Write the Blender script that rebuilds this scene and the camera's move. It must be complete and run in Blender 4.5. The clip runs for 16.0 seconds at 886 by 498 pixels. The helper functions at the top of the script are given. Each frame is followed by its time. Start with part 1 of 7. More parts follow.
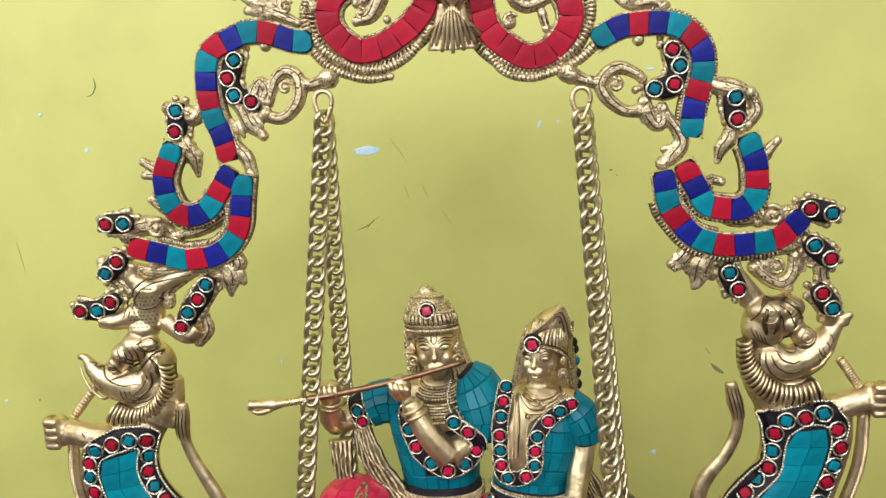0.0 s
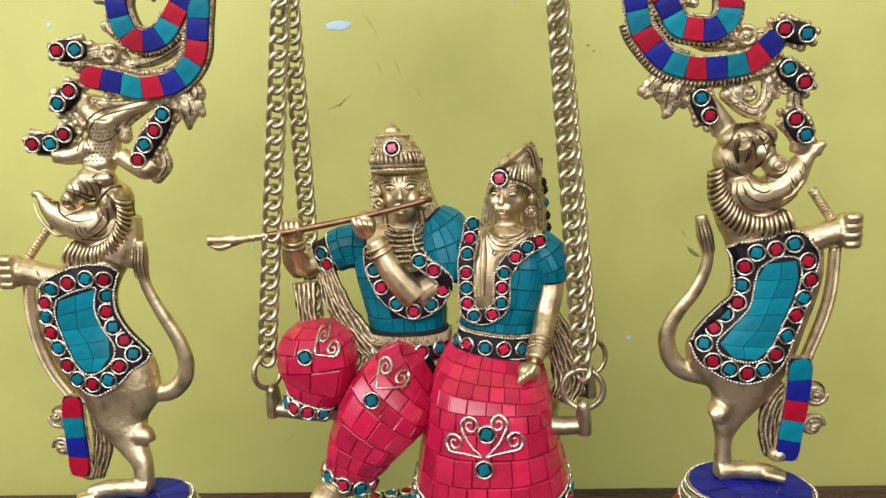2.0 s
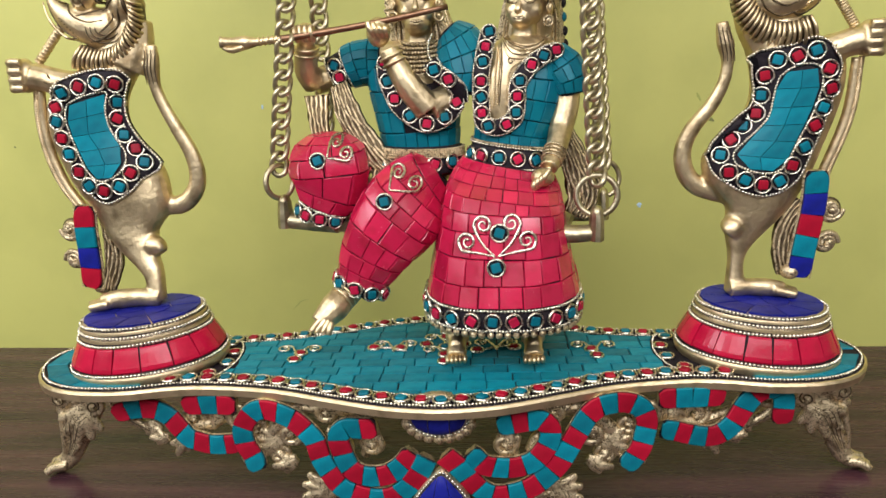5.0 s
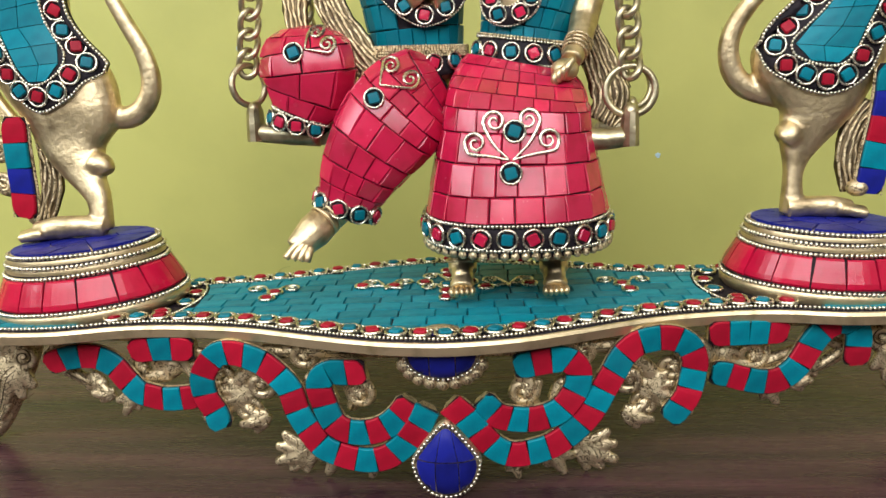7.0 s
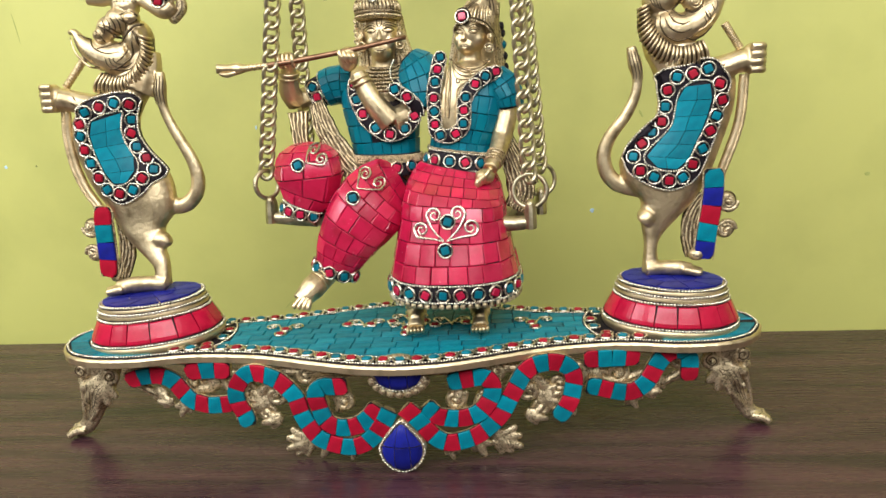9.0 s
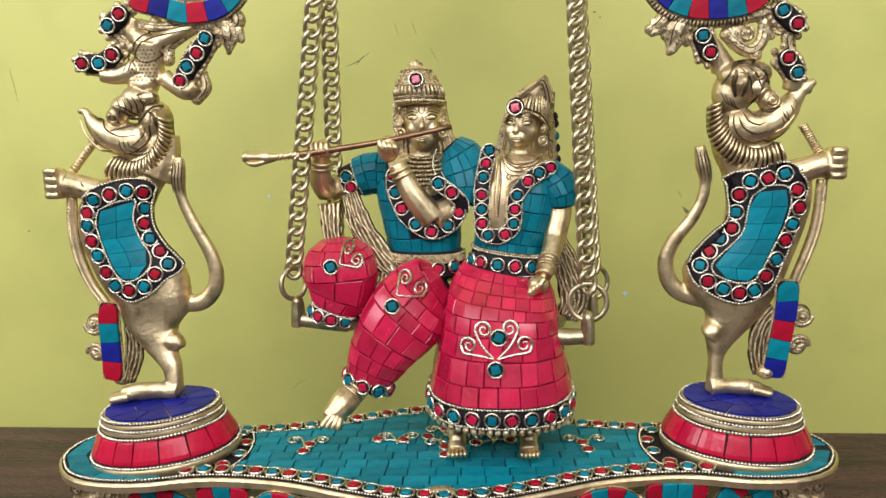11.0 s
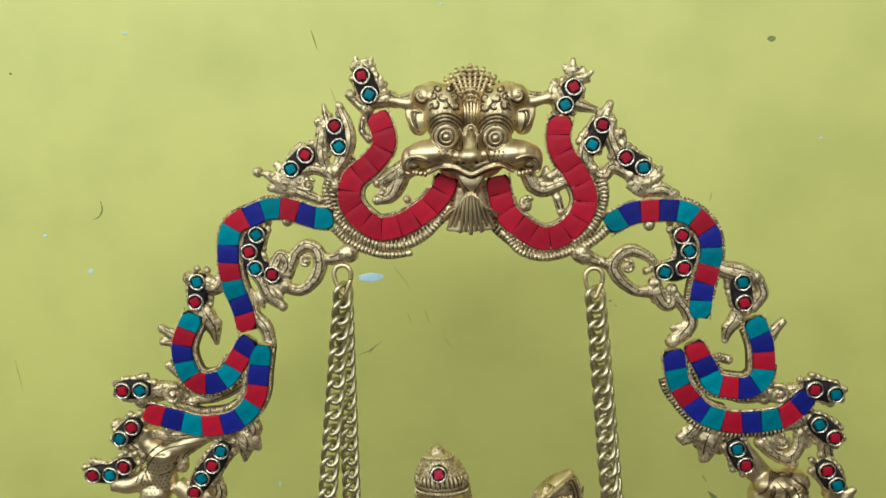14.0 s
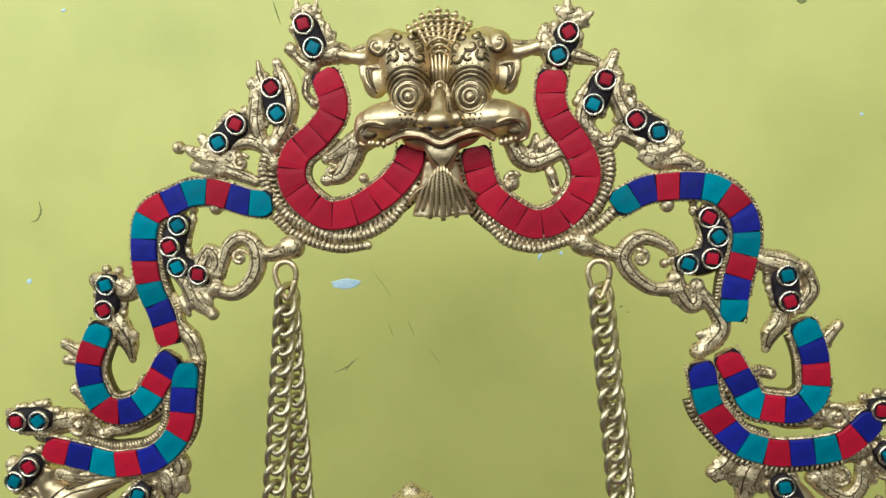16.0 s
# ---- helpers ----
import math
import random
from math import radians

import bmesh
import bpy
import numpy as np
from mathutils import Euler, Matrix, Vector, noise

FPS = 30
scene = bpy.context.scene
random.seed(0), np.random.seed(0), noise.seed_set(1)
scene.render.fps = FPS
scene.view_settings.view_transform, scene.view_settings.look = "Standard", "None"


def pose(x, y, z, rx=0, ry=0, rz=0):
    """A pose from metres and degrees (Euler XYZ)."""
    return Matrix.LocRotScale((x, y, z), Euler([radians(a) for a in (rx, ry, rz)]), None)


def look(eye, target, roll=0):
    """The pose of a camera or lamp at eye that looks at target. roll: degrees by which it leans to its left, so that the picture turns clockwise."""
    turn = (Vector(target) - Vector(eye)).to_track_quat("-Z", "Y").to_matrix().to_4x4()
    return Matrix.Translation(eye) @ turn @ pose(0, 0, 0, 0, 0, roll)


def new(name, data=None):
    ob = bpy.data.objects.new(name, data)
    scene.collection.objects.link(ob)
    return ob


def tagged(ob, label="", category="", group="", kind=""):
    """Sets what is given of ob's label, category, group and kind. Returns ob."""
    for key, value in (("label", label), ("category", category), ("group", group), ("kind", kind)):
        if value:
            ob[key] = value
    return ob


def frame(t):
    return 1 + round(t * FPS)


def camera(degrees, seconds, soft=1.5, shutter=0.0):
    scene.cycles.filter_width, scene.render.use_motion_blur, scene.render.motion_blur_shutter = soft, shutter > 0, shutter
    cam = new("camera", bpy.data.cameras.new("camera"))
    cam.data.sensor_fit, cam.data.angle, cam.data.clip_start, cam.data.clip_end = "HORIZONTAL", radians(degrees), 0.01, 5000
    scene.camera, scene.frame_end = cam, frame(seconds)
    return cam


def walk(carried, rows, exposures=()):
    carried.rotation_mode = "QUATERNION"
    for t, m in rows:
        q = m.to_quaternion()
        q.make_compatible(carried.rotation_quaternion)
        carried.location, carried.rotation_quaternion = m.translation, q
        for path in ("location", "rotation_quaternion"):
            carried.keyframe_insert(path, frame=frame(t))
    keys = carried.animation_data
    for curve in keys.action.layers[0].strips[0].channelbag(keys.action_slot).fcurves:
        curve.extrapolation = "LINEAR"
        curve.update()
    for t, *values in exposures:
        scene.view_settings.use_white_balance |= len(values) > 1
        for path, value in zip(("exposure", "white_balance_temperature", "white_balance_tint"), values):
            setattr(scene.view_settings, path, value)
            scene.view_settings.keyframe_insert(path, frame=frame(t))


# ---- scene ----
from mathutils.bvhtree import BVHTree

cam = camera(59.2, 16.0, 1.5, 0.15)
PATH = [
    (0, (0.04, -0.4518, 0.4335), (-0.1184, 1.515, 0.1002), -2.98),
    (0.5, (0.0505, -0.449, 0.4214), (-0.0971, 1.522, 0.0789), -3.22),
    (1, (0.0588, -0.4521, 0.3935), (-0.0845, 1.516, 0.0305), -2.97),
    (1.5, (0.0544, -0.4496, 0.3622), (-0.0906, 1.51, -0.0241), -2.78),
    (2, (0.05, -0.4538, 0.3505), (-0.082, 1.499, -0.0604), -2.64),
    (2.5, (0.0496, -0.4578, 0.3373), (-0.0843, 1.492, -0.082), -2.74),
    (3, (0.0465, -0.4589, 0.3265), (-0.0842, 1.488, -0.1), -2.99),
    (3.5, (0.0482, -0.4569, 0.3157), (-0.0971, 1.484, -0.1376), -3.25),
    (4, (0.0439, -0.4598, 0.3042), (-0.1057, 1.475, -0.1789), -2.96),
    (4.5, (0.0444, -0.4668, 0.2881), (-0.1061, 1.463, -0.2127), -2.39),
    (5, (0.0428, -0.4707, 0.2655), (-0.1039, 1.453, -0.2559), -1.77),
    (5.2, (0.042, -0.4709, 0.261), (-0.1005, 1.454, -0.2757), -1.58),
    (7.3, (0.0299, -0.4058, 0.1898), (-0.0891, 1.537, -0.2765), -1.99),
    (7.5, (0.0307, -0.4078, 0.1893), (-0.0926, 1.533, -0.2724), -2.14),
    (8, (0.0431, -0.4701, 0.205), (-0.0961, 1.464, -0.2974), -2.63),
    (8.5, (0.0635, -0.5664, 0.2484), (-0.0964, 1.367, -0.2471), -2.84),
    (9, (0.0779, -0.5613, 0.2597), (-0.073, 1.383, -0.1882), -2.46),
    (9.5, (0.0767, -0.5553, 0.2697), (-0.0447, 1.398, -0.1406), -1.64),
    (10, (0.0728, -0.531, 0.2834), (-0.0461, 1.426, -0.1059), -1.18),
    (10.2, (0.0645, -0.528, 0.2883), (-0.0537, 1.429, -0.0874), -1.11),
    (12.3, (0.0165, -0.4278, 0.3306), (-0.055, 1.542, -0.0956), -0.99),
    (12.5, (0.017, -0.4212, 0.3413), (-0.0527, 1.546, -0.1126), -1.21),
    (13, (0.02736, -0.4234, 0.4102), (-0.04352, 1.538, -0.02592), -1.52),
    (13.5, (0.02465, -0.4402, 0.4738), (-0.04455, 1.534, 0.1506), -1.59),
    (14, (0.021, -0.453, 0.511), (-0.078, 1.532, 0.29), -2.00),
    (14.5, (0.023, -0.447, 0.535), (-0.088, 1.544, 0.377), -2.60),
    (15, (0.028, -0.407, 0.524), (-0.075, 1.585, 0.384), -3.10),
    (15.5, (0.029, -0.358, 0.503), (-0.053, 1.634, 0.34), -3.20),
    (16, (0.037, -0.362, 0.488), (-0.088, 1.626, 0.308), -2.90),
]
walk(cam, [(t, look(eye, target, roll)) for t, eye, target, roll in PATH], [(0, -0.22, 6500, 8), (1.0, -0.22, 6500, 8), (2.0, -0.20, 6500, 12), (5.2, -0.18, 6500, 12), (7.5, -0.02, 6500, 7), (9.2, 0.0, 6500, 8), (10.0, -0.14, 6500, 9), (12.5, -0.25, 6500, 13), (13.2, -0.3, 6500, 14), (13.5, -0.25, 6480, 9), (14, -0.6, 6350, -3), (14.6, -0.6, 6280, -3), (16, -0.47, 6150, 0)])

# ---- light ----
world = bpy.data.worlds.new("world")
scene.world = world
world.use_nodes = True
wn = world.node_tree
sky = wn.nodes.new("ShaderNodeTexSky")
sky.sky_type, sky.sun_disc = "NISHITA", False
sky.sun_elevation, sky.sun_rotation = radians(48), radians(250)
wn.links.new(sky.outputs[0], wn.nodes["Background"].inputs[0])
wn.nodes["Background"].inputs[1].default_value = 0.10


def window_light(name, watts, wide, high, m, colour):
    """Daylight that enters through one window opening."""
    lamp = bpy.data.lights.new(name, "AREA")
    lamp.shape, lamp.size, lamp.size_y = "RECTANGLE", wide, high
    lamp.energy, lamp.color = watts, colour
    ob = new(name, lamp)
    ob.matrix_world = m
    return ob


window_light("daylight_side", 20, 0.8, 1.1, look((-1.56, -0.85, 1.2), (0, 0.1, 0.2)), (0.90, 0.95, 1.0))
window_light("daylight_front", 69, 2.7, 1.15, look((0.0, -1.58, 1.45), (0, 0.1, 0.45)), (1.0, 0.99, 1.02))

# ---- materials ----


def material(name, base, rough=0.5, metal=0.0, dark=None, scale=60.0, mix=(0.45, 0.75), bump=0.0, bump_scale=400.0, random=0.0, island=0.0, coat=0.0, stretch=(1, 1, 1), engrave=0.0, spec=0.5):
    """A surface with broad stains of a second colour, fine relief, and a spread from piece to piece."""
    m = bpy.data.materials.new(name)
    m.use_nodes = True
    n, l = m.node_tree.nodes, m.node_tree.links
    b = n["Principled BSDF"]
    b.inputs["Metallic"].default_value = metal
    b.inputs["Coat Weight"].default_value = coat
    b.inputs["Coat Roughness"].default_value = 0.1
    b.inputs["Specular IOR Level"].default_value = spec
    co = n.new("ShaderNodeTexCoord")
    mp = n.new("ShaderNodeMapping")
    mp.inputs["Scale"].default_value = stretch
    l.new(co.outputs["Object"], mp.inputs["Vector"])
    broad = n.new("ShaderNodeTexNoise")
    broad.inputs["Scale"].default_value, broad.inputs["Detail"].default_value = scale, 5
    l.new(mp.outputs[0], broad.inputs["Vector"])
    ramp = n.new("ShaderNodeMapRange")
    ramp.inputs["From Min"].default_value, ramp.inputs["From Max"].default_value = mix
    l.new(broad.outputs["Fac"], ramp.inputs["Value"])
    colour = n.new("ShaderNodeMix")
    colour.data_type = "RGBA"
    dark = dark or [c * 0.72 for c in base]
    colour.inputs["A"].default_value, colour.inputs["B"].default_value = (*base, 1), (*dark, 1)
    l.new(ramp.outputs[0], colour.inputs["Factor"])
    last = colour.outputs["Result"]
    wave = None
    if engrave:
        wave, cut, worn = n.new("ShaderNodeMath"), n.new("ShaderNodeMapRange"), n.new("ShaderNodeMix")
        vein, off = n.new("ShaderNodeTexNoise"), n.new("ShaderNodeMath")
        vein.inputs["Scale"].default_value, vein.inputs["Detail"].default_value, vein.inputs["Distortion"].default_value = engrave, 1, 0.8
        off.operation, wave.operation = "SUBTRACT", "ABSOLUTE"
        off.inputs[1].default_value = 0.5
        cut.inputs["From Min"].default_value, cut.inputs["From Max"].default_value = 0.046, 0.014
        worn.data_type = "RGBA"
        l.new(mp.outputs[0], vein.inputs["Vector"])
        l.new(vein.outputs["Fac"], off.inputs[0])
        l.new(off.outputs[0], wave.inputs[0])
        l.new(wave.outputs[0], cut.inputs["Value"])
        l.new(cut.outputs[0], worn.inputs["Factor"])
        l.new(last, worn.inputs["A"])
        worn.inputs["B"].default_value = (0.20, 0.15, 0.085, 1)
        last = worn.outputs["Result"]
    for amount, kind, socket in ((random, "ShaderNodeObjectInfo", "Random"), (island, "ShaderNodeNewGeometry", "Random Per Island")):
        if amount:
            info, spread, hsv = n.new(kind), n.new("ShaderNodeMapRange"), n.new("ShaderNodeHueSaturation")
            spread.inputs["To Min"].default_value, spread.inputs["To Max"].default_value = 1 - amount, 1 + amount
            l.new(info.outputs[socket], spread.inputs["Value"])
            l.new(spread.outputs[0], hsv.inputs["Value"])
            l.new(last, hsv.inputs["Color"])
            last = hsv.outputs["Color"]
    l.new(last, b.inputs["Base Color"])
    fine = n.new("ShaderNodeTexNoise")
    fine.inputs["Scale"].default_value, fine.inputs["Detail"].default_value = bump_scale, 4
    l.new(mp.outputs[0], fine.inputs["Vector"])
    gloss = n.new("ShaderNodeMapRange")
    gloss.inputs["To Min"].default_value, gloss.inputs["To Max"].default_value = max(0.03, rough - 0.1), min(1, rough + 0.12)
    l.new(fine.outputs["Fac"], gloss.inputs["Value"])
    l.new(gloss.outputs[0], b.inputs["Roughness"])
    if bump:
        bp = n.new("ShaderNodeBump")
        bp.inputs["Strength"].default_value, bp.inputs["Distance"].default_value = bump, 0.0006
        high = fine.outputs["Fac"]
        if wave:
            both = n.new("ShaderNodeMath")
            l.new(high, both.inputs[0])
            l.new(cut.outputs[0], both.inputs[1])
            both.operation = "SUBTRACT"
            high = both.outputs[0]
        l.new(high, bp.inputs["Height"])
        l.new(bp.outputs[0], b.inputs["Normal"])
    return m


BRASS = material("brass", (0.72, 0.575, 0.35), 0.44, 1.0, (0.27, 0.19, 0.10), 85, (0.46, 0.78), 0.55, 380)
CAST = material("cast_brass", (0.74, 0.605, 0.385), 0.5, 1.0, (0.26, 0.19, 0.105), 170, (0.48, 0.80), 0.6, 520, engrave=340)
PATINA = material("blackened_brass", (0.17, 0.125, 0.07), 0.5, 1.0, (0.07, 0.05, 0.035), 190, (0.4, 0.75), 0.4, 600)
RIM = material("filed_brass", (0.72, 0.575, 0.35), 0.46, 1.0, (0.46, 0.36, 0.20), 120, (0.5, 0.8), 0.35, 420)
CHAIN = material("chain_brass", (0.54, 0.465, 0.305), 0.40, 1.0, (0.23, 0.19, 0.11), 130, (0.44, 0.76), 0.3, 600)
BRONZE = material("bronze", (0.30, 0.17, 0.10), 0.45, 1.0, (0.19, 0.10, 0.06), 120, (0.4, 0.8), 0.2, 600)
SILVER = material("white_metal", (0.75, 0.69, 0.56), 0.26, 1.0, (0.42, 0.38, 0.31), 200, (0.5, 0.85), 0.15, 900)
PITCH = material("black_pitch", (0.012, 0.009, 0.012), 0.6, 0.0, (0.035, 0.025, 0.028), 150, (0.5, 0.8), 0.5, 500, spec=0.16)
# matte red of the bands: weaker light on the arch is put into its darker base
RED_DIM = material("dim_red_inlay", (0.34, 0.005, 0.022), 0.45, 0.0, (0.255, 0.004, 0.016), 110, (0.45, 0.8), 0.25, 220, 0.18, spec=0.16)
RED_GLOSS = material("polished_red_inlay", (0.45, 0.006, 0.036), 0.2, 0.0, (0.32, 0.005, 0.024), 110, (0.45, 0.8), 0.15, 260, 0.16, 0.0, 0.0, spec=0.45)
TEAL = material("turquoise_inlay", (0.001, 0.172, 0.222), 0.42, 0.0, (0.001, 0.105, 0.155), 110, (0.45, 0.8), 0.25, 220, 0.22, spec=0.16)
NAVY = material("lapis_inlay", (0.008, 0.012, 0.185), 0.42, 0.0, (0.006, 0.008, 0.10), 110, (0.45, 0.8), 0.25, 220, 0.2, spec=0.18)
RED_SET = material("red_inlay_set", (0.46, 0.009, 0.05), 0.22, 0.0, (0.31, 0.006, 0.026), 110, (0.45, 0.8), 0.15, 240, 0.0, 0.2, 0.0, spec=0.7)
TEAL_SET = material("turquoise_inlay_set", (0.001, 0.135, 0.178), 0.36, 0.0, (0.001, 0.10, 0.15), 110, (0.45, 0.8), 0.22, 260, 0.0, 0.18, spec=0.22)
WALL = material("lime_paint", (0.545, 0.53, 0.15), 0.5, 0.0, (0.455, 0.45, 0.124), 11.0, (0.44, 0.80), 0.16, 90)
CHIP = material("chipped_plaster", (0.55, 0.72, 0.80), 0.7, 0.0, (0.42, 0.6, 0.72), 200, (0.4, 0.7), 0.3, 500)
SOOT = material("dark_scuff", (0.16, 0.17, 0.06), 0.7, 0.0, (0.26, 0.28, 0.08), 300, (0.4, 0.7), 0.3, 500)
SMUDGE = material("faint_scuff", (0.36, 0.38, 0.10), 0.7, 0.0, (0.42, 0.44, 0.12), 300, (0.4, 0.7), 0.3, 500)
WOOD = material("dark_polished_wood", (0.072, 0.028, 0.033), 0.27, 0.0, (0.019, 0.009, 0.0125), 9, (0.35, 0.68), 0.10, 60, stretch=(0.6, 7, 7), spec=0.32)
# unseen room: walls and floor kept dark for contrast in the brass, ceiling white for fill
PLASTER = material("plaster", (0.22, 0.213, 0.20), 0.8, 0.0, (0.18, 0.174, 0.165), 4, (0.4, 0.7), 0.2, 80)
CEILING = material("white_ceiling_paint", (0.78, 0.77, 0.74), 0.85, 0.0, (0.70, 0.69, 0.66), 3, (0.4, 0.7), 0.1, 80)
FLOOR = material("grey_floor", (0.09, 0.08, 0.075), 0.5, 0.0, (0.06, 0.055, 0.05), 5, (0.4, 0.7), 0.1, 60)
PAINT = material("white_window_paint", (0.75, 0.74, 0.70), 0.4, 0.0, (0.66, 0.64, 0.6), 8, (0.4, 0.7), 0.1, 80)
COLOURS = {"r": RED_DIM, "t": TEAL, "n": NAVY}

# ---- shaping (all lengths below in millimetres) ----
MM = 0.001


def V(*a):
    return Vector(a)


def lift(pts, y):
    """Points of the upright plane (x, z), or whole points, at the depth y."""
    return [V(p[0], y, p[1]) if len(p) == 2 else V(*p) for p in pts]


def spline(pts, n):
    """n points at even steps along a smooth curve through pts."""
    pts = [Vector(p) for p in pts]
    if len(pts) == 2:
        return [pts[0].lerp(pts[1], i / (n - 1)) for i in range(n)]
    p = [pts[0] * 2 - pts[1], *pts, pts[-1] * 2 - pts[-2]]
    dense = []
    for i in range(1, len(p) - 2):
        a, b, c, d = p[i - 1], p[i], p[i + 1], p[i + 2]
        for k in range(16):
            u = k / 16
            dense.append(0.5 * (2 * b + (c - a) * u + (2 * a - 5 * b + 4 * c - d) * u * u + (3 * b - a - 3 * c + d) * u ** 3))
    dense.append(p[-2])
    run = [0.0]
    for a, b in zip(dense, dense[1:]):
        run.append(run[-1] + (b - a).length)
    out, j = [], 0
    for i in range(n):
        s = run[-1] * i / (n - 1)
        while j < len(run) - 2 and run[j + 1] < s:
            j += 1
        w = (s - run[j]) / max(1e-9, run[j + 1] - run[j])
        out.append(dense[j].lerp(dense[j + 1], min(1, w)))
    return out


def length_of(pts):
    return sum((Vector(b) - Vector(a)).length for a, b in zip(pts, pts[1:]))


def at(values, u):
    """A value u of the way along a list, or the value itself."""
    if not isinstance(values, (list, tuple)):
        return values
    s = u * (len(values) - 1)
    i = min(int(s), len(values) - 2)
    return values[i] + (values[i + 1] - values[i]) * (s - i)


class Shape:
    """Vertices and faces that grow into one mesh."""

    def __init__(self):
        self.v, self.f, self.m, self.s = [], [], [], []

    def add(self, v, f, mat=0, smooth=True):
        k = len(self.v)
        self.v += [tuple(p) for p in v]
        self.f += [tuple(i + k for i in q) for q in f]
        self.m += [mat] * len(f)
        self.s += [smooth] * len(f)

    def grid(self, rows, closed=True, mat=0, smooth=True, caps=True):
        n = len(rows[0])
        v = [p for r in rows for p in r]
        f = []
        for i in range(len(rows) - 1):
            for j in range(n if closed else n - 1):
                k = (j + 1) % n
                f.append((i * n + j, i * n + k, (i + 1) * n + k, (i + 1) * n + j))
        if caps and closed:
            f.append(tuple(reversed(range(n))))
            f.append(tuple((len(rows) - 1) * n + j for j in range(n)))
        self.add(v, f, mat, smooth)

    def tube(self, path, r, n=8, wide=1.0, deep=1.0, mat=0, up=(0, -1, 0), steps=None, smooth=True):
        pts = spline(path, steps or max(4, 4 * len(path)))
        rows = []
        for i, p in enumerate(pts):
            t = (pts[min(i + 1, len(pts) - 1)] - pts[max(i - 1, 0)]).normalized()
            u = Vector(up)
            if abs(t.dot(u)) > 0.9:
                u = V(1, 0, 0)
            side = t.cross(u).normalized()
            u = side.cross(t)
            q = at(r, i / (len(pts) - 1))
            rows.append([p + side * (math.cos(a) * q * wide) + u * (math.sin(a) * q * deep) for a in (2 * math.pi * k / n for k in range(n))])
        self.grid(rows, True, mat, smooth)

    def ball(self, c, r, n=12, k=8, mat=0, turn=None):
        r = (r, r, r) if isinstance(r, (int, float)) else r
        c = Vector(c)
        rows = []
        for i in range(k + 1):
            a = math.pi * (0.02 + 0.96 * i / k)
            row = []
            for j in range(n):
                b = 2 * math.pi * j / n
                p = V(r[0] * math.sin(a) * math.cos(b), r[1] * math.sin(a) * math.sin(b), -r[2] * math.cos(a))
                row.append(c + (turn @ p if turn else p))
            rows.append(row)
        self.grid(rows, True, mat)

    def ring(self, c, R, r, normal=(0, -1, 0), n=18, k=6, mat=0, squash=1.0):
        c, z = Vector(c), Vector(normal).normalized()
        x = z.orthogonal().normalized()
        y = z.cross(x)
        rows = []
        for i in range(n):
            a = 2 * math.pi * i / n
            d = x * math.cos(a) + y * math.sin(a)
            rows.append([c + d * (R + r * math.cos(b)) + z * (r * squash * math.sin(b)) for b in (2 * math.pi * j / k for j in range(k))])
        rows.append(rows[0])
        self.grid(rows, True, mat, True, False)

    def beads(self, path, r, step=None, mat=0):
        step = step or r * 1.9
        n = max(2, round(length_of(path) / step) + 1)
        for p in spline(path, n):
            self.ball(p, r, 6, 4, mat)

    def curl(self, x, z, R, turns=1.3, y=0.0, r=1.6, start=0.0, hand=1, mat=0, tail=None):
        """A scroll in the upright plane that winds in towards (x, z)."""
        pts = []
        for i in range(14):
            u = i / 13
            a = radians(start) + hand * turns * 2 * math.pi * u
            q = R * (1 - 0.82 * u)
            pts.append(V(x + q * math.cos(a), y - 1.2 * u, z + q * math.sin(a)))
        if tail:
            pts = [V(tail[0], y, tail[1])] + pts
        self.tube(pts, [r * 0.7, r, r, r, r * 1.3], 6, mat=mat, steps=30)

    def leaf(self, x, z, size, angle, lobes=4, y=0.0, mat=0, bend=0.5):
        """A cast acanthus leaf that grows from (x, z) in the direction angle: rounded fingers that spread and roll forward at their tips."""
        n = 3 if lobes <= 3 else 5
        for k in range(n):
            o = (k - (n - 1) / 2) / ((n - 1) / 2)
            a = radians(angle - 20 * bend + o * (26 if n == 3 else 38))
            a2 = a + radians(40 * bend + 14 * o)
            q = size * (1 - 0.26 * abs(o))
            d, e = V(math.cos(a), 0, math.sin(a)), V(math.cos(a2), 0, math.sin(a2))
            base = V(x, y + 0.3 * abs(o), z)
            mid = base + d * (q * 0.5) + V(0, -size * (0.10 - 0.05 * abs(o)), 0)
            tip = mid + e * (q * 0.48) + V(0, size * 0.02, 0)
            w = size * (0.23 if n == 3 else 0.175)
            self.tube([base, base.lerp(mid, 0.5), mid, mid.lerp(tip, 0.6), tip], [w * 0.9, w, w * 1.08, w * 0.95, w * 0.72], 8, 1, 0.7, mat, steps=11)
            self.ball(tip, (w * 0.72, w * 0.52, w * 0.72), 8, 6, mat)


def mesh_of(name, shape, mats, origin=(0, 0, 0)):
    me = bpy.data.meshes.new(name)
    o = Vector(origin)
    me.from_pydata([(Vector(p) - o) * MM for p in shape.v], [], shape.f)
    for m in mats:
        me.materials.append(m)
    me.polygons.foreach_set("material_index", shape.m)
    me.polygons.foreach_set("use_smooth", shape.s)
    me.update()
    return me


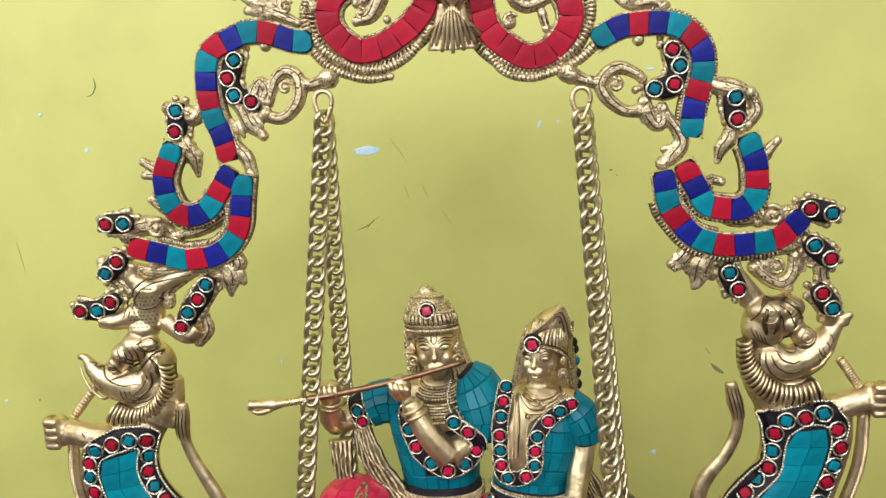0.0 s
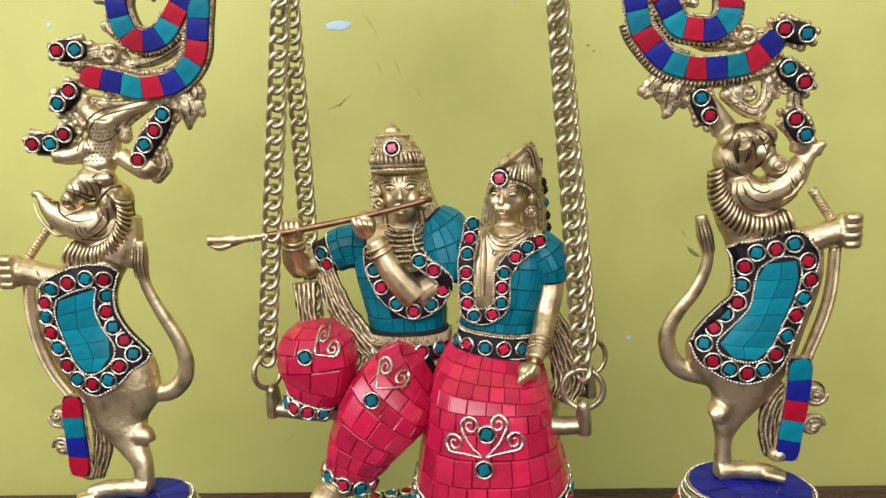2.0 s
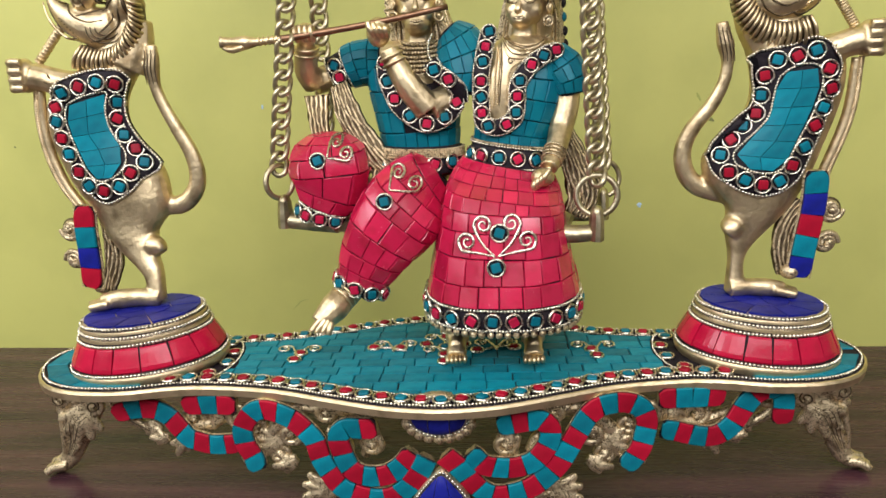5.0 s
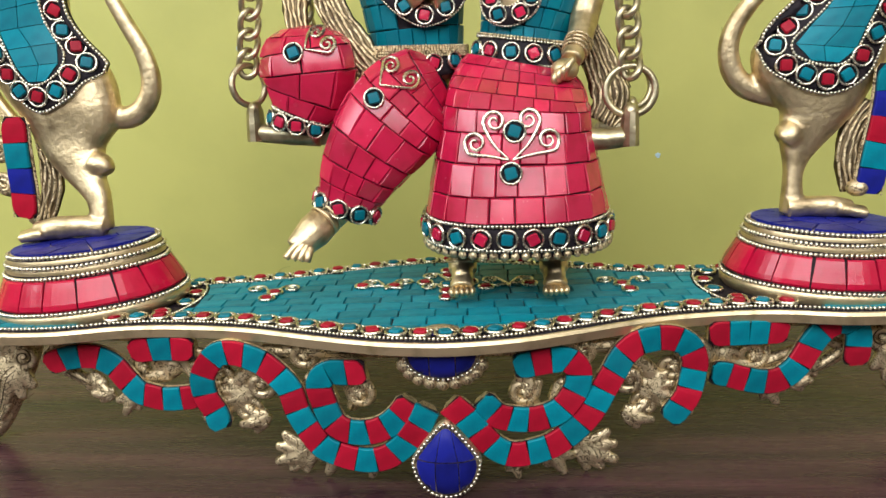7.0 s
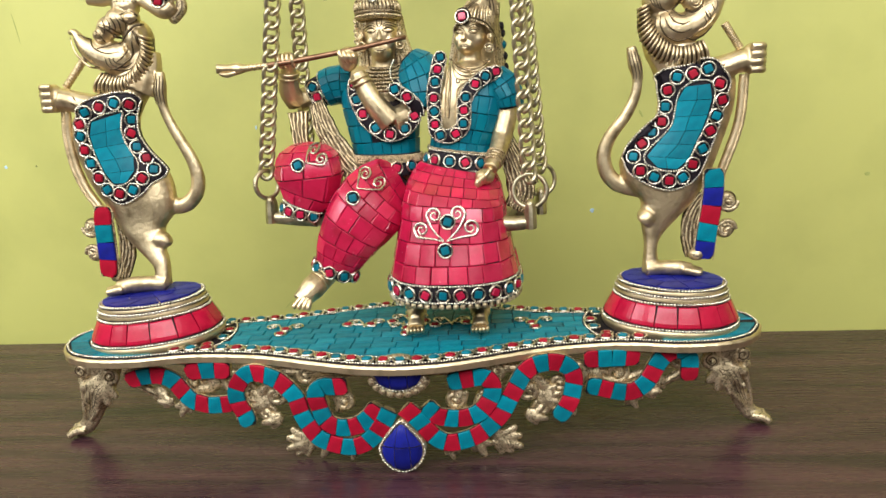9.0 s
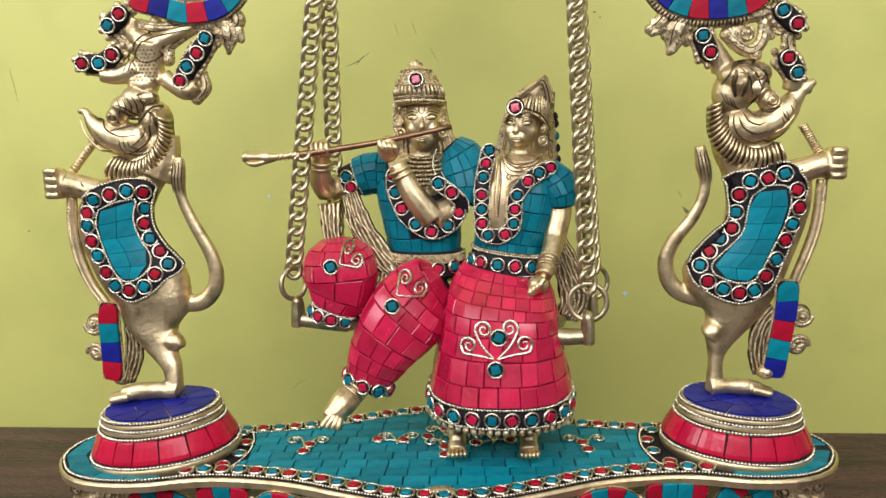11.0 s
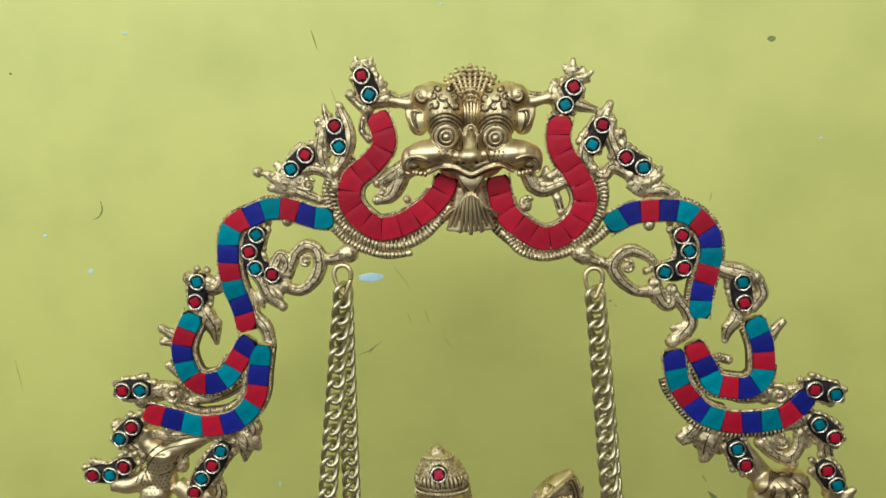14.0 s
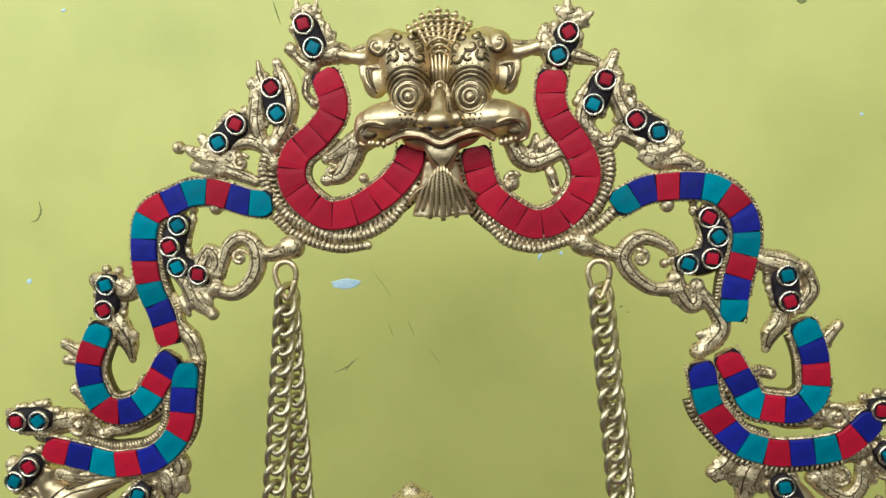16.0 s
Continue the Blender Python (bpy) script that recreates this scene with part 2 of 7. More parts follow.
def islands(shape):
    """The separate pieces of a shape, the largest first."""
    root = list(range(len(shape.v)))

    def find(a):
        while root[a] != a:
            root[a] = root[root[a]]
            a = root[a]
        return a

    for f in shape.f:
        a = find(f[0])
        for k in f[1:]:
            root[find(k)] = a
    made = {}
    for f, m, sm in zip(shape.f, shape.m, shape.s):
        made.setdefault(find(f[0]), []).append((f, m, sm))
    out = []
    for faces in sorted(made.values(), key=len, reverse=True):
        used = sorted({k for f, _, _ in faces for k in f})
        index = {k: i for i, k in enumerate(used)}
        piece = Shape()
        piece.v = [shape.v[k] for k in used]
        piece.f = [tuple(index[k] for k in f) for f, _, _ in faces]
        piece.m, piece.s = [m for _, m, _ in faces], [sm for _, _, sm in faces]
        out.append(piece)
    return out


def part(name, shape, mats, parent=None, label="", origin=None):
    """Links a shape as one mesh object, with its origin at the middle of its foot unless given."""
    mats = mats if isinstance(mats, (list, tuple)) else [mats]
    if origin is None:
        a = np.array(shape.v)
        lo, hi = a.min(0), a.max(0)
        origin = ((lo[0] + hi[0]) / 2, (lo[1] + hi[1]) / 2, lo[2])
    ob = new(name, mesh_of(name, shape, mats, origin))
    base = Vector(parent["at"]) if parent is not None else V(0, 0, 0)
    ob.location = (Vector(origin) - base) * MM
    ob["at"] = [float(c) for c in origin]
    ob.parent = parent
    return tagged(ob, label) if label else ob


def thing(name, label, category, origin, group="", kind=""):
    ob = new(name)
    ob.empty_display_size = 0.02
    ob.location = Vector(origin) * MM
    ob["at"] = [float(c) for c in origin]
    return tagged(ob, label, category, group, kind)


def put(name, mesh, p, parent, m=None):
    """One more object on a mesh that others share, at p, turned by m."""
    ob = new(name, mesh)
    ob.parent = parent
    loc = (Vector(p) - Vector(parent["at"])) * MM
    ob.matrix_basis = Matrix.Translation(loc) @ (m.to_4x4() if m else Matrix.Identity(4))
    return ob


def fuse(shape, voxel=1.0, rounds=2):
    """One seamless skin round all that a shape holds."""
    me = mesh_of("skin", shape, [])
    ob = new("skin", me)
    re = ob.modifiers.new("skin", "REMESH")
    re.mode, re.voxel_size = "VOXEL", voxel * MM
    if rounds:
        sm = ob.modifiers.new("soft", "SMOOTH")
        sm.iterations, sm.factor = rounds, 0.5
    bpy.context.view_layer.update()
    done = ob.evaluated_get(bpy.context.evaluated_depsgraph_get()).to_mesh()
    n = len(done.vertices)
    co = np.empty(n * 3)
    done.vertices.foreach_get("co", co)
    out = Shape()
    out.add((co.reshape(n, 3) / MM).tolist(), [tuple(p.vertices) for p in done.polygons], 0, True)
    ob.evaluated_get(bpy.context.evaluated_depsgraph_get()).to_mesh_clear()
    bpy.data.objects.remove(ob)
    bpy.data.meshes.remove(me)
    return out


def skin_of(shape):
    """A search tree over a shape's faces."""
    return BVHTree.FromPolygons([Vector(p) for p in shape.v], shape.f)


def on_body(tree, x, z, out=0.0):
    """The front of a body at (x, z), and which way it faces; past its edge, the nearest place on it."""
    p, n, _, _ = tree.ray_cast(V(x, -300, z), V(0, 1, 0))
    if p is None:
        near, n, _, _ = tree.find_nearest(V(x, -12, z))
        p = V(x, near.y, z)
    if n.y > 0:
        n = -n
    n = (n + V(0, -1.0, 0)).normalized()
    return p + V(n.x * 0.4, n.y, n.z * 0.4) * out, n


def chase(s, tree, pts, r=0.5, mat=2, out=0.1, steps=None):
    """A cut line or a raised wire that follows a body's front through (x, z) points."""
    line = spline([V(x, z, 0) for x, z in pts], steps or 5 * len(pts))
    s.tube([on_body(tree, p.x, p.y, out)[0] for p in line], [r * 0.5, r, r, r * 0.5], 5, mat=mat, steps=len(line))


def coil(x, z, R, turns, start=0.0, hand=1, n=20):
    """(x, z) points of a spiral that winds in."""
    return [(x + R * (1 - 0.8 * i / n) * math.cos(radians(start) + hand * turns * 2 * math.pi * i / n), z + R * (1 - 0.8 * i / n) * math.sin(radians(start) + hand * turns * 2 * math.pi * i / n)) for i in range(n + 1)]


def facing(normal, spin=0.0):
    """Turns a piece made facing -y so that it faces along normal."""
    n = Vector(normal).normalized()
    return (V(0, -1, 0).rotation_difference(n).to_matrix()) @ Euler((0, spin, 0)).to_matrix()


def gem_shape(r, mat=0):
    """A hand-cut stone: a rough square with nicked corners and a flat table, facing -y."""
    s = Shape()
    rows = []
    cor = [(-1, -0.8), (-0.72, -1.04), (0.84, -0.94), (1.02, -0.7), (0.96, 0.76), (0.7, 1.0), (-0.8, 0.96), (-1.04, 0.7)]
    for q, h in ((0.52, 0.0), (0.52, 0.34), (0.44, 0.46), (0.02, 0.48)):
        rows.append([V(r * q * x, -h * r, r * q * z) for x, z in cor])
    s.grid(rows, True, mat, False)
    return s


def bezel_shape(r):
    """A wire ring round a dark bed."""
    s = Shape()
    s.ring((0, -0.16 * r, 0), r * 0.90, r * 0.125, n=22, k=6, squash=1.7)
    s.grid([[V(r * q * math.cos(a), -h * r, r * q * math.sin(a)) for a in (2 * math.pi * k / 16 for k in range(16))] for q, h in ((0.9, 0.0), (0.86, 0.12), (0.05, 0.16))], True, 1, True)
    return s


GEM = {c: mesh_of("gem", gem_shape(5.0), [COLOURS[c]]) for c in "rt"}
BEZEL = mesh_of("bezel", bezel_shape(5.0), [SILVER, PITCH])


def gem(parent, p, colour, normal=(0, -1, 0), size=5.0, squash=1.0):
    """A stone in its round setting."""
    spin = random.uniform(-0.6, 0.6)
    m = facing(normal, spin) @ Matrix.Diagonal((size / 5, size / 5, size / 5 * squash))
    put("gem", GEM[colour], p, parent, m)
    put("bezel", BEZEL, p, parent, m)


def band(name, parent, pts, y, width, colours, high=2.4, label="", round_ends=(True, True), back=5.0, edge=1.14, flange=()):
    """A serpent-like band: a cast back with ribbed edges, and a row of domed inlay tiles on its face."""
    path = spline(lift(pts, y) if len(pts[0]) == 2 else [V(*p) for p in pts], 8 * len(colours) + 1)
    n = len(path)

    def frame_at(i):
        t = (path[min(i + 1, n - 1)] - path[max(i - 1, 0)]).normalized()
        return t, t.cross(V(0, -1, 0)).normalized()

    body = Shape()
    rows = []
    for i in range(0, n, 2):
        t, s = frame_at(i)
        u = i / (n - 1)
        w = at(width, u) * 0.5
        end = 0.7 if i in (0, n - 1) else 1.0
        rows.append([path[i] + s * (a * w * end) + V(0, d, 0) for a, d in ((edge, back * 0.3), (edge, 0.3), (1.0, -0.3), (-1.0, -0.3), (-edge, 0.3), (-edge, back * 0.3), (-0.7, back), (0.7, back))])
    body.grid(rows, True, 0, False)
    if edge > 1.1:
        for sign in (1, -1):
            body.beads([path[i] + frame_at(i)[1] * (sign * at(width, i / (n - 1)) * 0.57) + V(0, 0.5, 0) for i in range(0, n, 2)], 0.62, 1.7)
    rows = []
    for i in range(0, n, 2):
        t, s = frame_at(i)
        w = at(width, i / (n - 1)) * 0.5 * (0.8 if i in (0, n - 1) else 1.03)
        rows.append([path[i] + s * (q * w) + V(0, d, 0) for q, d in ((1, 0.5), (1, -0.75), (-1, -0.75), (-1, 0.5))])
    body.grid(rows, True, 1, False)
    for sign, wide, f0, f1 in flange:
        i0, i1 = round(f0 * (n - 1)), round(f1 * (n - 1))
        lip = []
        for i in range(i0, i1 + 1, 2):
            s = frame_at(i)[1] * sign
            w = at(width, i / (n - 1)) * 0.5
            lip.append([path[i] + s * (w * 0.9) + V(0, 1.0, 0), path[i] + s * (w + wide) + V(0, 1.6, 0), path[i] + s * (w + wide) + V(0, back, 0), path[i] + s * (w * 0.9) + V(0, back, 0)])
        if len(lip) > 1:
            body.grid(lip, True, 2, False)
        inner = spline([path[i] + frame_at(i)[1] * (sign * (at(width, i / (n - 1)) * 0.5 + 0.9)) for i in range(i0, i1 + 1, 2)], max(3, round(length_of(path[i0:i1 + 1]) / 1.9)))
        outer = spline([path[i] + frame_at(i)[1] * (sign * (at(width, i / (n - 1)) * 0.5 + wide - 0.3)) for i in range(i0, i1 + 1, 2)], len(inner))
        for p, q in zip(inner, outer):
            body.tube([p + V(0, 0.4, 0), p.lerp(q, 0.5) + V(0, 0.1, 0), q + V(0, 0.9, 0)], [0.7, 0.85, 0.6], 5, steps=4)
    holder = part(name, body, [CAST, PITCH, PATINA], parent, label)
    for k, c in enumerate(colours):
        s = Shape()
        rows = []
        for j in range(5):
            i = 8 * k + 2 * j
            t, sd = frame_at(i)
            w = at(width, i / (n - 1)) * 0.5
            p = path[i]
            low = 1.0
            if j == 0:
                p = p + t * 0.2
                low = 0.92
            if j == 4:
                p = p - t * 0.2
                low = 0.92
            if (k == 0 and round_ends[0] and j < 2) or (k == len(colours) - 1 and round_ends[1] and j > 2):
                w *= 0.5 if j in (0, 4) else 0.9
            skew = 0.5 * math.sin(k * 5.1 + 1.7)
            rows.append([p + sd * (a * w) + t * (skew * a) + V(0, -h * high * low, 0) for a, h in ((1.02, 0.0), (1.01, 0.8), (0.93, 1.0), (0.0, 1.03), (-0.93, 1.0), (-1.01, 0.8), (-1.02, 0.0))])
        s.grid(rows, True, 0, False)
        mid = path[min(8 * k + 4, n - 1)]
        part("inlay_tile", s, COLOURS[c], holder, origin=tuple(mid))
    return holder


def setting(parent, gems, y, r=6.2, size=5.0, back=6.0, normal=(0, -1, 0), name="gem_setting"):
    """A dark bed on a cast back that carries a row of stones. gems: (x, z, colour)."""
    pts = lift([(g[0], g[1]) for g in gems], y)
    if len(pts) == 1:
        pts = [pts[0] + V(-0.6, 0, 0), pts[0] + V(0.6, 0, 0)]
    a, b = (pts[0] - pts[1]).normalized(), (pts[-1] - pts[-2]).normalized()
    ends = [pts[0] + a * (r * 0.8), *pts, pts[-1] + b * (r * 0.8)]
    plate = Shape()
    plate.tube([p + V(0, back * 0.6, 0) for p in ends], [r * 0.8, r * 1.25, r * 1.3, r * 1.25, r * 0.8], 10, 1.0, 0.45, 0, steps=4 * len(ends))
    side = (pts[-1] - pts[0]).cross(V(0, -1, 0)).normalized()
    line = spline(ends, 2 * len(gems) + 3)
    for k, p in enumerate(line):
        for h in (-1, 1):
            q = r * (0.98 + 0.16 * math.sin(5.3 * k + 2 * h + gems[0][0]))
            o = side * (h * q) if 0 < k < len(line) - 1 else (a if k == 0 else b) * (r * 0.3) + side * (h * r * 0.5)
            plate.ball(p + o + V(0, back * 0.5, 0), (r * 0.42, r * 0.42, r * 0.42), 8, 6)
    plate = fuse(plate, 0.7, 2)
    bed = Shape()
    bed.tube(ends, [r * 0.6, r, r, r, r * 0.6], 8, 1.0, 0.42, 0, steps=4 * len(ends))
    bed.add(plate.v, plate.f, 1)
    holder = part(name, bed, [PITCH, CAST], parent)
    for x, z, c in gems:
        gem(holder, (x, y - r * 0.40, z), c, normal, size)
    return holder


def folds(s, path, widths, ridges, top, low, high=1.2):
    """A strip of long cast folds with blackened valleys: materials top and low."""
    line = spline(path, 6 * len(path))
    n = 4 * ridges + 1
    rows = []
    for i, p in enumerate(line):
        t = (line[min(i + 1, len(line) - 1)] - line[max(i - 1, 0)]).normalized()
        e = t.cross(V(0, -1, 0)).normalized()
        w = at(widths, i / (len(line) - 1))
        row = []
        for k in range(n):
            u = 2 * k / (n - 1) - 1
            v = k // 4
            sway = 0.05 * math.sin(i * 0.6 + 1.7 * v) + 0.03 * math.sin(i * 1.5 + 2.9 * v)
            row.append(p + e * ((u + sway) * w) + V(0, -0.45 * w * (1 - u * u) + high * (0.75 + 0.4 * math.sin(i * 0.9 + v * 2.3)) * math.cos(ridges * math.pi * (u + 1) + 0.3 * math.sin(i * 0.7 + v)), 0))
        rows.append(row + [p + e * (w * 0.8) + V(0, 3, 0), p - e * (w * 0.8) + V(0, 3, 0)])
    first = len(s.m)
    s.grid(rows, True, top)
    for i in range(len(rows) - 1):
        for k in range(n + 2):
            if k % 4 in (0, 3) or k >= n - 1:
                s.m[first + i * (n + 2) + k] = low

# ---- the room ----


def slab_box(x0, x1, y0, y1, z0, z1, mat=0, s=None):
    s = s or Shape()
    v = [(x, y, z) for z in (z0, z1) for y in (y0, y1) for x in (x0, x1)]
    s.add(v, [(0, 2, 3, 1), (4, 5, 7, 6), (0, 1, 5, 4), (2, 6, 7, 3), (0, 4, 6, 2), (1, 3, 7, 5)], mat, False)
    return s


def rounded_box(x0, x1, y0, y1, z0, z1, r, s=None, mat=0):
    """A box with softened edges."""
    s = s or Shape()
    rows = []
    for z, q in ((z0, r), (z0 + r * 0.3, r * 0.3), (z0 + r, 0), (z1 - r, 0), (z1 - r * 0.3, r * 0.3), (z1, r)):
        row = []
        for cx, cy, a0 in ((x1, y1, 0), (x0, y1, 90), (x0, y0, 180), (x1, y0, 270)):
            for k in range(4):
                a = radians(a0 + 30 * k)
                sx, sy = (1 if cx == x1 else -1), (1 if cy == y1 else -1)
                row.append((cx - sx * r + math.cos(a) * (r - q), cy - sy * r + math.sin(a) * (r - q), z))
        rows.append(row)
    s.grid(rows, True, mat, False)
    return s


def structure(name, shape, mat, label):
    ob = part(name, shape, mat)
    return tagged(ob, label, name.split("_")[0], kind="structure")


WALL_Y = 262
wall_north = structure("wall_north", slab_box(-1720, 1720, WALL_Y, WALL_Y + 120, -750, 2100), WALL, "lime green painted wall with scuffs and chipped spots behind the table")
# side wall, floor and ceiling are out of view, added to shape the bounced light
structure("wall_east", slab_box(1600, 1720, -1600, WALL_Y, -750, 2100), PLASTER, "plain grey side wall out of view, added to keep reflections dark")
structure("floor", slab_box(-1720, 1720, -1720, WALL_Y, -850, -750), FLOOR, "plain grey floor under the table")
structure("ceiling", slab_box(-1720, 1720, -1720, WALL_Y, 2100, 2200), CEILING, "plain white ceiling out of view, added to bounce light down")


def wall_with_opening(name, along, fixed0, fixed1, lo, hi, a0, a1, z0, z1, label):
    """A wall with one window opening through it."""
    s = Shape()
    for p0, p1, q0, q1 in ((lo, a0, -750, 2100), (a1, hi, -750, 2100), (a0, a1, -750, z0), (a0, a1, z1, 2100)):
        if along == "y":
            slab_box(fixed0, fixed1, p0, p1, q0, q1, 0, s)
        else:
            slab_box(p0, p1, fixed0, fixed1, q0, q1, 0, s)
    return structure(name, s, PLASTER, label)


wall_with_opening("wall_west", "y", -1720, -1600, -1600, WALL_Y, -1260, -440, 640, 1760, "grey plastered wall with a window opening")
wall_with_opening("wall_south", "x", -1720, -1600, -1720, 1720, -1420, 1420, 840, 2060, "grey plastered wall with a window opening")


def window(name, along, at_, a0, a1, z0, z1):
    s = Shape()
    for p0, p1, q0, q1 in ((a0, a0 + 45, z0, z1), (a1 - 45, a1, z0, z1), (a0 + 45, a1 - 45, z0, z0 + 45), (a0 + 45, a1 - 45, z1 - 45, z1)):
        if along == "y":
            slab_box(at_ - 22, at_ + 22, p0, p1, q0, q1, 0, s)
        else:
            slab_box(p0, p1, at_ - 22, at_ + 22, q0, q1, 0, s)
    return structure(name, s, PAINT, "white painted open window frame in its wall")


window("window_1", "y", -1670, -1260, -440, 640, 1760)
window("window_2", "x", -1670, -1420, 1420, 840, 2060)


def blot(x, z, rx, rz, tilt, mat, name, seed):
    """A thin irregular patch on the wall."""
    s = Shape()
    rnd = random.Random(seed)
    n = 14
    rows = []
    jag = [rnd.uniform(0.72, 1.1) for _ in range(n)]
    for q, d in ((1.0, 0.05), (0.9, 0.45), (0.05, 0.5)):
        row = []
        for k in range(n):
            a = 2 * math.pi * k / n
            u, w = rx * q * jag[k] * math.cos(a), rz * q * jag[k] * math.sin(a)
            t = radians(tilt)
            row.append((x + u * math.cos(t) - w * math.sin(t), WALL_Y - d, z + u * math.sin(t) + w * math.cos(t)))
        rows.append(row)
    s.grid(rows, True, 0, False)
    return part(name, s, mat, wall_north, origin=(x, WALL_Y, z))


def scratch(pts, r, mat=None):
    s = Shape()
    s.tube([V(x, WALL_Y - 0.1, z) for x, z in pts], [r * 0.3, r, r * 0.8, r * 0.2], 5, 1, 0.3, 0, steps=5 * len(pts))
    return part("scratch", s, mat or SOOT, wall_north)


tabletop = rounded_box(-900, 900, -430, 178, -28, 0, 3)
table = thing("table", "dark polished wooden table standing close to the green wall", "table", (0, -120, -750))
part("tabletop", tabletop, WOOD, table)
for sx in (-850, 790):
    for sy in (-380, 70):
        part("leg", rounded_box(sx, sx + 60, sy, sy + 60, -750, -28, 4), WOOD, table)
apron_s = Shape()
for x0, x1, y0, y1 in ((-790, 790, -370, -350), (-790, 790, 100, 120), (-840, -820, -320, 70), (820, 840, -320, 70)):
    slab_box(x0, x1, y0, y1, -110, -28, 0, apron_s)
part("frame", apron_s, WOOD, table)

# chips of the paint, scuffs and scratches on the green wall
for x, z, rx, rz, tilt in ((-83, 407, 12.5, 4.8, 3), (174, 466, 4.5, 1.3, 0), (75, 423, 1.2, 4.5, -20), (92, 424, 1.4, 1.6, 0), (174, 108, 2.4, 2.6, 0), (-349, 420, 2.6, 2.4, 10), (-298, 638, 2.6, 1.2, 20), (325, 521, 1.6, 1.2, 0), (-180, 208, 1.0, 2.6, 0), (-390, 455, 2.0, 1.6, 0), (-9, 651, 1.6, 0.9, 0), (39, 694, 1.0, 1.8, 0), (-465, 175, 2.0, 2.0, 0), (208, 467, 3.4, 1.0, 5), (-384, 697, 3.0, 1.4, 30)):
    blot(x, z, rx, rz, tilt, CHIP, "paint_chip", round(x * 7 + z))
for x, z, rx, rz, tilt, m in ((281, 609, 4.2, 2.8, 0, SOOT), (166, 653, 7, 6, 30, SMUDGE), (233, 189, 8.5, 1.9, -42, SOOT), (224, 207, 4.5, 1.3, -62, SMUDGE), (138, 379, 1.6, 0.8, 20, SOOT), (143, 374, 1.2, 0.7, 0, SOOT), (453, 138, 3, 2, 0, SMUDGE), (-409, 606, 1.4, 1.2, 0, SOOT), (-430, 175, 1.4, 1.0, 0, SOOT)):
    blot(x, z, rx, rz, tilt, m, "scuff", round(x * 3 + z))
for pts, r, m in (([(-334, 486), (-333, 478), (-337, 471), (-343, 469)], 0.8, SOOT), ([(-61, 417), (-52, 404), (-46, 393)], 0.5, SMUDGE), ([(-98, 333), (-86, 338), (-75, 346)], 0.55, SOOT), ([(-88, 334), (-80, 344)], 0.5, SOOT), ([(-137, 676), (-135, 658)], 0.6, SMUDGE), ([(-127, 634), (-122, 616)], 0.6, SOOT), ([(-112, 582), (-104, 560)], 0.5, SMUDGE), ([(-34, 375), (-29, 361)], 0.5, SMUDGE), ([(-431, 336), (-428, 318), (-426, 305)], 0.6, SMUDGE), ([(-50, 373), (-46, 360)], 0.45, SMUDGE), ([(-18, 351), (-8, 335)], 0.45, SMUDGE), ([(230, 476), (228, 468)], 0.6, SMUDGE), ([(-166, 6), (-158, 14), (-150, 16)], 0.5, SMUDGE)):
    scratch(pts, r, m)

# ---- the swing stand ----
stand = thing("swing_stand", "ornate cast brass swing stand with coloured tile inlay on the table", "swing stand", (6, -25, 0))

# platform: a violin-shaped slab, turned slightly on the table
CX, CY, YAW = 8.0, -25.0, radians(2.0)
TOP = 77.0
HALF = [(0, 73), (30, 69), (60, 59), (95, 46), (130, 40), (155, 40), (185, 46), (215, 44), (236, 33), (249, 14), (252, 0)]


def half_depth(d):
    d = abs(d)
    for (a, p), (b, q) in zip(HALF, HALF[1:]):
        if d <= b:
            u = (d - a) / (b - a)
            u = u * u * (3 - 2 * u) if b < 230 else u
            return p + (q - p) * u
    return 0.0


def plan(dx, dy, z=TOP):
    """A place on the platform from its own middle."""
    return V(CX + dx * math.cos(YAW) - dy * math.sin(YAW), CY + dx * math.sin(YAW) + dy * math.cos(YAW), z)


def outline(inset=0.0, n=120):
    """The platform's edge, counter-clockwise from the right-hand end, drawn in by inset."""
    raw = spline([V(d, half_depth(d), 0) for d in (252, 249, 236, 215, 185, 155, 130, 95, 60, 30, 4, -4, -30, -60, -95, -130, -155, -185, -215, -236, -249, -252)], n // 2)
    loop = raw + [V(p.x, -p.y, 0) for p in reversed(raw[1:-1])]
    out = []
    for i, p in enumerate(loop):
        t = (loop[(i + 1) % len(loop)] - loop[i - 1]).normalized()
        out.append(p - V(t.y, -t.x, 0) * inset)
    return out


def inside_slab(dx, dy, margin):
    return abs(dx) < 252 - margin and abs(dy) < half_depth(dx) - margin


PED = 188.5
slab = Shape()
rows = [[plan(p.x, p.y, z) for p in outline(q)] for z, q in ((69, 7), (69.4, 2.5), (70.4, 0.4), (74.5, 0), (76, 0.8), (76.2, 2.0))]
slab.grid(rows, True, 0, False)
dark = [[plan(p.x, p.y, z) for p in outline(q)] for z, q in ((76.0, 1.6), (76.7, 2.2), (76.75, 60.0))]
slab.grid(dark[:2], True, 1, False)
platform = part("platform", slab, [RIM, PITCH], stand, "brass platform topped with turquoise tiles and a stone border")

edge = Shape()
loop = [plan(p.x, p.y, 77.3) for p in outline(3.4, 240)]
edge.beads(loop + [loop[0]], 0.95, 2.0)
part("beading", edge, SILVER, platform)

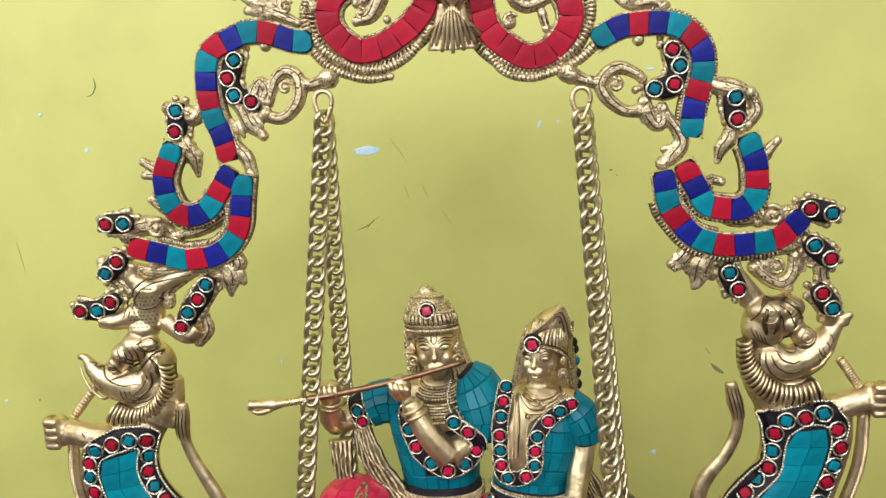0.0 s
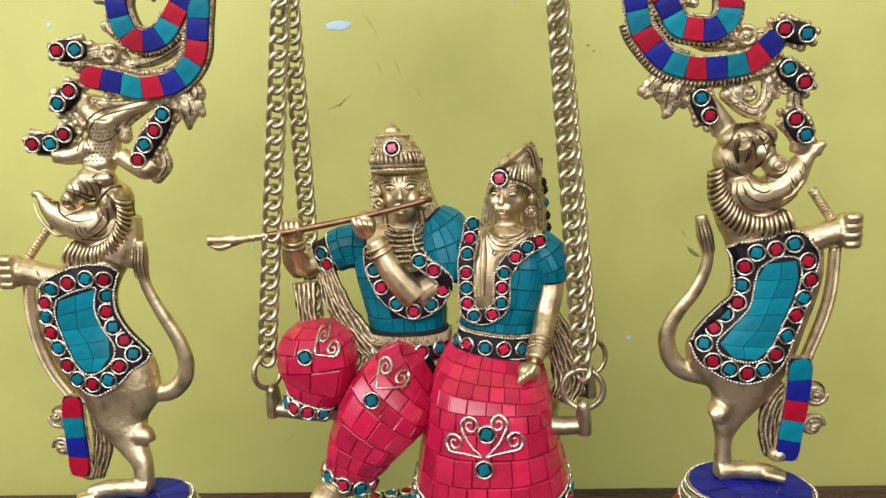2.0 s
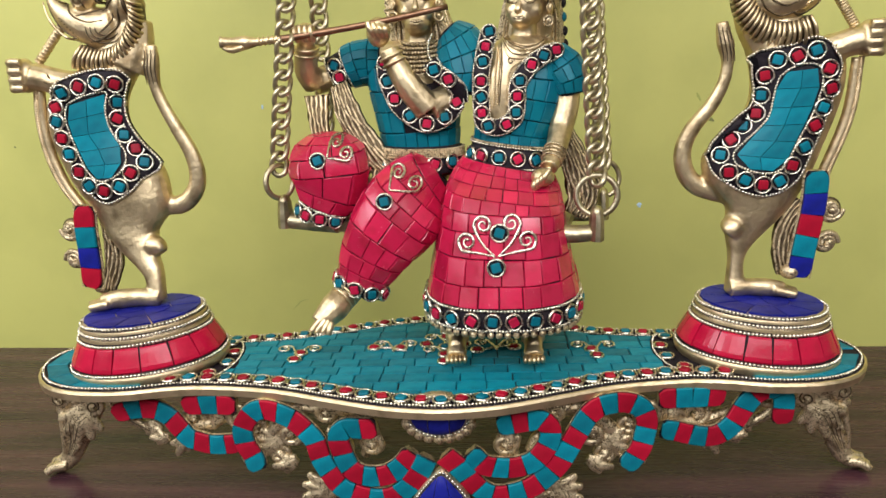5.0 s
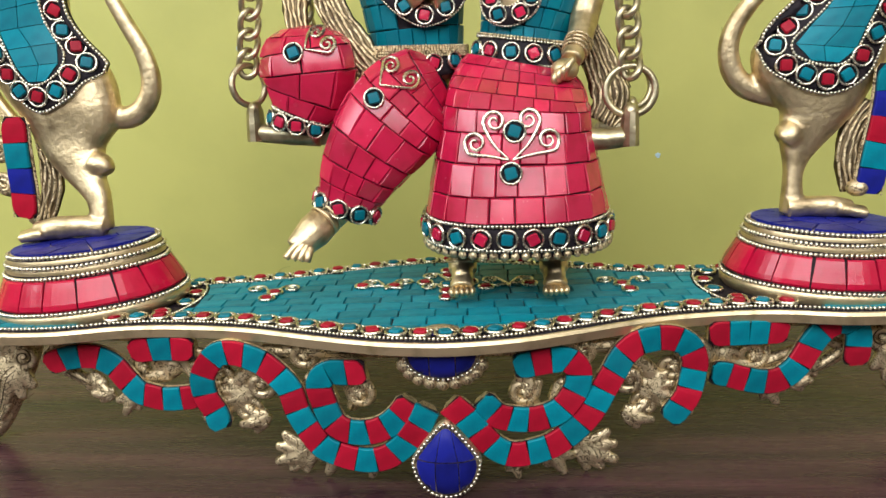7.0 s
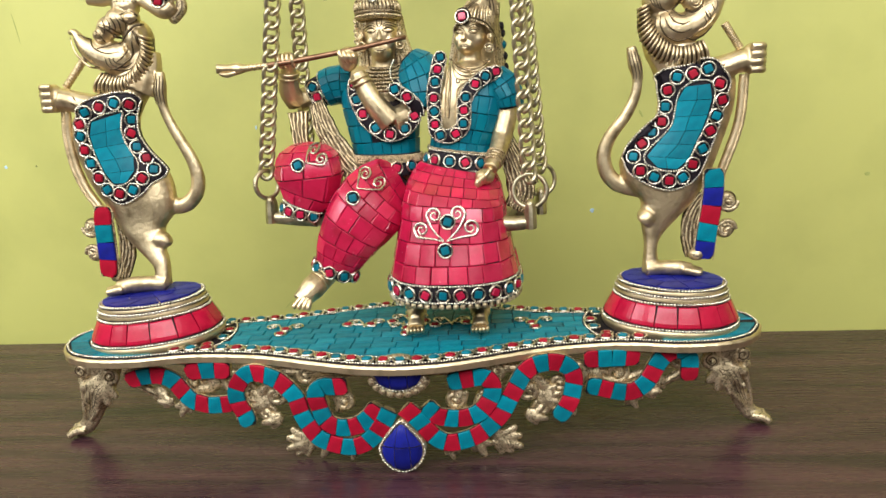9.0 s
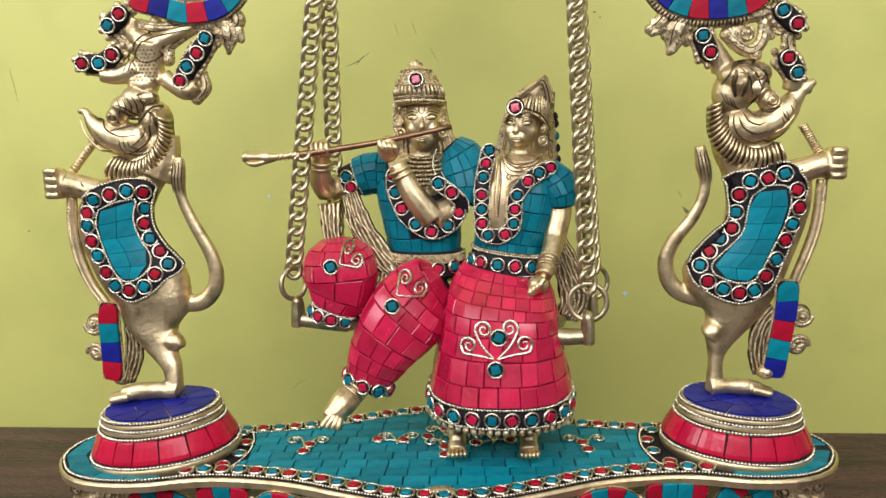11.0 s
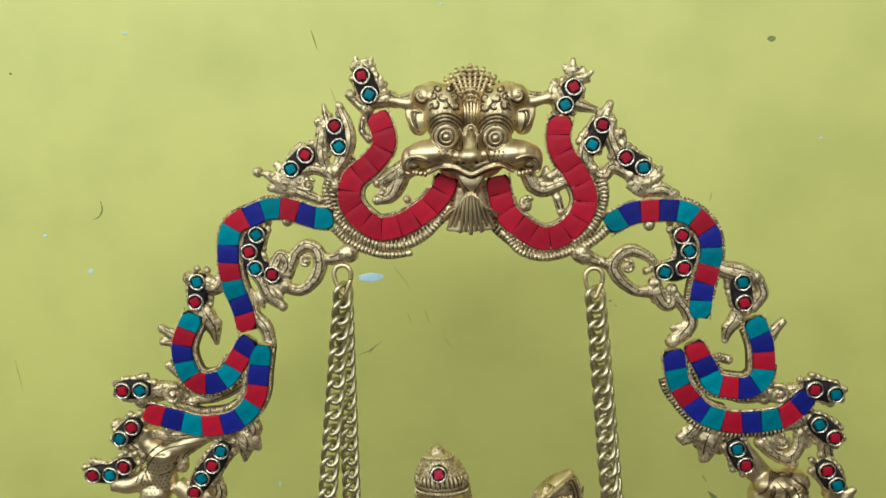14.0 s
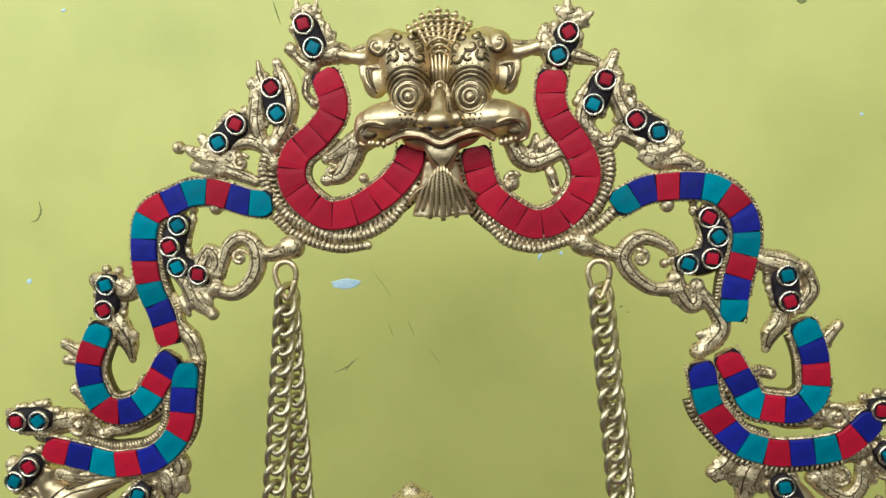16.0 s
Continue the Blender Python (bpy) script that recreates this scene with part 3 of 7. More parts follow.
# stone border along both long sides, and across each end of the tiled field
FIELD = 138.0
k = 0
for side in (-1, 1):
    line = [V(p.x, p.y, 0) for p in outline(9.2, 240) if p.y * side > 0 and abs(p.x) < FIELD + 24]
    line.sort(key=lambda p: p.x)
    stones = spline(line, 31)
    for p in stones:
        gem(platform, plan(p.x, p.y, 77.2), "rt"[k % 2], (0, 0, 1), 5.2 if side < 0 else 4.9)
        k += 1
for end in (-1, 1):
    for i in range(8):
        a = radians(20 * i - 70)
        p = V(end * (PED - 56 * math.cos(a)), 47 * math.sin(a), 0)
        if inside_slab(p.x, p.y, 13):
            gem(platform, plan(p.x, p.y, 77.2), "rt"[i % 2], (0, 0, 1), 4.6)


def field_edge(dy):
    """How far the tiled field reaches along the platform at the depth dy."""
    a = min(1.0, abs(dy) / 48)
    return PED - 49 * math.sqrt(1 - a * a * 0.75) - 13


def flat_tile(corners, z, colour, high=1.1):
    s = Shape()
    mid = sum(corners, V(0, 0, 0)) / len(corners)
    low = [mid + (c - mid) * 0.985 for c in corners]
    up = [mid + (c - mid) * 0.93 + V(0, 0, high) for c in corners]
    s.grid([[plan(c.x, c.y, z + c.z) for c in low], [plan(c.x, c.y, z + c.z) for c in up]], True, 0, False)
    m = plan(mid.x, mid.y, z)
    return part("inlay_tile", s, colour, platform, origin=tuple(m))


rnd = random.Random(5)
row_y = -62.0
row = 0
while row_y < 60:
    y0, y1 = row_y, row_y + 11.2
    x = -176.0 + (row % 2) * 7
    while x < 176:
        w = rnd.uniform(13, 18)
        cs = []
        for cx, cy in ((x, y0), (x + w, y0), (x + w, y1), (x, y1)):
            h = half_depth(cx) - 15.5
            cy2 = max(-h, min(h, cy))
            e = field_edge(cy2)
            cs.append(V(max(-e, min(e, cx)), cy2, 0))
        if abs(cs[1].x - cs[0].x) > 3 and abs(cs[2].y - cs[1].y) + abs(cs[3].y - cs[0].y) > 5:
            for c in cs:
                c += V(rnd.uniform(-0.3, 0.3), rnd.uniform(-0.3, 0.3), rnd.uniform(-0.15, 0.15))
            flat_tile(cs, 76.6, TEAL)
        x += w
    row_y += 11.2
    row += 1
for side in (-1, 1):
    rim = [p for p in outline(0, 240) if p.x * side > 166]
    for i in range(0, len(rim) - 5, 5):
        a, b = rim[i], rim[i + 5]
        ca, cb = V(side * PED, 0, 0), V(side * PED, 0, 0)
        cs = [a + (ca - a).normalized() * 4.6, b + (cb - b).normalized() * 4.6, b + (cb - b).normalized() * 17, a + (ca - a).normalized() * 17]
        flat_tile([c + V(0, 0, 0) for c in cs], 76.6, TEAL, 1.0)

inner = Shape()
for side in (-1, 1):
    line = sorted([p for p in outline(14.6, 240) if p.y * side > 0 and abs(p.x) < FIELD], key=lambda p: p.x)
    inner.beads([plan(p.x, p.y, 77.6) for p in line], 0.75, 1.7)
for end in (-1, 1):
    inner.beads([plan(end * (field_edge(d) + 1.5), d, 77.6) for d in range(-26, 27, 4)], 0.75, 1.7)
part("beading", inner, SILVER, platform)

# wire scrolls and stones laid on the tiled field


def wire_spiral(s, c, R, start, hand, ax, ay, r=0.75, turns=1.4):
    pts = []
    for i in range(16):
        u = i / 15
        a = radians(start) + hand * turns * 2 * math.pi * u
        pts.append(c + (ax * math.cos(a) + ay * math.sin(a)) * (R * (1 - 0.75 * u)))
    s.tube(pts, r, 6, up=ax.cross(ay), steps=34)
    return pts[0]


def heart(s, c, ax, ay, size, r=0.75):
    """Two wire scrolls that rise from one foot."""
    for h in (-1, 1):
        p = wire_spiral(s, c + ax * (h * size * 0.62) + ay * (size * 0.5), size * 0.36, 180 if h > 0 else 0, -h, ax, ay, r)
        s.tube([c - ay * size * 0.35, c + ax * (h * size * 0.08) + ay * size * 0.1, p], r, 6, up=ax.cross(ay))


X, Y = plan(1, 0) - plan(0, 0), plan(0, 1) - plan(0, 0)
for dx, dy in ((-92, 2), (92, 2), (0, 18), (0, -2), (-32, 8), (32, 8)):
    wires = Shape()
    heart(wires, plan(dx, dy, 78.6), X, Y, 15, 0.7)
    part("wire_scroll", wires, SILVER, platform)
for dx, a in ((-24, 1), (24, -1)):
    wires = Shape()
    wires.tube([plan(dx, 4, 78.6), plan(dx - a * 10, 9, 78.6), plan(dx - a * 22, 8, 78.6)], 0.7, 6, up=(0, 0, 1))
    part("wire_scroll", wires, SILVER, platform)
for dx, dy, c in ((-92, -7, "r"), (-90, 3, "r"), (92, -7, "r"), (90, 3, "r"), (0, -13, "r"), (0, -2, "r"), (0, 36, "r"), (0, 26, "r"), (0, 10, "t"), (-45, 10, "r"), (43, 8, "r"), (-28, 9, "r"), (20, 4, "r"), (-12, 14, "r"), (12, 14, "r")):
    gem(platform, plan(dx, dy, 77.8), c, (0, 0, 1), 4.4)

# pedestals


def ellipse(c, rx, ry, z, n=48, a0=0.0):
    return [V(c.x + rx * math.cos(a), c.y + ry * math.sin(a), z) for a in (a0 + 2 * math.pi * i / n for i in range(n))]


def pedestal(side):
    """An oval stepped foot under one lion, a little askew on the platform."""
    c = plan(side * PED + (5.0 if side < 0 else 0.0), 0)
    skew = Matrix.Translation(V(c.x, c.y, 92)) @ Matrix.Rotation(radians(-10 * side if side > 0 else 12), 4, "Z") @ Matrix.Rotation(radians(2.0 if side > 0 else -3.4), 4, "Y") @ Matrix.Translation(V(-c.x, -c.y, -92))

    def turned(shape):
        shape.v = [tuple(skew @ Vector(p)) for p in shape.v]
        return shape

    s = Shape()
    prof = [(45.5, 75), (47.0, 77), (47.6, 79.5), (47.4, 81.2), (46, 82.4), (44.6, 83.4), (39.0, 97.5), (38.0, 99), (38.6, 100), (38.6, 103), (37.2, 104), (37.4, 105.2), (37.0, 107.4), (36.0, 108.2), (35.2, 109.0), (33.5, 109.4)]
    s.grid([ellipse(c, r, r * 0.82, z) for r, z in prof], True, 0, True)
    p = part("pedestal", turned(s), RIM, stand, "oval brass pedestal with a red tile band and a blue tiled top")
    for r, z in ((46.8, 82.6), (39.6, 99.2), (38.2, 104.0), (36.6, 108.6)):
        rim = Shape()
        loop = ellipse(c, r, r * 0.82, z, 60)
        rim.beads([p_ + V(0, 0, 0.35 * math.sin(3.1 * k_ / 10 + z)) for k_, p_ in enumerate(loop)] + [loop[0]], 1.15, 2.2)
        part("beading", turned(rim), SILVER, p)
    dk = Shape()
    for r0, z0, r1, z1 in ((46.9, 81.4, 45.2, 84.4), (45.0, 83.6, 39.3, 97.6), (39.6, 97.4, 38.7, 100.4), (38.7, 102.6, 37.4, 105.2), (37.1, 107.2, 35.9, 109.3)):
        dk.grid([ellipse(c, r0, r0 * 0.82, z0), ellipse(c, r1, r1 * 0.82, z1)], True, 0, True, False)
    part("groove", turned(dk), PITCH, p)
    n = 17
    r = random.Random(40 + side)
    cuts = [2 * math.pi * (i + r.uniform(-0.12, 0.12)) / n for i in range(n)]
    cuts.append(cuts[0] + 2 * math.pi)
    for i in range(n):
        t = Shape()
        a0, a1 = cuts[i] + 0.007, cuts[i + 1] - 0.007
        b0, b1 = a0 + r.uniform(0, 0.02), a1 - r.uniform(0, 0.02)
        q = r.uniform(-0.35, 0.35)
        rows = []
        for rr, z, u in ((45.6, 84.0, 0), (46.3, 85.0, 0.05), (45.6, 87.2, 0.2), (42.0, 94.4, 0.8), (40.6, 97.0, 0.95), (39.4, 97.9, 1)):
            e0, e1 = a0 + (b0 - a0) * u, a1 + (b1 - a1) * u
            rows.append([V(c.x + (rr + q) * math.cos(a), c.y + (rr + q) * 0.82 * math.sin(a), z) for a in (e0, e0 * 0.75 + e1 * 0.25, (e0 + e1) / 2, e0 * 0.25 + e1 * 0.75, e1)] + [V(c.x + (rr - 3) * math.cos(a), c.y + (rr - 3) * 0.82 * math.sin(a), z) for a in (e1, e0)])
        t.grid(rows, True, 0, False)
        part("inlay_tile", turned(t), RED_GLOSS, p)
    for i in range(10):
        for r0, r1 in ((17, 34.8), (1, 16.6)):
            if r0 < 5 and i % 2:
                continue
            t = Shape()
            step = 1 if r0 > 5 else 2
            a0, a1 = 2 * math.pi * (i + 0.015) / 10, 2 * math.pi * (i + step - 0.015) / 10
            low = [V(c.x + q * math.cos(a), c.y + q * 0.82 * math.sin(a), 108.8) for q, a in ((r0, a0), (r1, a0), (r1, (a0 + a1) / 2), (r1, a1), (r0, a1))]
            top = [V(p_.x, p_.y, 110.4 + r.uniform(-0.2, 0.2)) for p_ in low]
            mid = sum(top, V(0, 0, 0)) / 5
            top = [mid + (q - mid) * 0.97 for q in top]
            t.grid([low, top], True, 0, False)
            part("inlay_tile", turned(t), NAVY, p)
    return p


pedestal(-1)
pedestal(1)

# legs and the pierced apron under the front edge


def leg(side, axis, y):
    """A tapering leg with volutes, a fluted shank and a paw. axis: (x, z, radius) from the platform to the toes."""
    core = Shape()
    core.tube([V(x, y, z) for x, z, r in axis], [r for x, z, r in axis], 12, 1, 0.75, steps=30)
    (ax, az, _), (kx, kz, _), (fx, fz, _) = axis[1], axis[3], axis[-1]
    for i in range(3):
        core.tube([V(fx - side * 9, y - 3 * (i - 1), fz + 2), V(fx - side * 2, y - 1 - 4.4 * (i - 1), fz + 1.6), V(fx + side * (4 - abs(i - 1)), y - 2 - 5.2 * (i - 1), fz - 1.6)], [3.6, 3.3, 2.5], 8)
    mx, mz = axis[2][:2]
    for dx, dz, R, st in ((-11, -1, 7.6, 60), (10, 3, 5.6, 120)):
        core.curl(ax + side * dx, az - 4 + dz, R, 1.5, y - 9.5, 2.3, st if side > 0 else 180 - st, -side if dx < 0 else side)
        core.ball((ax + side * dx, y - 10.5, az - 4 + dz), R * 0.28, 10, 7)
    core.leaf(ax - side * 3, az - 6, 24, -90 + side * 14, 5, y - 9, 0, 0.3 * side)
    core.tube([V(ax - side * 13, y - 6, az - 8), V(mx - side * 9.6, y - 7, mz), V(kx - side * 5, y - 6, kz), V(kx + side * 4, y - 5, kz - 11)], [2.6, 2.4, 2.0, 1.4], 8)
    core.tube([V(ax + side * 12, y - 6, az - 4), V(mx + side * 10, y - 7, mz), V(kx + side * 7, y - 6, kz), V(kx + side * 8.5, y - 5, kz - 10)], [2.4, 2.2, 1.8, 1.2], 8)
    for j in range(3):
        core.ball((mx + side * (11.5 - 1.4 * j), y - 5, mz + 5 - 8 * j), (2.6, 2.6, 3.2), 10, 7)
    s = fuse(core, 0.7, 1)
    tree = skin_of(s)
    for k in (-1.5, -0.5, 0.5, 1.5):
        chase(s, tree, [(ax + 4.4 * k, az - 12), (mx + 3.2 * k, mz), (kx + 1.9 * k, kz), (kx + side * 5 + 1.2 * k, kz - 11)], 0.36, 1, 0.0, 26)
    for k in (-1, 1):
        chase(s, tree, coil(ax + side * (10 if k > 0 else -11), az - (1 if k > 0 else 5), 4.6, 1.5, 90, -k * side), 0.5, 1, 0.1)
    for j in range(9):
        q = j / 8
        chase(s, tree, [(ax - side * 2.6 * (1 - q) + 0.8 - 5 * (1 - 0.6 * q), az - 10 - 26 * q), (ax + side * q * 2, az - 12.5 - 26 * q), (ax + 5 * (1 - 0.6 * q), az - 10 - 26 * q)], 0.24, 1, 0.0, 8)
    low = min(p[2] for p in s.v)
    s.v = [(x, yy, z - low * max(0, 1 - z / 30)) for x, yy, z in s.v]
    return part("leg", s, [CAST, PATINA], stand, "cast brass leg with scrolled leafwork")


leg(-1, [(-219, 69, 15), (-220, 58, 15.5), (-223, 42, 12.5), (-228, 26, 9), (-234, 14, 7), (-240, 7, 6.3), (-247, 4.5, 5.5)], -36)
leg(1, [(233, 69, 15.5), (234, 58, 15.5), (238, 42, 12), (245, 26, 8.4), (250, 14, 6.6), (256, 7, 6), (264, 4.5, 5.5)], -22)

AP = 11.6
band("apron_band", stand, [(-190, -58, 53), (-182, -59, 56), (-173, -60, 58), (-163, -61, 58), (-154, -62, 54), (-148, -63, 47), (-142, -64, 41), (-135, -65, 39), (-127, -66, 38), (-110, -68, 40)], -62, AP, "rtrtrtrtr", edge=1.06, label="serpentine apron band of red and turquoise tiles")
band("apron_band", stand, [(-144, -64, 62), (-127, -66, 64), (-111, -68, 64)], -62, AP, "rtr", edge=1.06)
band("apron_band", stand, [(-100, -72, 25), (-102, -71, 33), (-106, -71, 41), (-107, -71, 50), (-104, -71, 57), (-98, -72, 63), (-90, -74, 64.5), (-82, -76, 63), (-75, -77, 60), (-69, -78, 55), (-63, -79, 48), (-60, -80, 38), (-55, -81, 29), (-49, -82, 21), (-40, -83, 17), (-29, -84, 15), (-19, -85, 17), (-10, -86, 24), (-3, -87, 34), (1, -87, 42)], -78, AP, "trtrtrtrtrtrtrtrtrt", edge=1.06, round_ends=(True, False))
band("apron_band", stand, [(-27, -83, 58), (-36, -82, 57.5), (-44, -81, 57), (-49, -81, 52), (-47, -81, 42), (-43, -82, 33), (-36, -83, 29), (-27, -84, 29), (-19, -85, 32), (-12, -86, 38), (-7, -86, 45)], -80, AP, "rttrtrtrtr", edge=1.06)
band("apron_band", stand, [(133, -61, 47), (141, -59, 45), (149, -57, 42), (159, -56, 40), (167, -55, 41), (174, -55, 47), (179, -54, 55), (183, -54, 62), (189, -53, 67), (197, -52, 68), (203, -51, 62), (203, -51, 46)], -62, AP, "trtrtrtrttr", edge=1.06)
band("apron_band", stand, [(131, -61, 66), (150, -58, 65.5), (169, -55, 65)], -62, AP, "rttr", edge=1.06)
band("apron_band", stand, [(112, -67, 26), (116, -66, 30), (121, -66, 38), (123, -65, 46), (124, -65, 55), (120, -66, 63), (112, -68, 67), (104, -70, 67.5), (96, -72, 66), (90, -73, 61), (85, -75, 53), (80, -76, 44), (75, -77, 35), (67, -79, 27), (58, -81, 21), (49, -82, 18), (39, -83, 17), (31, -84, 21), (25, -85, 28), (18, -86, 37), (11, -87, 44)], -78, AP, "trtrtrtrtrtrtrtrtrtr", edge=1.06, round_ends=(True, False))
band("apron_band", stand, [(40, -81, 59), (48, -80, 60), (56, -79, 61), (64, -78, 61), (69, -77, 56), (69, -77, 49), (66, -78, 43), (60, -80, 37), (51, -81, 34), (42, -82, 34), (32, -84, 37), (25, -85, 45)], -80, AP, "trtrtrtrtrt", edge=1.06)


def boss(c, rx, rz, pointed, label):
    """A domed blue boss with a beaded edge; pointed: how far its top is drawn up."""
    s = Shape()

    def rim(q, d):
        out = []
        for i in range(28):
            a = 2 * math.pi * i / 28
            x, z = rx * math.cos(a), rz * math.sin(a)
            if z > 0:
                x *= 1 - 0.75 * pointed * (z / rz)
            out.append(V(c[0] + x * q, c[1] + d, c[2] + z * q))
        return out

    s.grid([rim(1.08, 7), rim(1.14, 3), rim(1.1, 0.5), rim(1.0, 0.2)], True, 0, True)
    s.beads(rim(1.08, -0.6) + [rim(1.08, -0.6)[0]], 1.0, 2.2, 1)
    b = part("boss", s, [CAST, SILVER], stand, label)
    cuts = ((-1.1, -0.35), (-0.35, 0.4), (0.4, 1.1))
    for i, (u0, u1) in enumerate(cuts):
        for w0, w1 in ((-1.1, 0.1), (0.1, 1.1)):
            t = Shape()
            rows = []
            for j in range(6):
                row = []
                for k_ in range(6):
                    u, w = u0 + 0.015 + (u1 - u0 - 0.03) * k_ / 5, w0 + 0.015 + (w1 - w0 - 0.03) * j / 5
                    r = math.hypot(u, w)
                    if r > 0.98:
                        u, w = u / r * 0.98, w / r * 0.98
                    h = 5.5 * math.sqrt(max(0, 1 - u * u - w * w))
                    x = rx * u * (1 - 0.75 * pointed * max(0, w))
                    row.append(V(c[0] + x, c[1] - h, c[2] + rz * w))
                rows.append(row)
            t.grid(rows, False, 0, True)
            part("inlay_tile", t, NAVY, b, origin=tuple(c))
    return b


boss((9, -92, 18.4), 14.0, 16.6, 0.8, "drop-shaped blue tiled boss with a silver beaded edge")
boss((8, -86, 67), 15.5, 11, 0.0, "half-round blue tiled boss under the platform edge")

def back_y(x):
    """The depth just behind the apron's bands at x."""
    u = abs(x - 8)
    return -76 + max(0.0, u - 30) * (0.165 if x < 8 else 0.225)


apron_core = None
for side, x0 in ((-1, 0), (1, 14)):
    def sx(v, x0=x0, side=side):
        return x0 + side * v

    s = Shape()
    lines = []
    for pts, r in (([(78, 60), (90, 48), (100, 40), (112, 46)], [4, 4.6, 4, 3]), ([(118, 62), (126, 50), (142, 46), (168, 52)], [3.5, 4.4, 3.6, 3]), ([(196, 56), (184, 46), (172, 40)], [3.4, 3.8, 2.6]),
                   ([(52, 64), (36, 62), (30, 50), (36, 36)], [4, 3.6, 3.8, 3]), ([(112, 46), (140, 66), (204, 64)], [3, 3.4, 3.4]), ([(58, 50), (48, 46), (44, 38)], [3, 3.6, 3]), ([(-6, 65), (30, 65), (78, 62)], [3.4, 3.6, 3.6])):
        path = [V(sx(x), back_y(sx(x)), z) for x, z in pts]
        s.tube(path, r, 10, steps=7 * len(path))
        lines.append((path, r))
    for x, z, sz, a, n in ((44, 14, 15, -70, 3), (56, 17, 20, -28, 4), (26, 10, 11, -80, 3), (86, 44, 17, -28, 4), (44, 62, 14, 70, 3), (126, 60, 14, -80, 3), (150, 38, 13, -70, 3), (172, 46, 12, -110, 3), (32, 40, 14, 90, 3), (78, 30, 14, -20, 3), (66, 48, 14, 30, 3), (108, 40, 13, -100, 3), (160, 36, 11, 0, 3)):
        leaf = Shape()
        leaf.leaf(sx(x), z, sz, a if side > 0 else 180 - a, n, back_y(sx(x)) - 1, 0, 0.5 * side)
        low = min(0.0, min(p[2] for p in leaf.v) - 0.6)
        s.add([(px, py, pz - low) for px, py, pz in leaf.v], leaf.f)
    pieces = islands(fuse(s, 0.75, 2))
    hulls = [np.array(p.v) for p in pieces]
    for path, r in lines:
        mid = np.array(path[len(path) // 2])
        pieces[min(range(len(pieces)), key=lambda k: ((hulls[k] - mid) ** 2).sum(1).min())].tube([p + V(0, -3.2, 0) for p in path], 0.5, 5, mat=1, steps=20)
    core = part("scrollwork", pieces[0], [CAST, PATINA], stand, "pierced cast brass leaf scrolls under the platform")
    for piece in pieces[1:]:
        part("scrollwork", piece, [CAST, PATINA], stand, "pierced cast brass leaf scrolls under the platform")
    apron_core = apron_core or core
    for x, z, R, st, h in ((80, 46, 9, 40, 1), (88, 32, 6, 200, -1), (58, 62, 7, 100, 1), (30, 45, 7, 60, -1), (112, 56, 8, 220, 1), (140, 52, 8, 30, -1), (100, 50, 7, 80, -1), (104, 28, 7, 330, 1), (186, 58, 8, 90, 1)):
        s = Shape()
        s.curl(sx(x), z, R, 1.4, back_y(sx(x)) - 1, 2.4, st if side > 0 else 180 - st, h * side)
        s.ball((sx(x), back_y(sx(x)) - 2.4, z), R * 0.28, 8, 6)
        part("curl", s, CAST, core)
for i in range(9):
    a = radians(200 + 17.5 * i)
    s = Shape()
    s.ball((8 + 18.5 * math.cos(a), -84, 66 + 13.5 * math.sin(a)), (3.6, 2.8, 3.6), 8, 6)
    part("petal", s, CAST, apron_core)

# ---- lion posts ----


def skin_tile(tree, corners, mat, parent, high=1.6):
    s = Shape()
    mid = sum((V(*c) for c in corners), V(0, 0)) / 4
    cs = [mid + (V(*c) - mid) * 0.965 for c in corners]
    n = 3
    rows = []
    for j in range(n + 1):
        row = []
        for i in range(n + 1):
            p = cs[0].lerp(cs[1], i / n).lerp(cs[3].lerp(cs[2], i / n), j / n)
            row.append(on_body(tree, p.x, p.y, high)[0])
        rows.append(row)
    s.grid(rows, False, 0, True)
    loop = rows[0] + [r[-1] for r in rows[1:]] + list(reversed(rows[-1][:-1])) + [r[0] for r in reversed(rows[1:-1])]
    s.grid([[p + V(0, high * 1.4, 0) for p in loop], loop], True, 0, False, False)
    return part("inlay_tile", s, mat, parent, origin=tuple(on_body(tree, mid.x, mid.y)[0]))


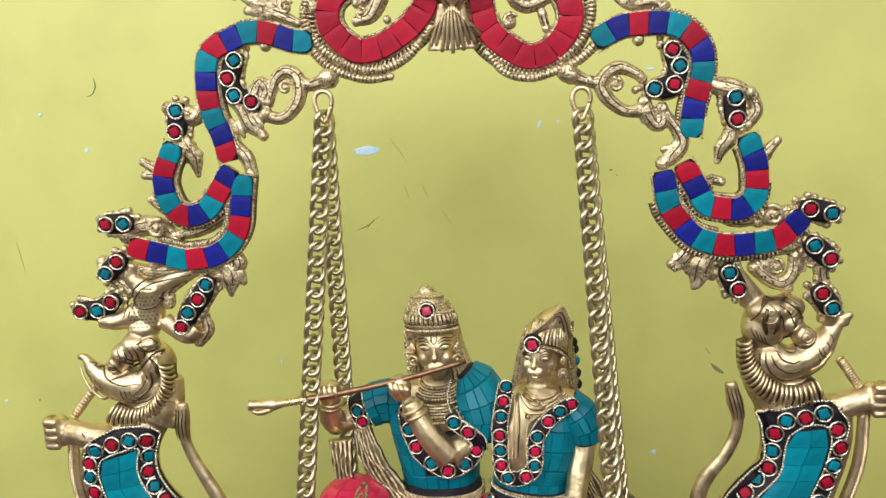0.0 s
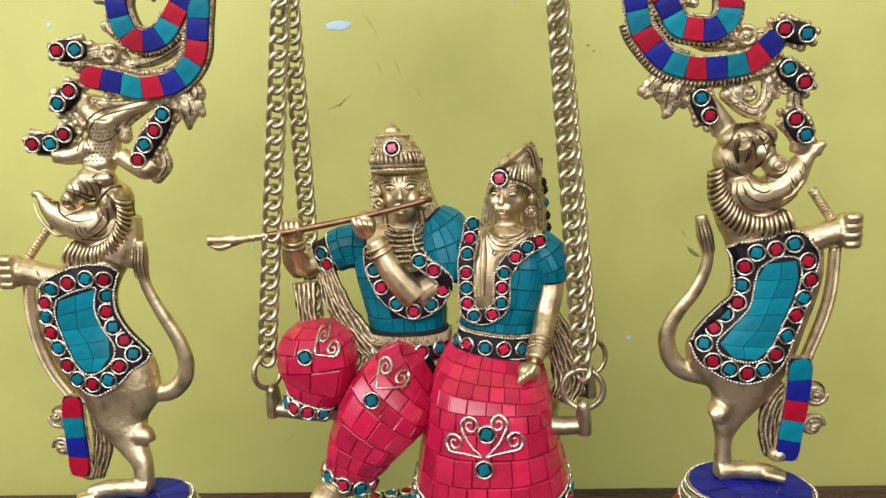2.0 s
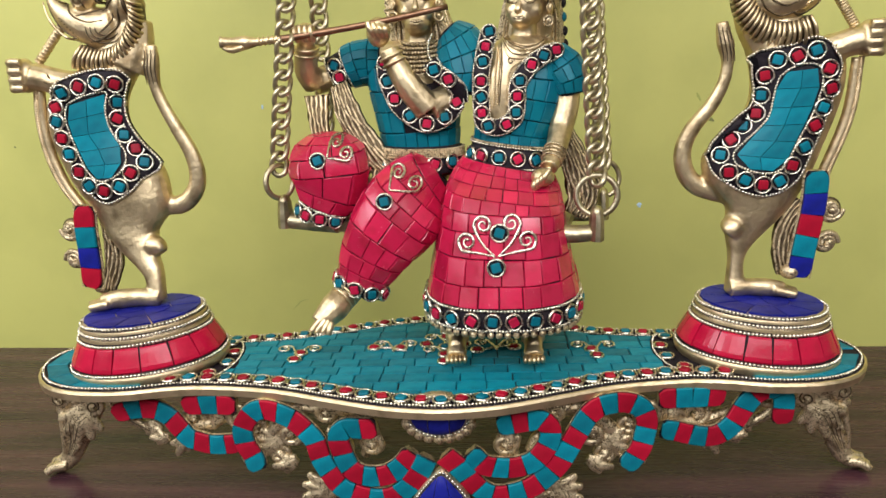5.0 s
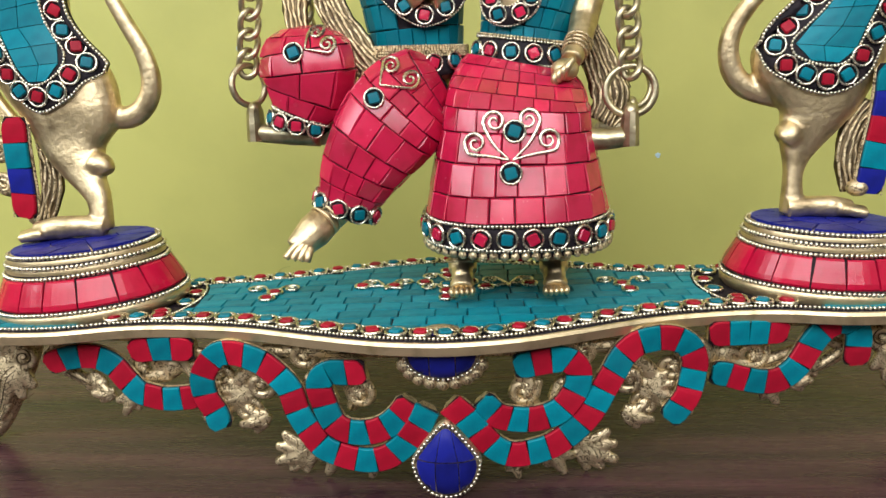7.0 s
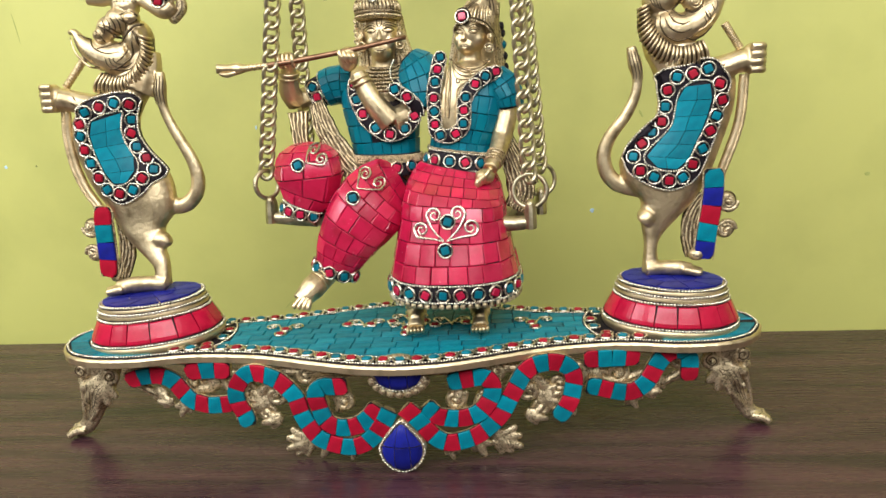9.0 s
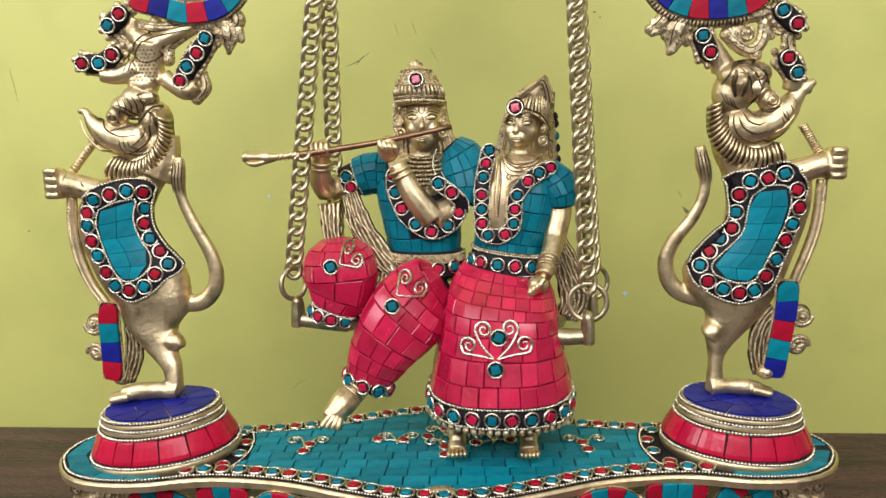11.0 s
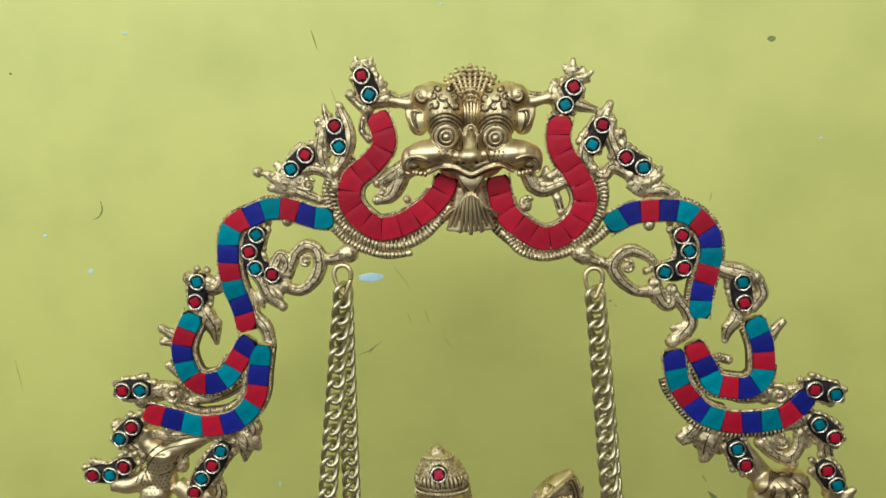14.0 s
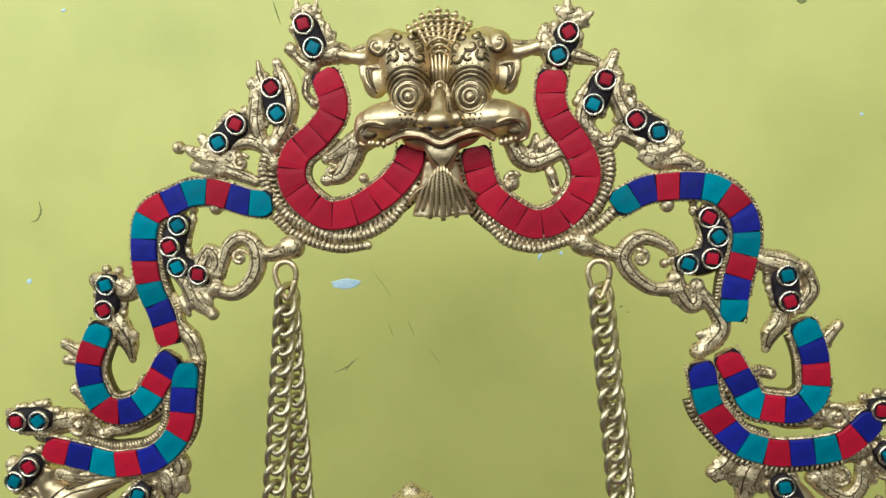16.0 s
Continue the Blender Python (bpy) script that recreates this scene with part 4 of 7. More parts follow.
def lion(side, body, depths, limb, tail, tail_y, arm, fist, cord, rod, masses, lip, lip_r, mane_in, mane_out, mane_y, lines, wires, scales, vest, field, gems, columns, label):
    """One upright lion of the posts. body: rings from neck to heel as two edge points and a depth; the rest are its limbs, head, mane and jewelled vest."""
    s = Shape()
    edge_a = spline([V(a, y, b) for a, b, c, d, y in body], 34)
    edge_b = spline([V(c, y, d) for a, b, c, d, y in body], 34)
    rows = []
    for i, (p, q) in enumerate(zip(edge_a, edge_b)):
        mid, half, dp = (p + q) / 2 + V(0, 2, 0), (q - p) * 0.53, at(depths, i / 33)
        ring_ = []
        for k in range(28):
            a = 2 * math.pi * (k + 0.5) / 28
            c, t = math.cos(a), math.sin(a)
            w = math.copysign(abs(c) ** 0.72, c) * (1 - 0.35 * max(0.0, t))
            ring_.append(mid + half * w + V(0, t * dp, 0))
        rows.append(ring_)
    s.grid(rows, True)
    for path, r, deep in limb:
        s.tube([V(*p) for p in path], r, 12, 1, deep)
    tpath = lift(tail, tail_y)
    s.tube(tpath, [7.5, 6.2, 5.8, 5.5, 5.0, 4.6, 4.2, 3.8, 3.6, 5.2, 3.4], 10, 1, 0.85, steps=40)
    s.tube([V(*p) for p in arm], [9.5, 8.6, 8.0, 8.2], 12)
    hx, hy, hz = fist
    s.ball(fist, (7.0, 7.5, 10.5), 12, 8)
    for i in range(4):
        z = hz + 8.0 - 5.1 * i
        s.tube([V(hx - side * 2, hy - 6.5, z), V(hx + side * 4.5, hy - 6.0, z), V(hx + side * 7.5, hy - 1, z - 0.4), V(hx + side * 6, hy + 5, z - 0.6)], [2.6, 2.9, 2.8, 2.2], 8)
    for c, r in masses:
        s.ball(c, r, 14, 10)
    s.tube([V(*p) for p in lip], lip_r, 14, 1, 0.95, steps=30)
    skin = fuse(s, 0.9, 3)
    tree = skin_of(skin)
    # mane: a fan of ribs with blackened valleys
    inn, out = spline(lift(mane_in, mane_y), 23), spline(lift(mane_out, mane_y), 23)
    fan = []
    for p, q in zip(inn, out):
        d = q - p
        fan.append([p + V(0, 6, 0), p + V(0, -5.2, 0), p + d * 0.5 + V(0, -6.6, 0), q + V(0, -3.0, 0) - d * 0.06, q + V(0, 7, 0) - d * 0.06])
    skin.grid(fan, True, 2, True)
    for i, (p, q) in enumerate(zip(inn, out)):
        d = q - p
        k = math.sin(i * 2.3)
        skin.tube([p + V(0, -5.0, 0), p + d * 0.5 + V(0.3 * k, -7.6, 0.3 * k), p + d * (0.97 + 0.04 * k) + V(0, -3.6, 0), p + d * (1.0 + 0.04 * k) + V(0, 2, 0)], [0.7, 1.0 + 0.12 * k, 1.1 + 0.1 * k, 0.8], 7, steps=9)
    for pts, r in lines:
        chase(skin, tree, pts, 1.35 * r)
    for pts, r in wires:
        chase(skin, tree, pts, r, 0, 0.25, 4 * len(pts))
    for x, z, r in scales:
        p, n = on_body(tree, x, z, 0.1)
        skin.ball(p, (r, r * 0.5, r * 0.7), 7, 5, 2)
    for i in range(3):
        z = hz + 5.4 - 5.1 * i
        skin.tube([V(hx - side * 3, hy - 8.9, z), V(hx + side * 3, hy - 8.7, z), V(hx + side * 9, hy - 4, z - 0.3)], [0.2, 0.45, 0.3], 5, mat=2)
    hair = spline(tpath, 44)
    for k in (-1, -0.35, 0.35, 1):
        skin.tube([p + V(k * 3.2, -4.6 + 1.3 * abs(k), 0) for p in hair[35:43]], [0.2, 0.5, 0.2], 5, mat=2)
    cp = spline(lift(cord, body[3][4] - 3), 40)
    skin.tube(cp, [2.8, 3.2, 3.4, 3.2], 8, steps=40)
    for i in range(len(cp) * 2 - 2):
        p = cp[i // 2].lerp(cp[min(i // 2 + 1, 39)], 0.5 * (i % 2))
        skin.ball(p + V(side * 1.9, -2.2, 0), (1.9, 1.5, 0.75), 7, 5)
    rp = [V(x, mane_y + 1, z) for x, z in rod]
    skin.tube(rp, 2.6, 8)
    for p in spline(rp, 13):
        skin.ring(p, 2.5, 0.6, (rp[-1] - rp[0]), 10, 5)
    post = part("lion_post", skin, [BRASS, PITCH, PATINA], stand, label)
    # vest
    bed = Shape()
    flat = spline([V(*p, 0) for p in vest + vest[:1]], 81)[:-1]
    mid = sum(flat, V(0, 0, 0)) / len(flat)
    rings = [[on_body(tree, c.x, c.y, 0.9)[0] for c in (mid + (p - mid) * q for p in flat)] for q in (1.0, 0.93, 0.84, 0.72, 0.55, 0.3, 0.04)]
    loop = rings[0]
    bed.grid([[p + V(0, 3.5, 0) for p in loop]] + rings, True, 0, True)
    part("vest", bed, PITCH, post)
    rim = Shape()
    rim.beads([p + V(0, -0.5, 0) for p in loop] + [loop[0] + V(0, -0.5, 0)], 1.0, 1.95)
    part("beading", rim, SILVER, post)
    rim = Shape()
    inner = [on_body(tree, x, z, 1.7)[0] for x, z in field]
    rim.beads(spline(inner + [inner[0]], 60), 0.9, 1.75)
    part("beading", rim, SILVER, post)
    for x, z, c in gems:
        p, n = on_body(tree, x, z, 1.3)
        gem(post, p, "rt"[c], n, 5.3)
    left, right, rows_n = columns
    L, R = spline([V(*p, 0) for p in left], rows_n + 1), spline([V(*p, 0) for p in right], rows_n + 1)
    for i in range(rows_n):
        c0, c1 = 0.5 + 0.06 * math.sin(2.1 * i), 0.5 + 0.06 * math.sin(2.1 * i + 2.1)
        m0, m1 = L[i].lerp(R[i], c0), L[i + 1].lerp(R[i + 1], c1)
        skin_tile(tree, [L[i].xy, m0.xy, m1.xy, L[i + 1].xy], TEAL, post)
        skin_tile(tree, [m0.xy, R[i].xy, R[i + 1].xy, m1.xy], TEAL, post)
    return post


def scale_rows(x, z, w, h, rows, r=0.7):
    """Rows of small punched scales."""
    return [(x - w / 2 + w * (k + 0.5 * (j % 2)) / 7, z + h * j / rows, r) for j in range(rows) for k in range(7)]


lion(-1,
     [(-216, 253, -170, 260, 5), (-232.5, 238, -182, 243, 3), (-235.5, 227, -186.5, 231, 2), (-234.5, 212.8, -185, 218, 1), (-229.3, 197, -178.4, 207.7, 0), (-221.3, 181.3, -167, 193.5, -2), (-212.6, 169.7, -163, 178.2, -4), (-208, 160.9, -164.2, 165.5, -6), (-201.9, 150.7, -170.8, 156, -9), (-193.3, 141, -171, 149.4, -12), (-184.1, 133, -170.2, 140.4, -16), (-177.6, 126.2, -166.5, 131.5, -20), (-177, 114, -165, 113.6, -24)],
     [12, 15, 16, 16, 16, 17, 17, 16, 13, 11, 8.5, 7, 6.5],
     [([(-174, -14, 147), (-169, -16, 145), (-167, -17, 142)], [7, 6.5, 4], 1), ([(-168, -24, 115), (-180, -25, 116), (-194, -26, 115.2), (-204, -27, 113.6)], [5.8, 5.6, 6.2, 5], 0.95),
      ([(-198, -31, 113.6), (-210, -33, 111.6)], [3.4, 2.5], 1), ([(-198, -27, 114.6), (-212, -28, 112)], [3.4, 2.6], 1), ([(-198, -23, 113.6), (-210, -23, 111.8)], [3.4, 2.5], 1),
      ([(-178, 6, 282), (-180, 5, 268), (-186, 4, 256)], [13, 15, 18], 0.7), ([(-182, 6, 316), (-181, 5, 328), (-180, 4, 340)], [10, 9.5, 10], 0.8),
      ([(-172, 4, 318), (-164, 3, 312), (-156, 3, 309), (-150, 3, 313)], [6, 5.5, 6.5, 5], 0.9), ([(-188, 3, 324), (-200, 2, 319), (-212, 2, 320)], [7, 5.5, 5], 0.9), ([(-180, 4, 338), (-190, 4, 346), (-188, 4, 355)], [7, 5.5, 4], 0.9), ([(-178, 4, 338), (-166, 4, 343), (-150, 4, 349)], [6, 4.5, 3.6], 0.9)],
     [(-174, 171), (-157.5, 169.5), (-147.5, 177), (-144, 188), (-146.5, 202), (-153.5, 216.5), (-159.5, 229), (-163.6, 240.6), (-165, 252), (-163.8, 260.8), (-163.6, 267)], -3,
     [(-212, -2, 243), (-222, -4, 246), (-231, -5, 249), (-238, -5, 250.5)], (-243, -5, 251),
     [(-237, 242), (-238.5, 222.6), (-236.3, 201.5), (-230, 182.7), (-220, 167)], [(-236, 259), (-217, 281)],
     [((-195, 2, 277), (14, 12, 12.5)), ((-180, 6, 290), (11, 12, 14)), ((-202, -3, 293.5), (6.6, 8, 6)), ((-197, -1, 299), (8.8, 10, 8)), ((-190, 1, 304), (9.6, 11, 8.8)), ((-180.5, 0, 305), (6, 6.5, 4.8)), ((-186, 5, 313), (10, 10, 8)), ((-176.5, -3, 291), (3.6, 5, 6.6))],
     [(-229.5, 2, 296.5), (-225, 1, 297), (-219, 0, 289.5), (-209, 0, 281.5), (-198, 1, 277.5), (-187, 3, 279)], [1.8, 3.6, 7.2, 10, 11.5, 11],
     [(-205, 268), (-193.4, 265), (-183, 269), (-176, 279), (-174, 286), (-174.5, 293)], [(-213, 255), (-199.8, 252.4), (-185, 255.5), (-174, 266), (-168.5, 277), (-168.5, 290)], -1,
     [([(-201, 299.5), (-195, 297), (-190, 290.5)], 0.7), ([(-204, 296.5), (-200, 293), (-199, 288.6)], 0.5), ([(-199, 300.6), (-193, 298.5), (-188, 292)], 0.4), ([(-186, 306.5), (-180, 309), (-174.5, 305.5)], 0.6), ([(-186, 304), (-181, 301), (-175, 303.5)], 0.6),
      ([(-180, 289), (-182, 279), (-190, 271.5), (-198, 269.5)], 0.7), ([(-184, 286), (-186, 279.5), (-192, 274)], 0.5), ([(-180, 296), (-176, 293), (-175, 285)], 0.9), ([(-190, 287), (-184, 293), (-178, 299), (-172, 300)], 0.6),
      ([(-224, 292.5), (-220.5, 283), (-213, 275), (-206, 271.5)], 0.6), ([(-205, 284.5), (-198, 286), (-190, 288)], 0.5), ([(-224, 249), (-226, 252)], 0.4), ([(-225, 246), (-228, 247.5)], 0.4)]
     + [([(-189 + R * math.cos(radians(a)), 277 + 0.8 * R * math.sin(radians(a))) for a in (170, 210, 250, 290, 330)], 0.45) for R in (4.5, 7.5, 10.5)] + [([(-198 + 3.2 * k, 303.5 + 0.8 * k), (-196 + 3.2 * k, 299 + 0.6 * k), (-197.5 + 3.2 * k, 294.5 + 0.4 * k)], 0.4) for k in range(5)]
     + [([(-195, 322), (-189.6, 335), (-181, 344), (-166, 347.5), (-150, 349.5)], 0.5), ([(-192, 322), (-187, 333), (-179, 341), (-166, 344.5), (-151, 347)], 0.4), ([(-188, 331), (-181, 327), (-173, 330), (-169, 337)], 0.5), ([(-221, 295), (-212, 291.5), (-208, 285.5), (-199, 281), (-189, 281.5)], 0.5)],
     [(coil(-202, 292.6, 3.6, 1.4, 60, -1), 0.7), ([(-226, 293), (-222, 282), (-214, 273.5), (-206, 269.5)], 0.9), (coil(-181, 305, 4.6, 1, 0, 1), 0.5)],
     scale_rows(-182, 316, 17, 21, 9) + [(-216 + 1.6 * k, 283.5 - 1.7 * k, 0.5) for k in range(6)],
     [(-219.2, 247.3), (-210.6, 250.8), (-197.2, 253.4), (-184.1, 252.7), (-180.1, 247.9), (-179.9, 244.0), (-182.2, 236.6), (-183.0, 228.3), (-181.1, 220.1), (-174.9, 210.5), (-167.3, 202.3), (-163.5, 196.6), (-168.0, 191.4), (-174.3, 187.8), (-179.4, 182.3), (-187.7, 177.0), (-196.3, 174.1), (-204.7, 177.9), (-211.0, 186.7), (-217.2, 197.5), (-222.7, 208.3), (-226.3, 220.5), (-228.5, 231.1), (-225.8, 240.9)],
     [(-215.2, 233.7), (-208.9, 236.9), (-199.6, 239.6), (-191.7, 240.1), (-192.9, 234.7), (-193.8, 228.0), (-192.4, 219.8), (-188.5, 211.6), (-184.0, 204.9), (-182.9, 198.8), (-186.6, 192.6), (-193.6, 188.4), (-200.5, 188.0), (-205.7, 192.7), (-210.7, 202.0), (-214.5, 212.8), (-217.0, 222.3), (-217.0, 229.0)],
     [(-217.8, 240.8, 1), (-207.4, 243.6, 0), (-196.4, 246.0, 1), (-186.8, 244.8, 0), (-187.7, 234.0, 1), (-188.5, 224.1, 0), (-185.3, 214.1, 1), (-178.8, 205.7, 0), (-173.2, 197.6, 1), (-179.8, 192.2, 0), (-186.5, 184.4, 1), (-196.6, 181.9, 0), (-206.0, 185.0, 1), (-211.8, 193.5, 0), (-217.2, 204.2, 1), (-220.9, 213.7, 0), (-223.1, 223.7, 1), (-222.7, 231.8, 0)],
     ([(-214.3, 233.3), (-216.3, 225.0), (-214.7, 215.5), (-211.1, 205.3), (-206.8, 196.0), (-201.1, 189.2)], [(-192.8, 239.3), (-194.1, 229.4), (-192.3, 218.5), (-187.2, 209.0), (-183.9, 201.3), (-192.1, 189.5)], 5),
     "brass lion post with a jewelled turquoise vest and a fanned mane")
band("club", stand, lift([(-214, 172), (-215, 158), (-215, 145), (-215, 132), (-216, 119)], -14), -14, 12.6, "rtnr", 2.6, "upright club of coloured tiles with brass curls beside the lion")

lion(1,
     [(184, 262, 224, 258, 10), (189.5, 245, 240, 251, 8), (191, 229, 242, 233, 7), (186.5, 214.6, 238.2, 215.8, 6), (175, 204, 232.2, 199, 5), (165, 193, 226.4, 183.8, 3), (165.7, 180.5, 220, 171.2, 1), (172.3, 170.2, 214.7, 162.5, -1), (178.2, 162.7, 204.4, 151.3, -3), (177.5, 152.7, 192.9, 139.1, -5), (178.4, 142.5, 189, 131.3, -7), (179.6, 132.4, 188.9, 123.9, -9), (177.7, 112.4, 189.8, 112.2, -12)],
     [12, 15, 16, 16, 16, 17, 17, 16, 13, 10, 7.5, 6.5, 6.5],
     [([(182, -6, 152), (179.5, -9, 150), (178, -9, 148)], [7.6, 7.2, 5], 1), ([(180, -12, 115), (192, -12, 115.6), (204, -12, 115), (212, -12, 113.8)], [5.8, 5.2, 5.6, 4.6], 0.95),
      ([(206, -16, 114.4), (218, -18, 112.2)], [3.2, 2.5], 1), ([(206, -12, 114.8), (220, -12, 112.4)], [3.2, 2.6], 1), ([(206, -8, 114.4), (218, -7, 112.2)], [3.2, 2.5], 1),
      ([(190, 10, 284), (194, 9, 270), (204, 8, 258)], [13, 15, 19], 0.7), ([(184, 8, 318), (178, 6, 328), (172, 5, 336)], [8, 6, 5], 0.9), ([(226, 6, 304), (226, 5, 312), (223, 4, 322)], [6, 6, 5], 0.9), ([(229, 6, 304), (235, 5, 306), (240, 5, 309)], [5, 4, 2], 0.8)],
     [(178, 171), (162.5, 174.4), (154.2, 183.3), (152, 196.4), (157, 209.6), (167, 222.6), (173.5, 236), (175, 248.2), (173, 258.4), (171.5, 264), (170.5, 270)], 3,
     [(222, 3, 250), (233, 2, 253.5), (242, 1, 256.5), (247, 1, 257.5)], (251, 1, 258.5),
     [(247, 248), (246, 223.4), (242.4, 205.3), (233, 178)], [(243.5, 266), (233, 282)],
     [((194, 6, 282), (13.5, 12, 12)), ((190, 8, 302), (12.5, 12, 15)), ((211, 2, 297.5), (7, 8, 6.6)), ((203, 4, 305), (9, 9, 8.5)), ((192, 4, 313), (13, 12, 8.5)), ((202, 5, 314), (11, 10, 8)), ((192, -2, 309), (6.5, 6, 8))],
     [(190, 5, 283), (201, 4, 280), (213, 4, 283), (221, 4, 289.5), (227, 5, 297.5), (233, 5, 304), (238, 5, 303)], [10, 11.5, 10.5, 9.4, 8, 5, 2.4],
     [(180.5, 297), (182, 288), (188.9, 276), (198.8, 269.5), (208.4, 269), (217, 272)], [(174.5, 294), (175.5, 277), (182.5, 264.5), (192.4, 257.5), (205, 255.5), (222, 258)], 1,
     [([(186, 288), (185.5, 281), (189, 273.5)], 0.5), ([(183.5, 287), (183, 280), (186.5, 272.5)], 0.45), ([(189, 289), (188.6, 283), (192, 276)], 0.4), ([(206, 274), (212, 272.5), (219, 276), (224, 281)], 0.6), ([(204, 303), (206, 309), (211, 308.6)], 0.8), ([(205, 293), (211, 290.6), (217, 294)], 0.6),
      ([(197, 293), (201, 297), (203, 302)], 0.8), ([(188, 316), (187, 308), (189, 300)], 1.2), ([(194.5, 315), (194, 308), (193, 300)], 0.9), ([(218, 291), (220, 287), (224, 284.5)], 0.4), ([(230, 252), (232, 256)], 0.4), ([(227, 251), (229, 255)], 0.4)]
     + [([(181 + 0.8 * k, 307 + 1.9 * k), (188, 318.5 + 0.7 * k), (198, 319.5 + 0.9 * k), (209 - 0.7 * k, 311 + 1.9 * k)], 0.35) for k in range(4)] + [([(181 + 2.2 * k, 303 - 1.5 * k), (184 + 2 * k, 297 - k), (190 + 1.5 * k, 293 - 0.5 * k)], 0.35) for k in range(4)]
     + [([(188.2 + 3.2 * k, 285 + 2.6 * k), (191.4 + 3.1 * k, 277.2 + 4 * k), (200.6 + 1.3 * k, 272.2 + 5.4 * k), (211 - 1.7 * k, 275 + 4.7 * k)], 0.5) for k in range(4)] + [([(190 + 4.4 * k, 318 + 0.6 * k), (196.3 + 5 * k, 310.5 + 2 * k), (199.5 + 5.1 * k, 301.3 + 2.8 * k)], 0.4) for k in range(3)]
     + [([(216 + 3 * k, 279 + 4 * k), (219 + 2.6 * k, 283 + 4.2 * k), (217.5 + 2.6 * k, 287 + 4 * k)], 0.3) for k in range(4)],
     [(coil(211, 297.5, 5.2, 2, 90, -1, 30), 0.8), ([(204, 297), (205, 303.5), (211, 305.5)], 1.0), ([(214, 278), (220, 281.5), (226, 289)], 0.8), (coil(190, 312, 5, 1.3, 200, 1), 0.5), (coil(201, 314, 4, 1.3, 0, -1), 0.5)],
     [],
     [(191.5, 253.4), (198.9, 254.7), (209.8, 256.2), (218.4, 259.9), (226.9, 258.1), (231.2, 252.1), (236.7, 244.5), (233.8, 233.7), (230.8, 220.4), (227.3, 208.2), (222.1, 194.7), (215.9, 181.4), (207.6, 174.7), (196.8, 171.5), (186.2, 173.2), (176.0, 178.3), (168.5, 183.8), (165.4, 190.9), (165.4, 199.6), (172.2, 208.5), (181.2, 217.0), (187.5, 222.3), (189.1, 229.7), (187.7, 239.0), (187.3, 248.5)],
     [(202.3, 238.9), (208.1, 243.4), (215.5, 245.6), (223.3, 243.8), (225.3, 235.6), (223.2, 225.0), (219.4, 214.3), (214.0, 203.8), (209.1, 193.2), (203.3, 186.1), (194.7, 184.5), (185.5, 187.0), (179.2, 190.5), (178.5, 196.4), (184.7, 202.9), (192.4, 210.1), (197.3, 216.8), (199.3, 226.1), (200.3, 232.8)],
     [(200.5, 248.0, 1), (210.7, 249.7, 0), (220.8, 252.8, 1), (228.4, 242.5, 0), (230.4, 231.6, 0), (226.4, 221.2, 1), (222.6, 211.2, 0), (217.3, 199.3, 1), (210.7, 188.8, 0), (203.8, 180.1, 1), (194.5, 178.2, 0), (184.5, 181.0, 1), (175.5, 185.4, 0), (171.5, 194.7, 1), (177.7, 203.0, 0), (184.8, 210.5, 1), (191.5, 217.8, 0), (193.9, 228.1, 1), (195.1, 239.4, 0)],
     ([(205.7, 241.5), (200.9, 232.8), (199.1, 222.1), (194.9, 212.2), (185.2, 201.7), (179.8, 194.6), (186.8, 187.3)], [(222.2, 243.0), (223.8, 234.3), (220.5, 221.1), (215.7, 209.1), (210.8, 199.2), (206.5, 190.0), (199.9, 185.8)], 6),
     "brass lion post with a jewelled turquoise vest and a fanned mane")
band("club", stand, lift([(226, 185), (226, 169), (224.5, 154), (222.5, 140), (220.5, 121)], -10), -10, 13, "tnrtn", 2.6, "upright club of coloured tiles with brass curls beside the lion")

for side, line, curls, foot in ((-1, [(-208, -6, 170), (-203.5, -6, 155), (-202.5, -8, 137), (-207, -12, 117)], ((-229, 155.5, 7.4), (-229.5, 135, 6.8)), (-212, 116)),
                                (1, [(222, -4, 166), (214.5, -3, 152), (212, -4, 138), (214, -6, 122)], ((237, 161.5, 7.6), (236.5, 141, 7.2)), (216, 122))):
    core = Shape()
    folds(core, [V(*p) for p in line], [4, 6.5, 6.5, 5], 5, 0, 1, 1.2)
    core.ball((foot[0], -9, foot[1] + 2), (6, 5, 4.5), 10, 8)
    core.tube([V(foot[0], -8, foot[1] + 2), V(foot[0] + side * 6, -9, foot[1] + 6), V(foot[0] + side * 9, -9, foot[1] + 14)], [4, 3.4, 2.4], 8)
    core.v = [(a, b, max(c, 110.2)) for a, b, c in core.v]
    brush = part("club_brush", core, [CAST, PATINA], stand, "blackened brass brush of long ribs beside the lion's leg")
    for i, (x, z, R) in enumerate(curls):
        s = Shape()
        s.ball((x, -4, z), (R * 0.92, 3.0, R * 0.92), 14, 8, 1)
        for q, y in ((1.0, -6.2), (0.62, -7.2)):
            s.curl(x, z, R * q, 1.2, y, 1.7 * q + 0.3, 0 if side > 0 else 180, (1 if i else -1) * side)
        s.ball((x, -7.5, z), R * 0.26, 8, 6)
        part("curl", s, [CAST, PATINA], brush)

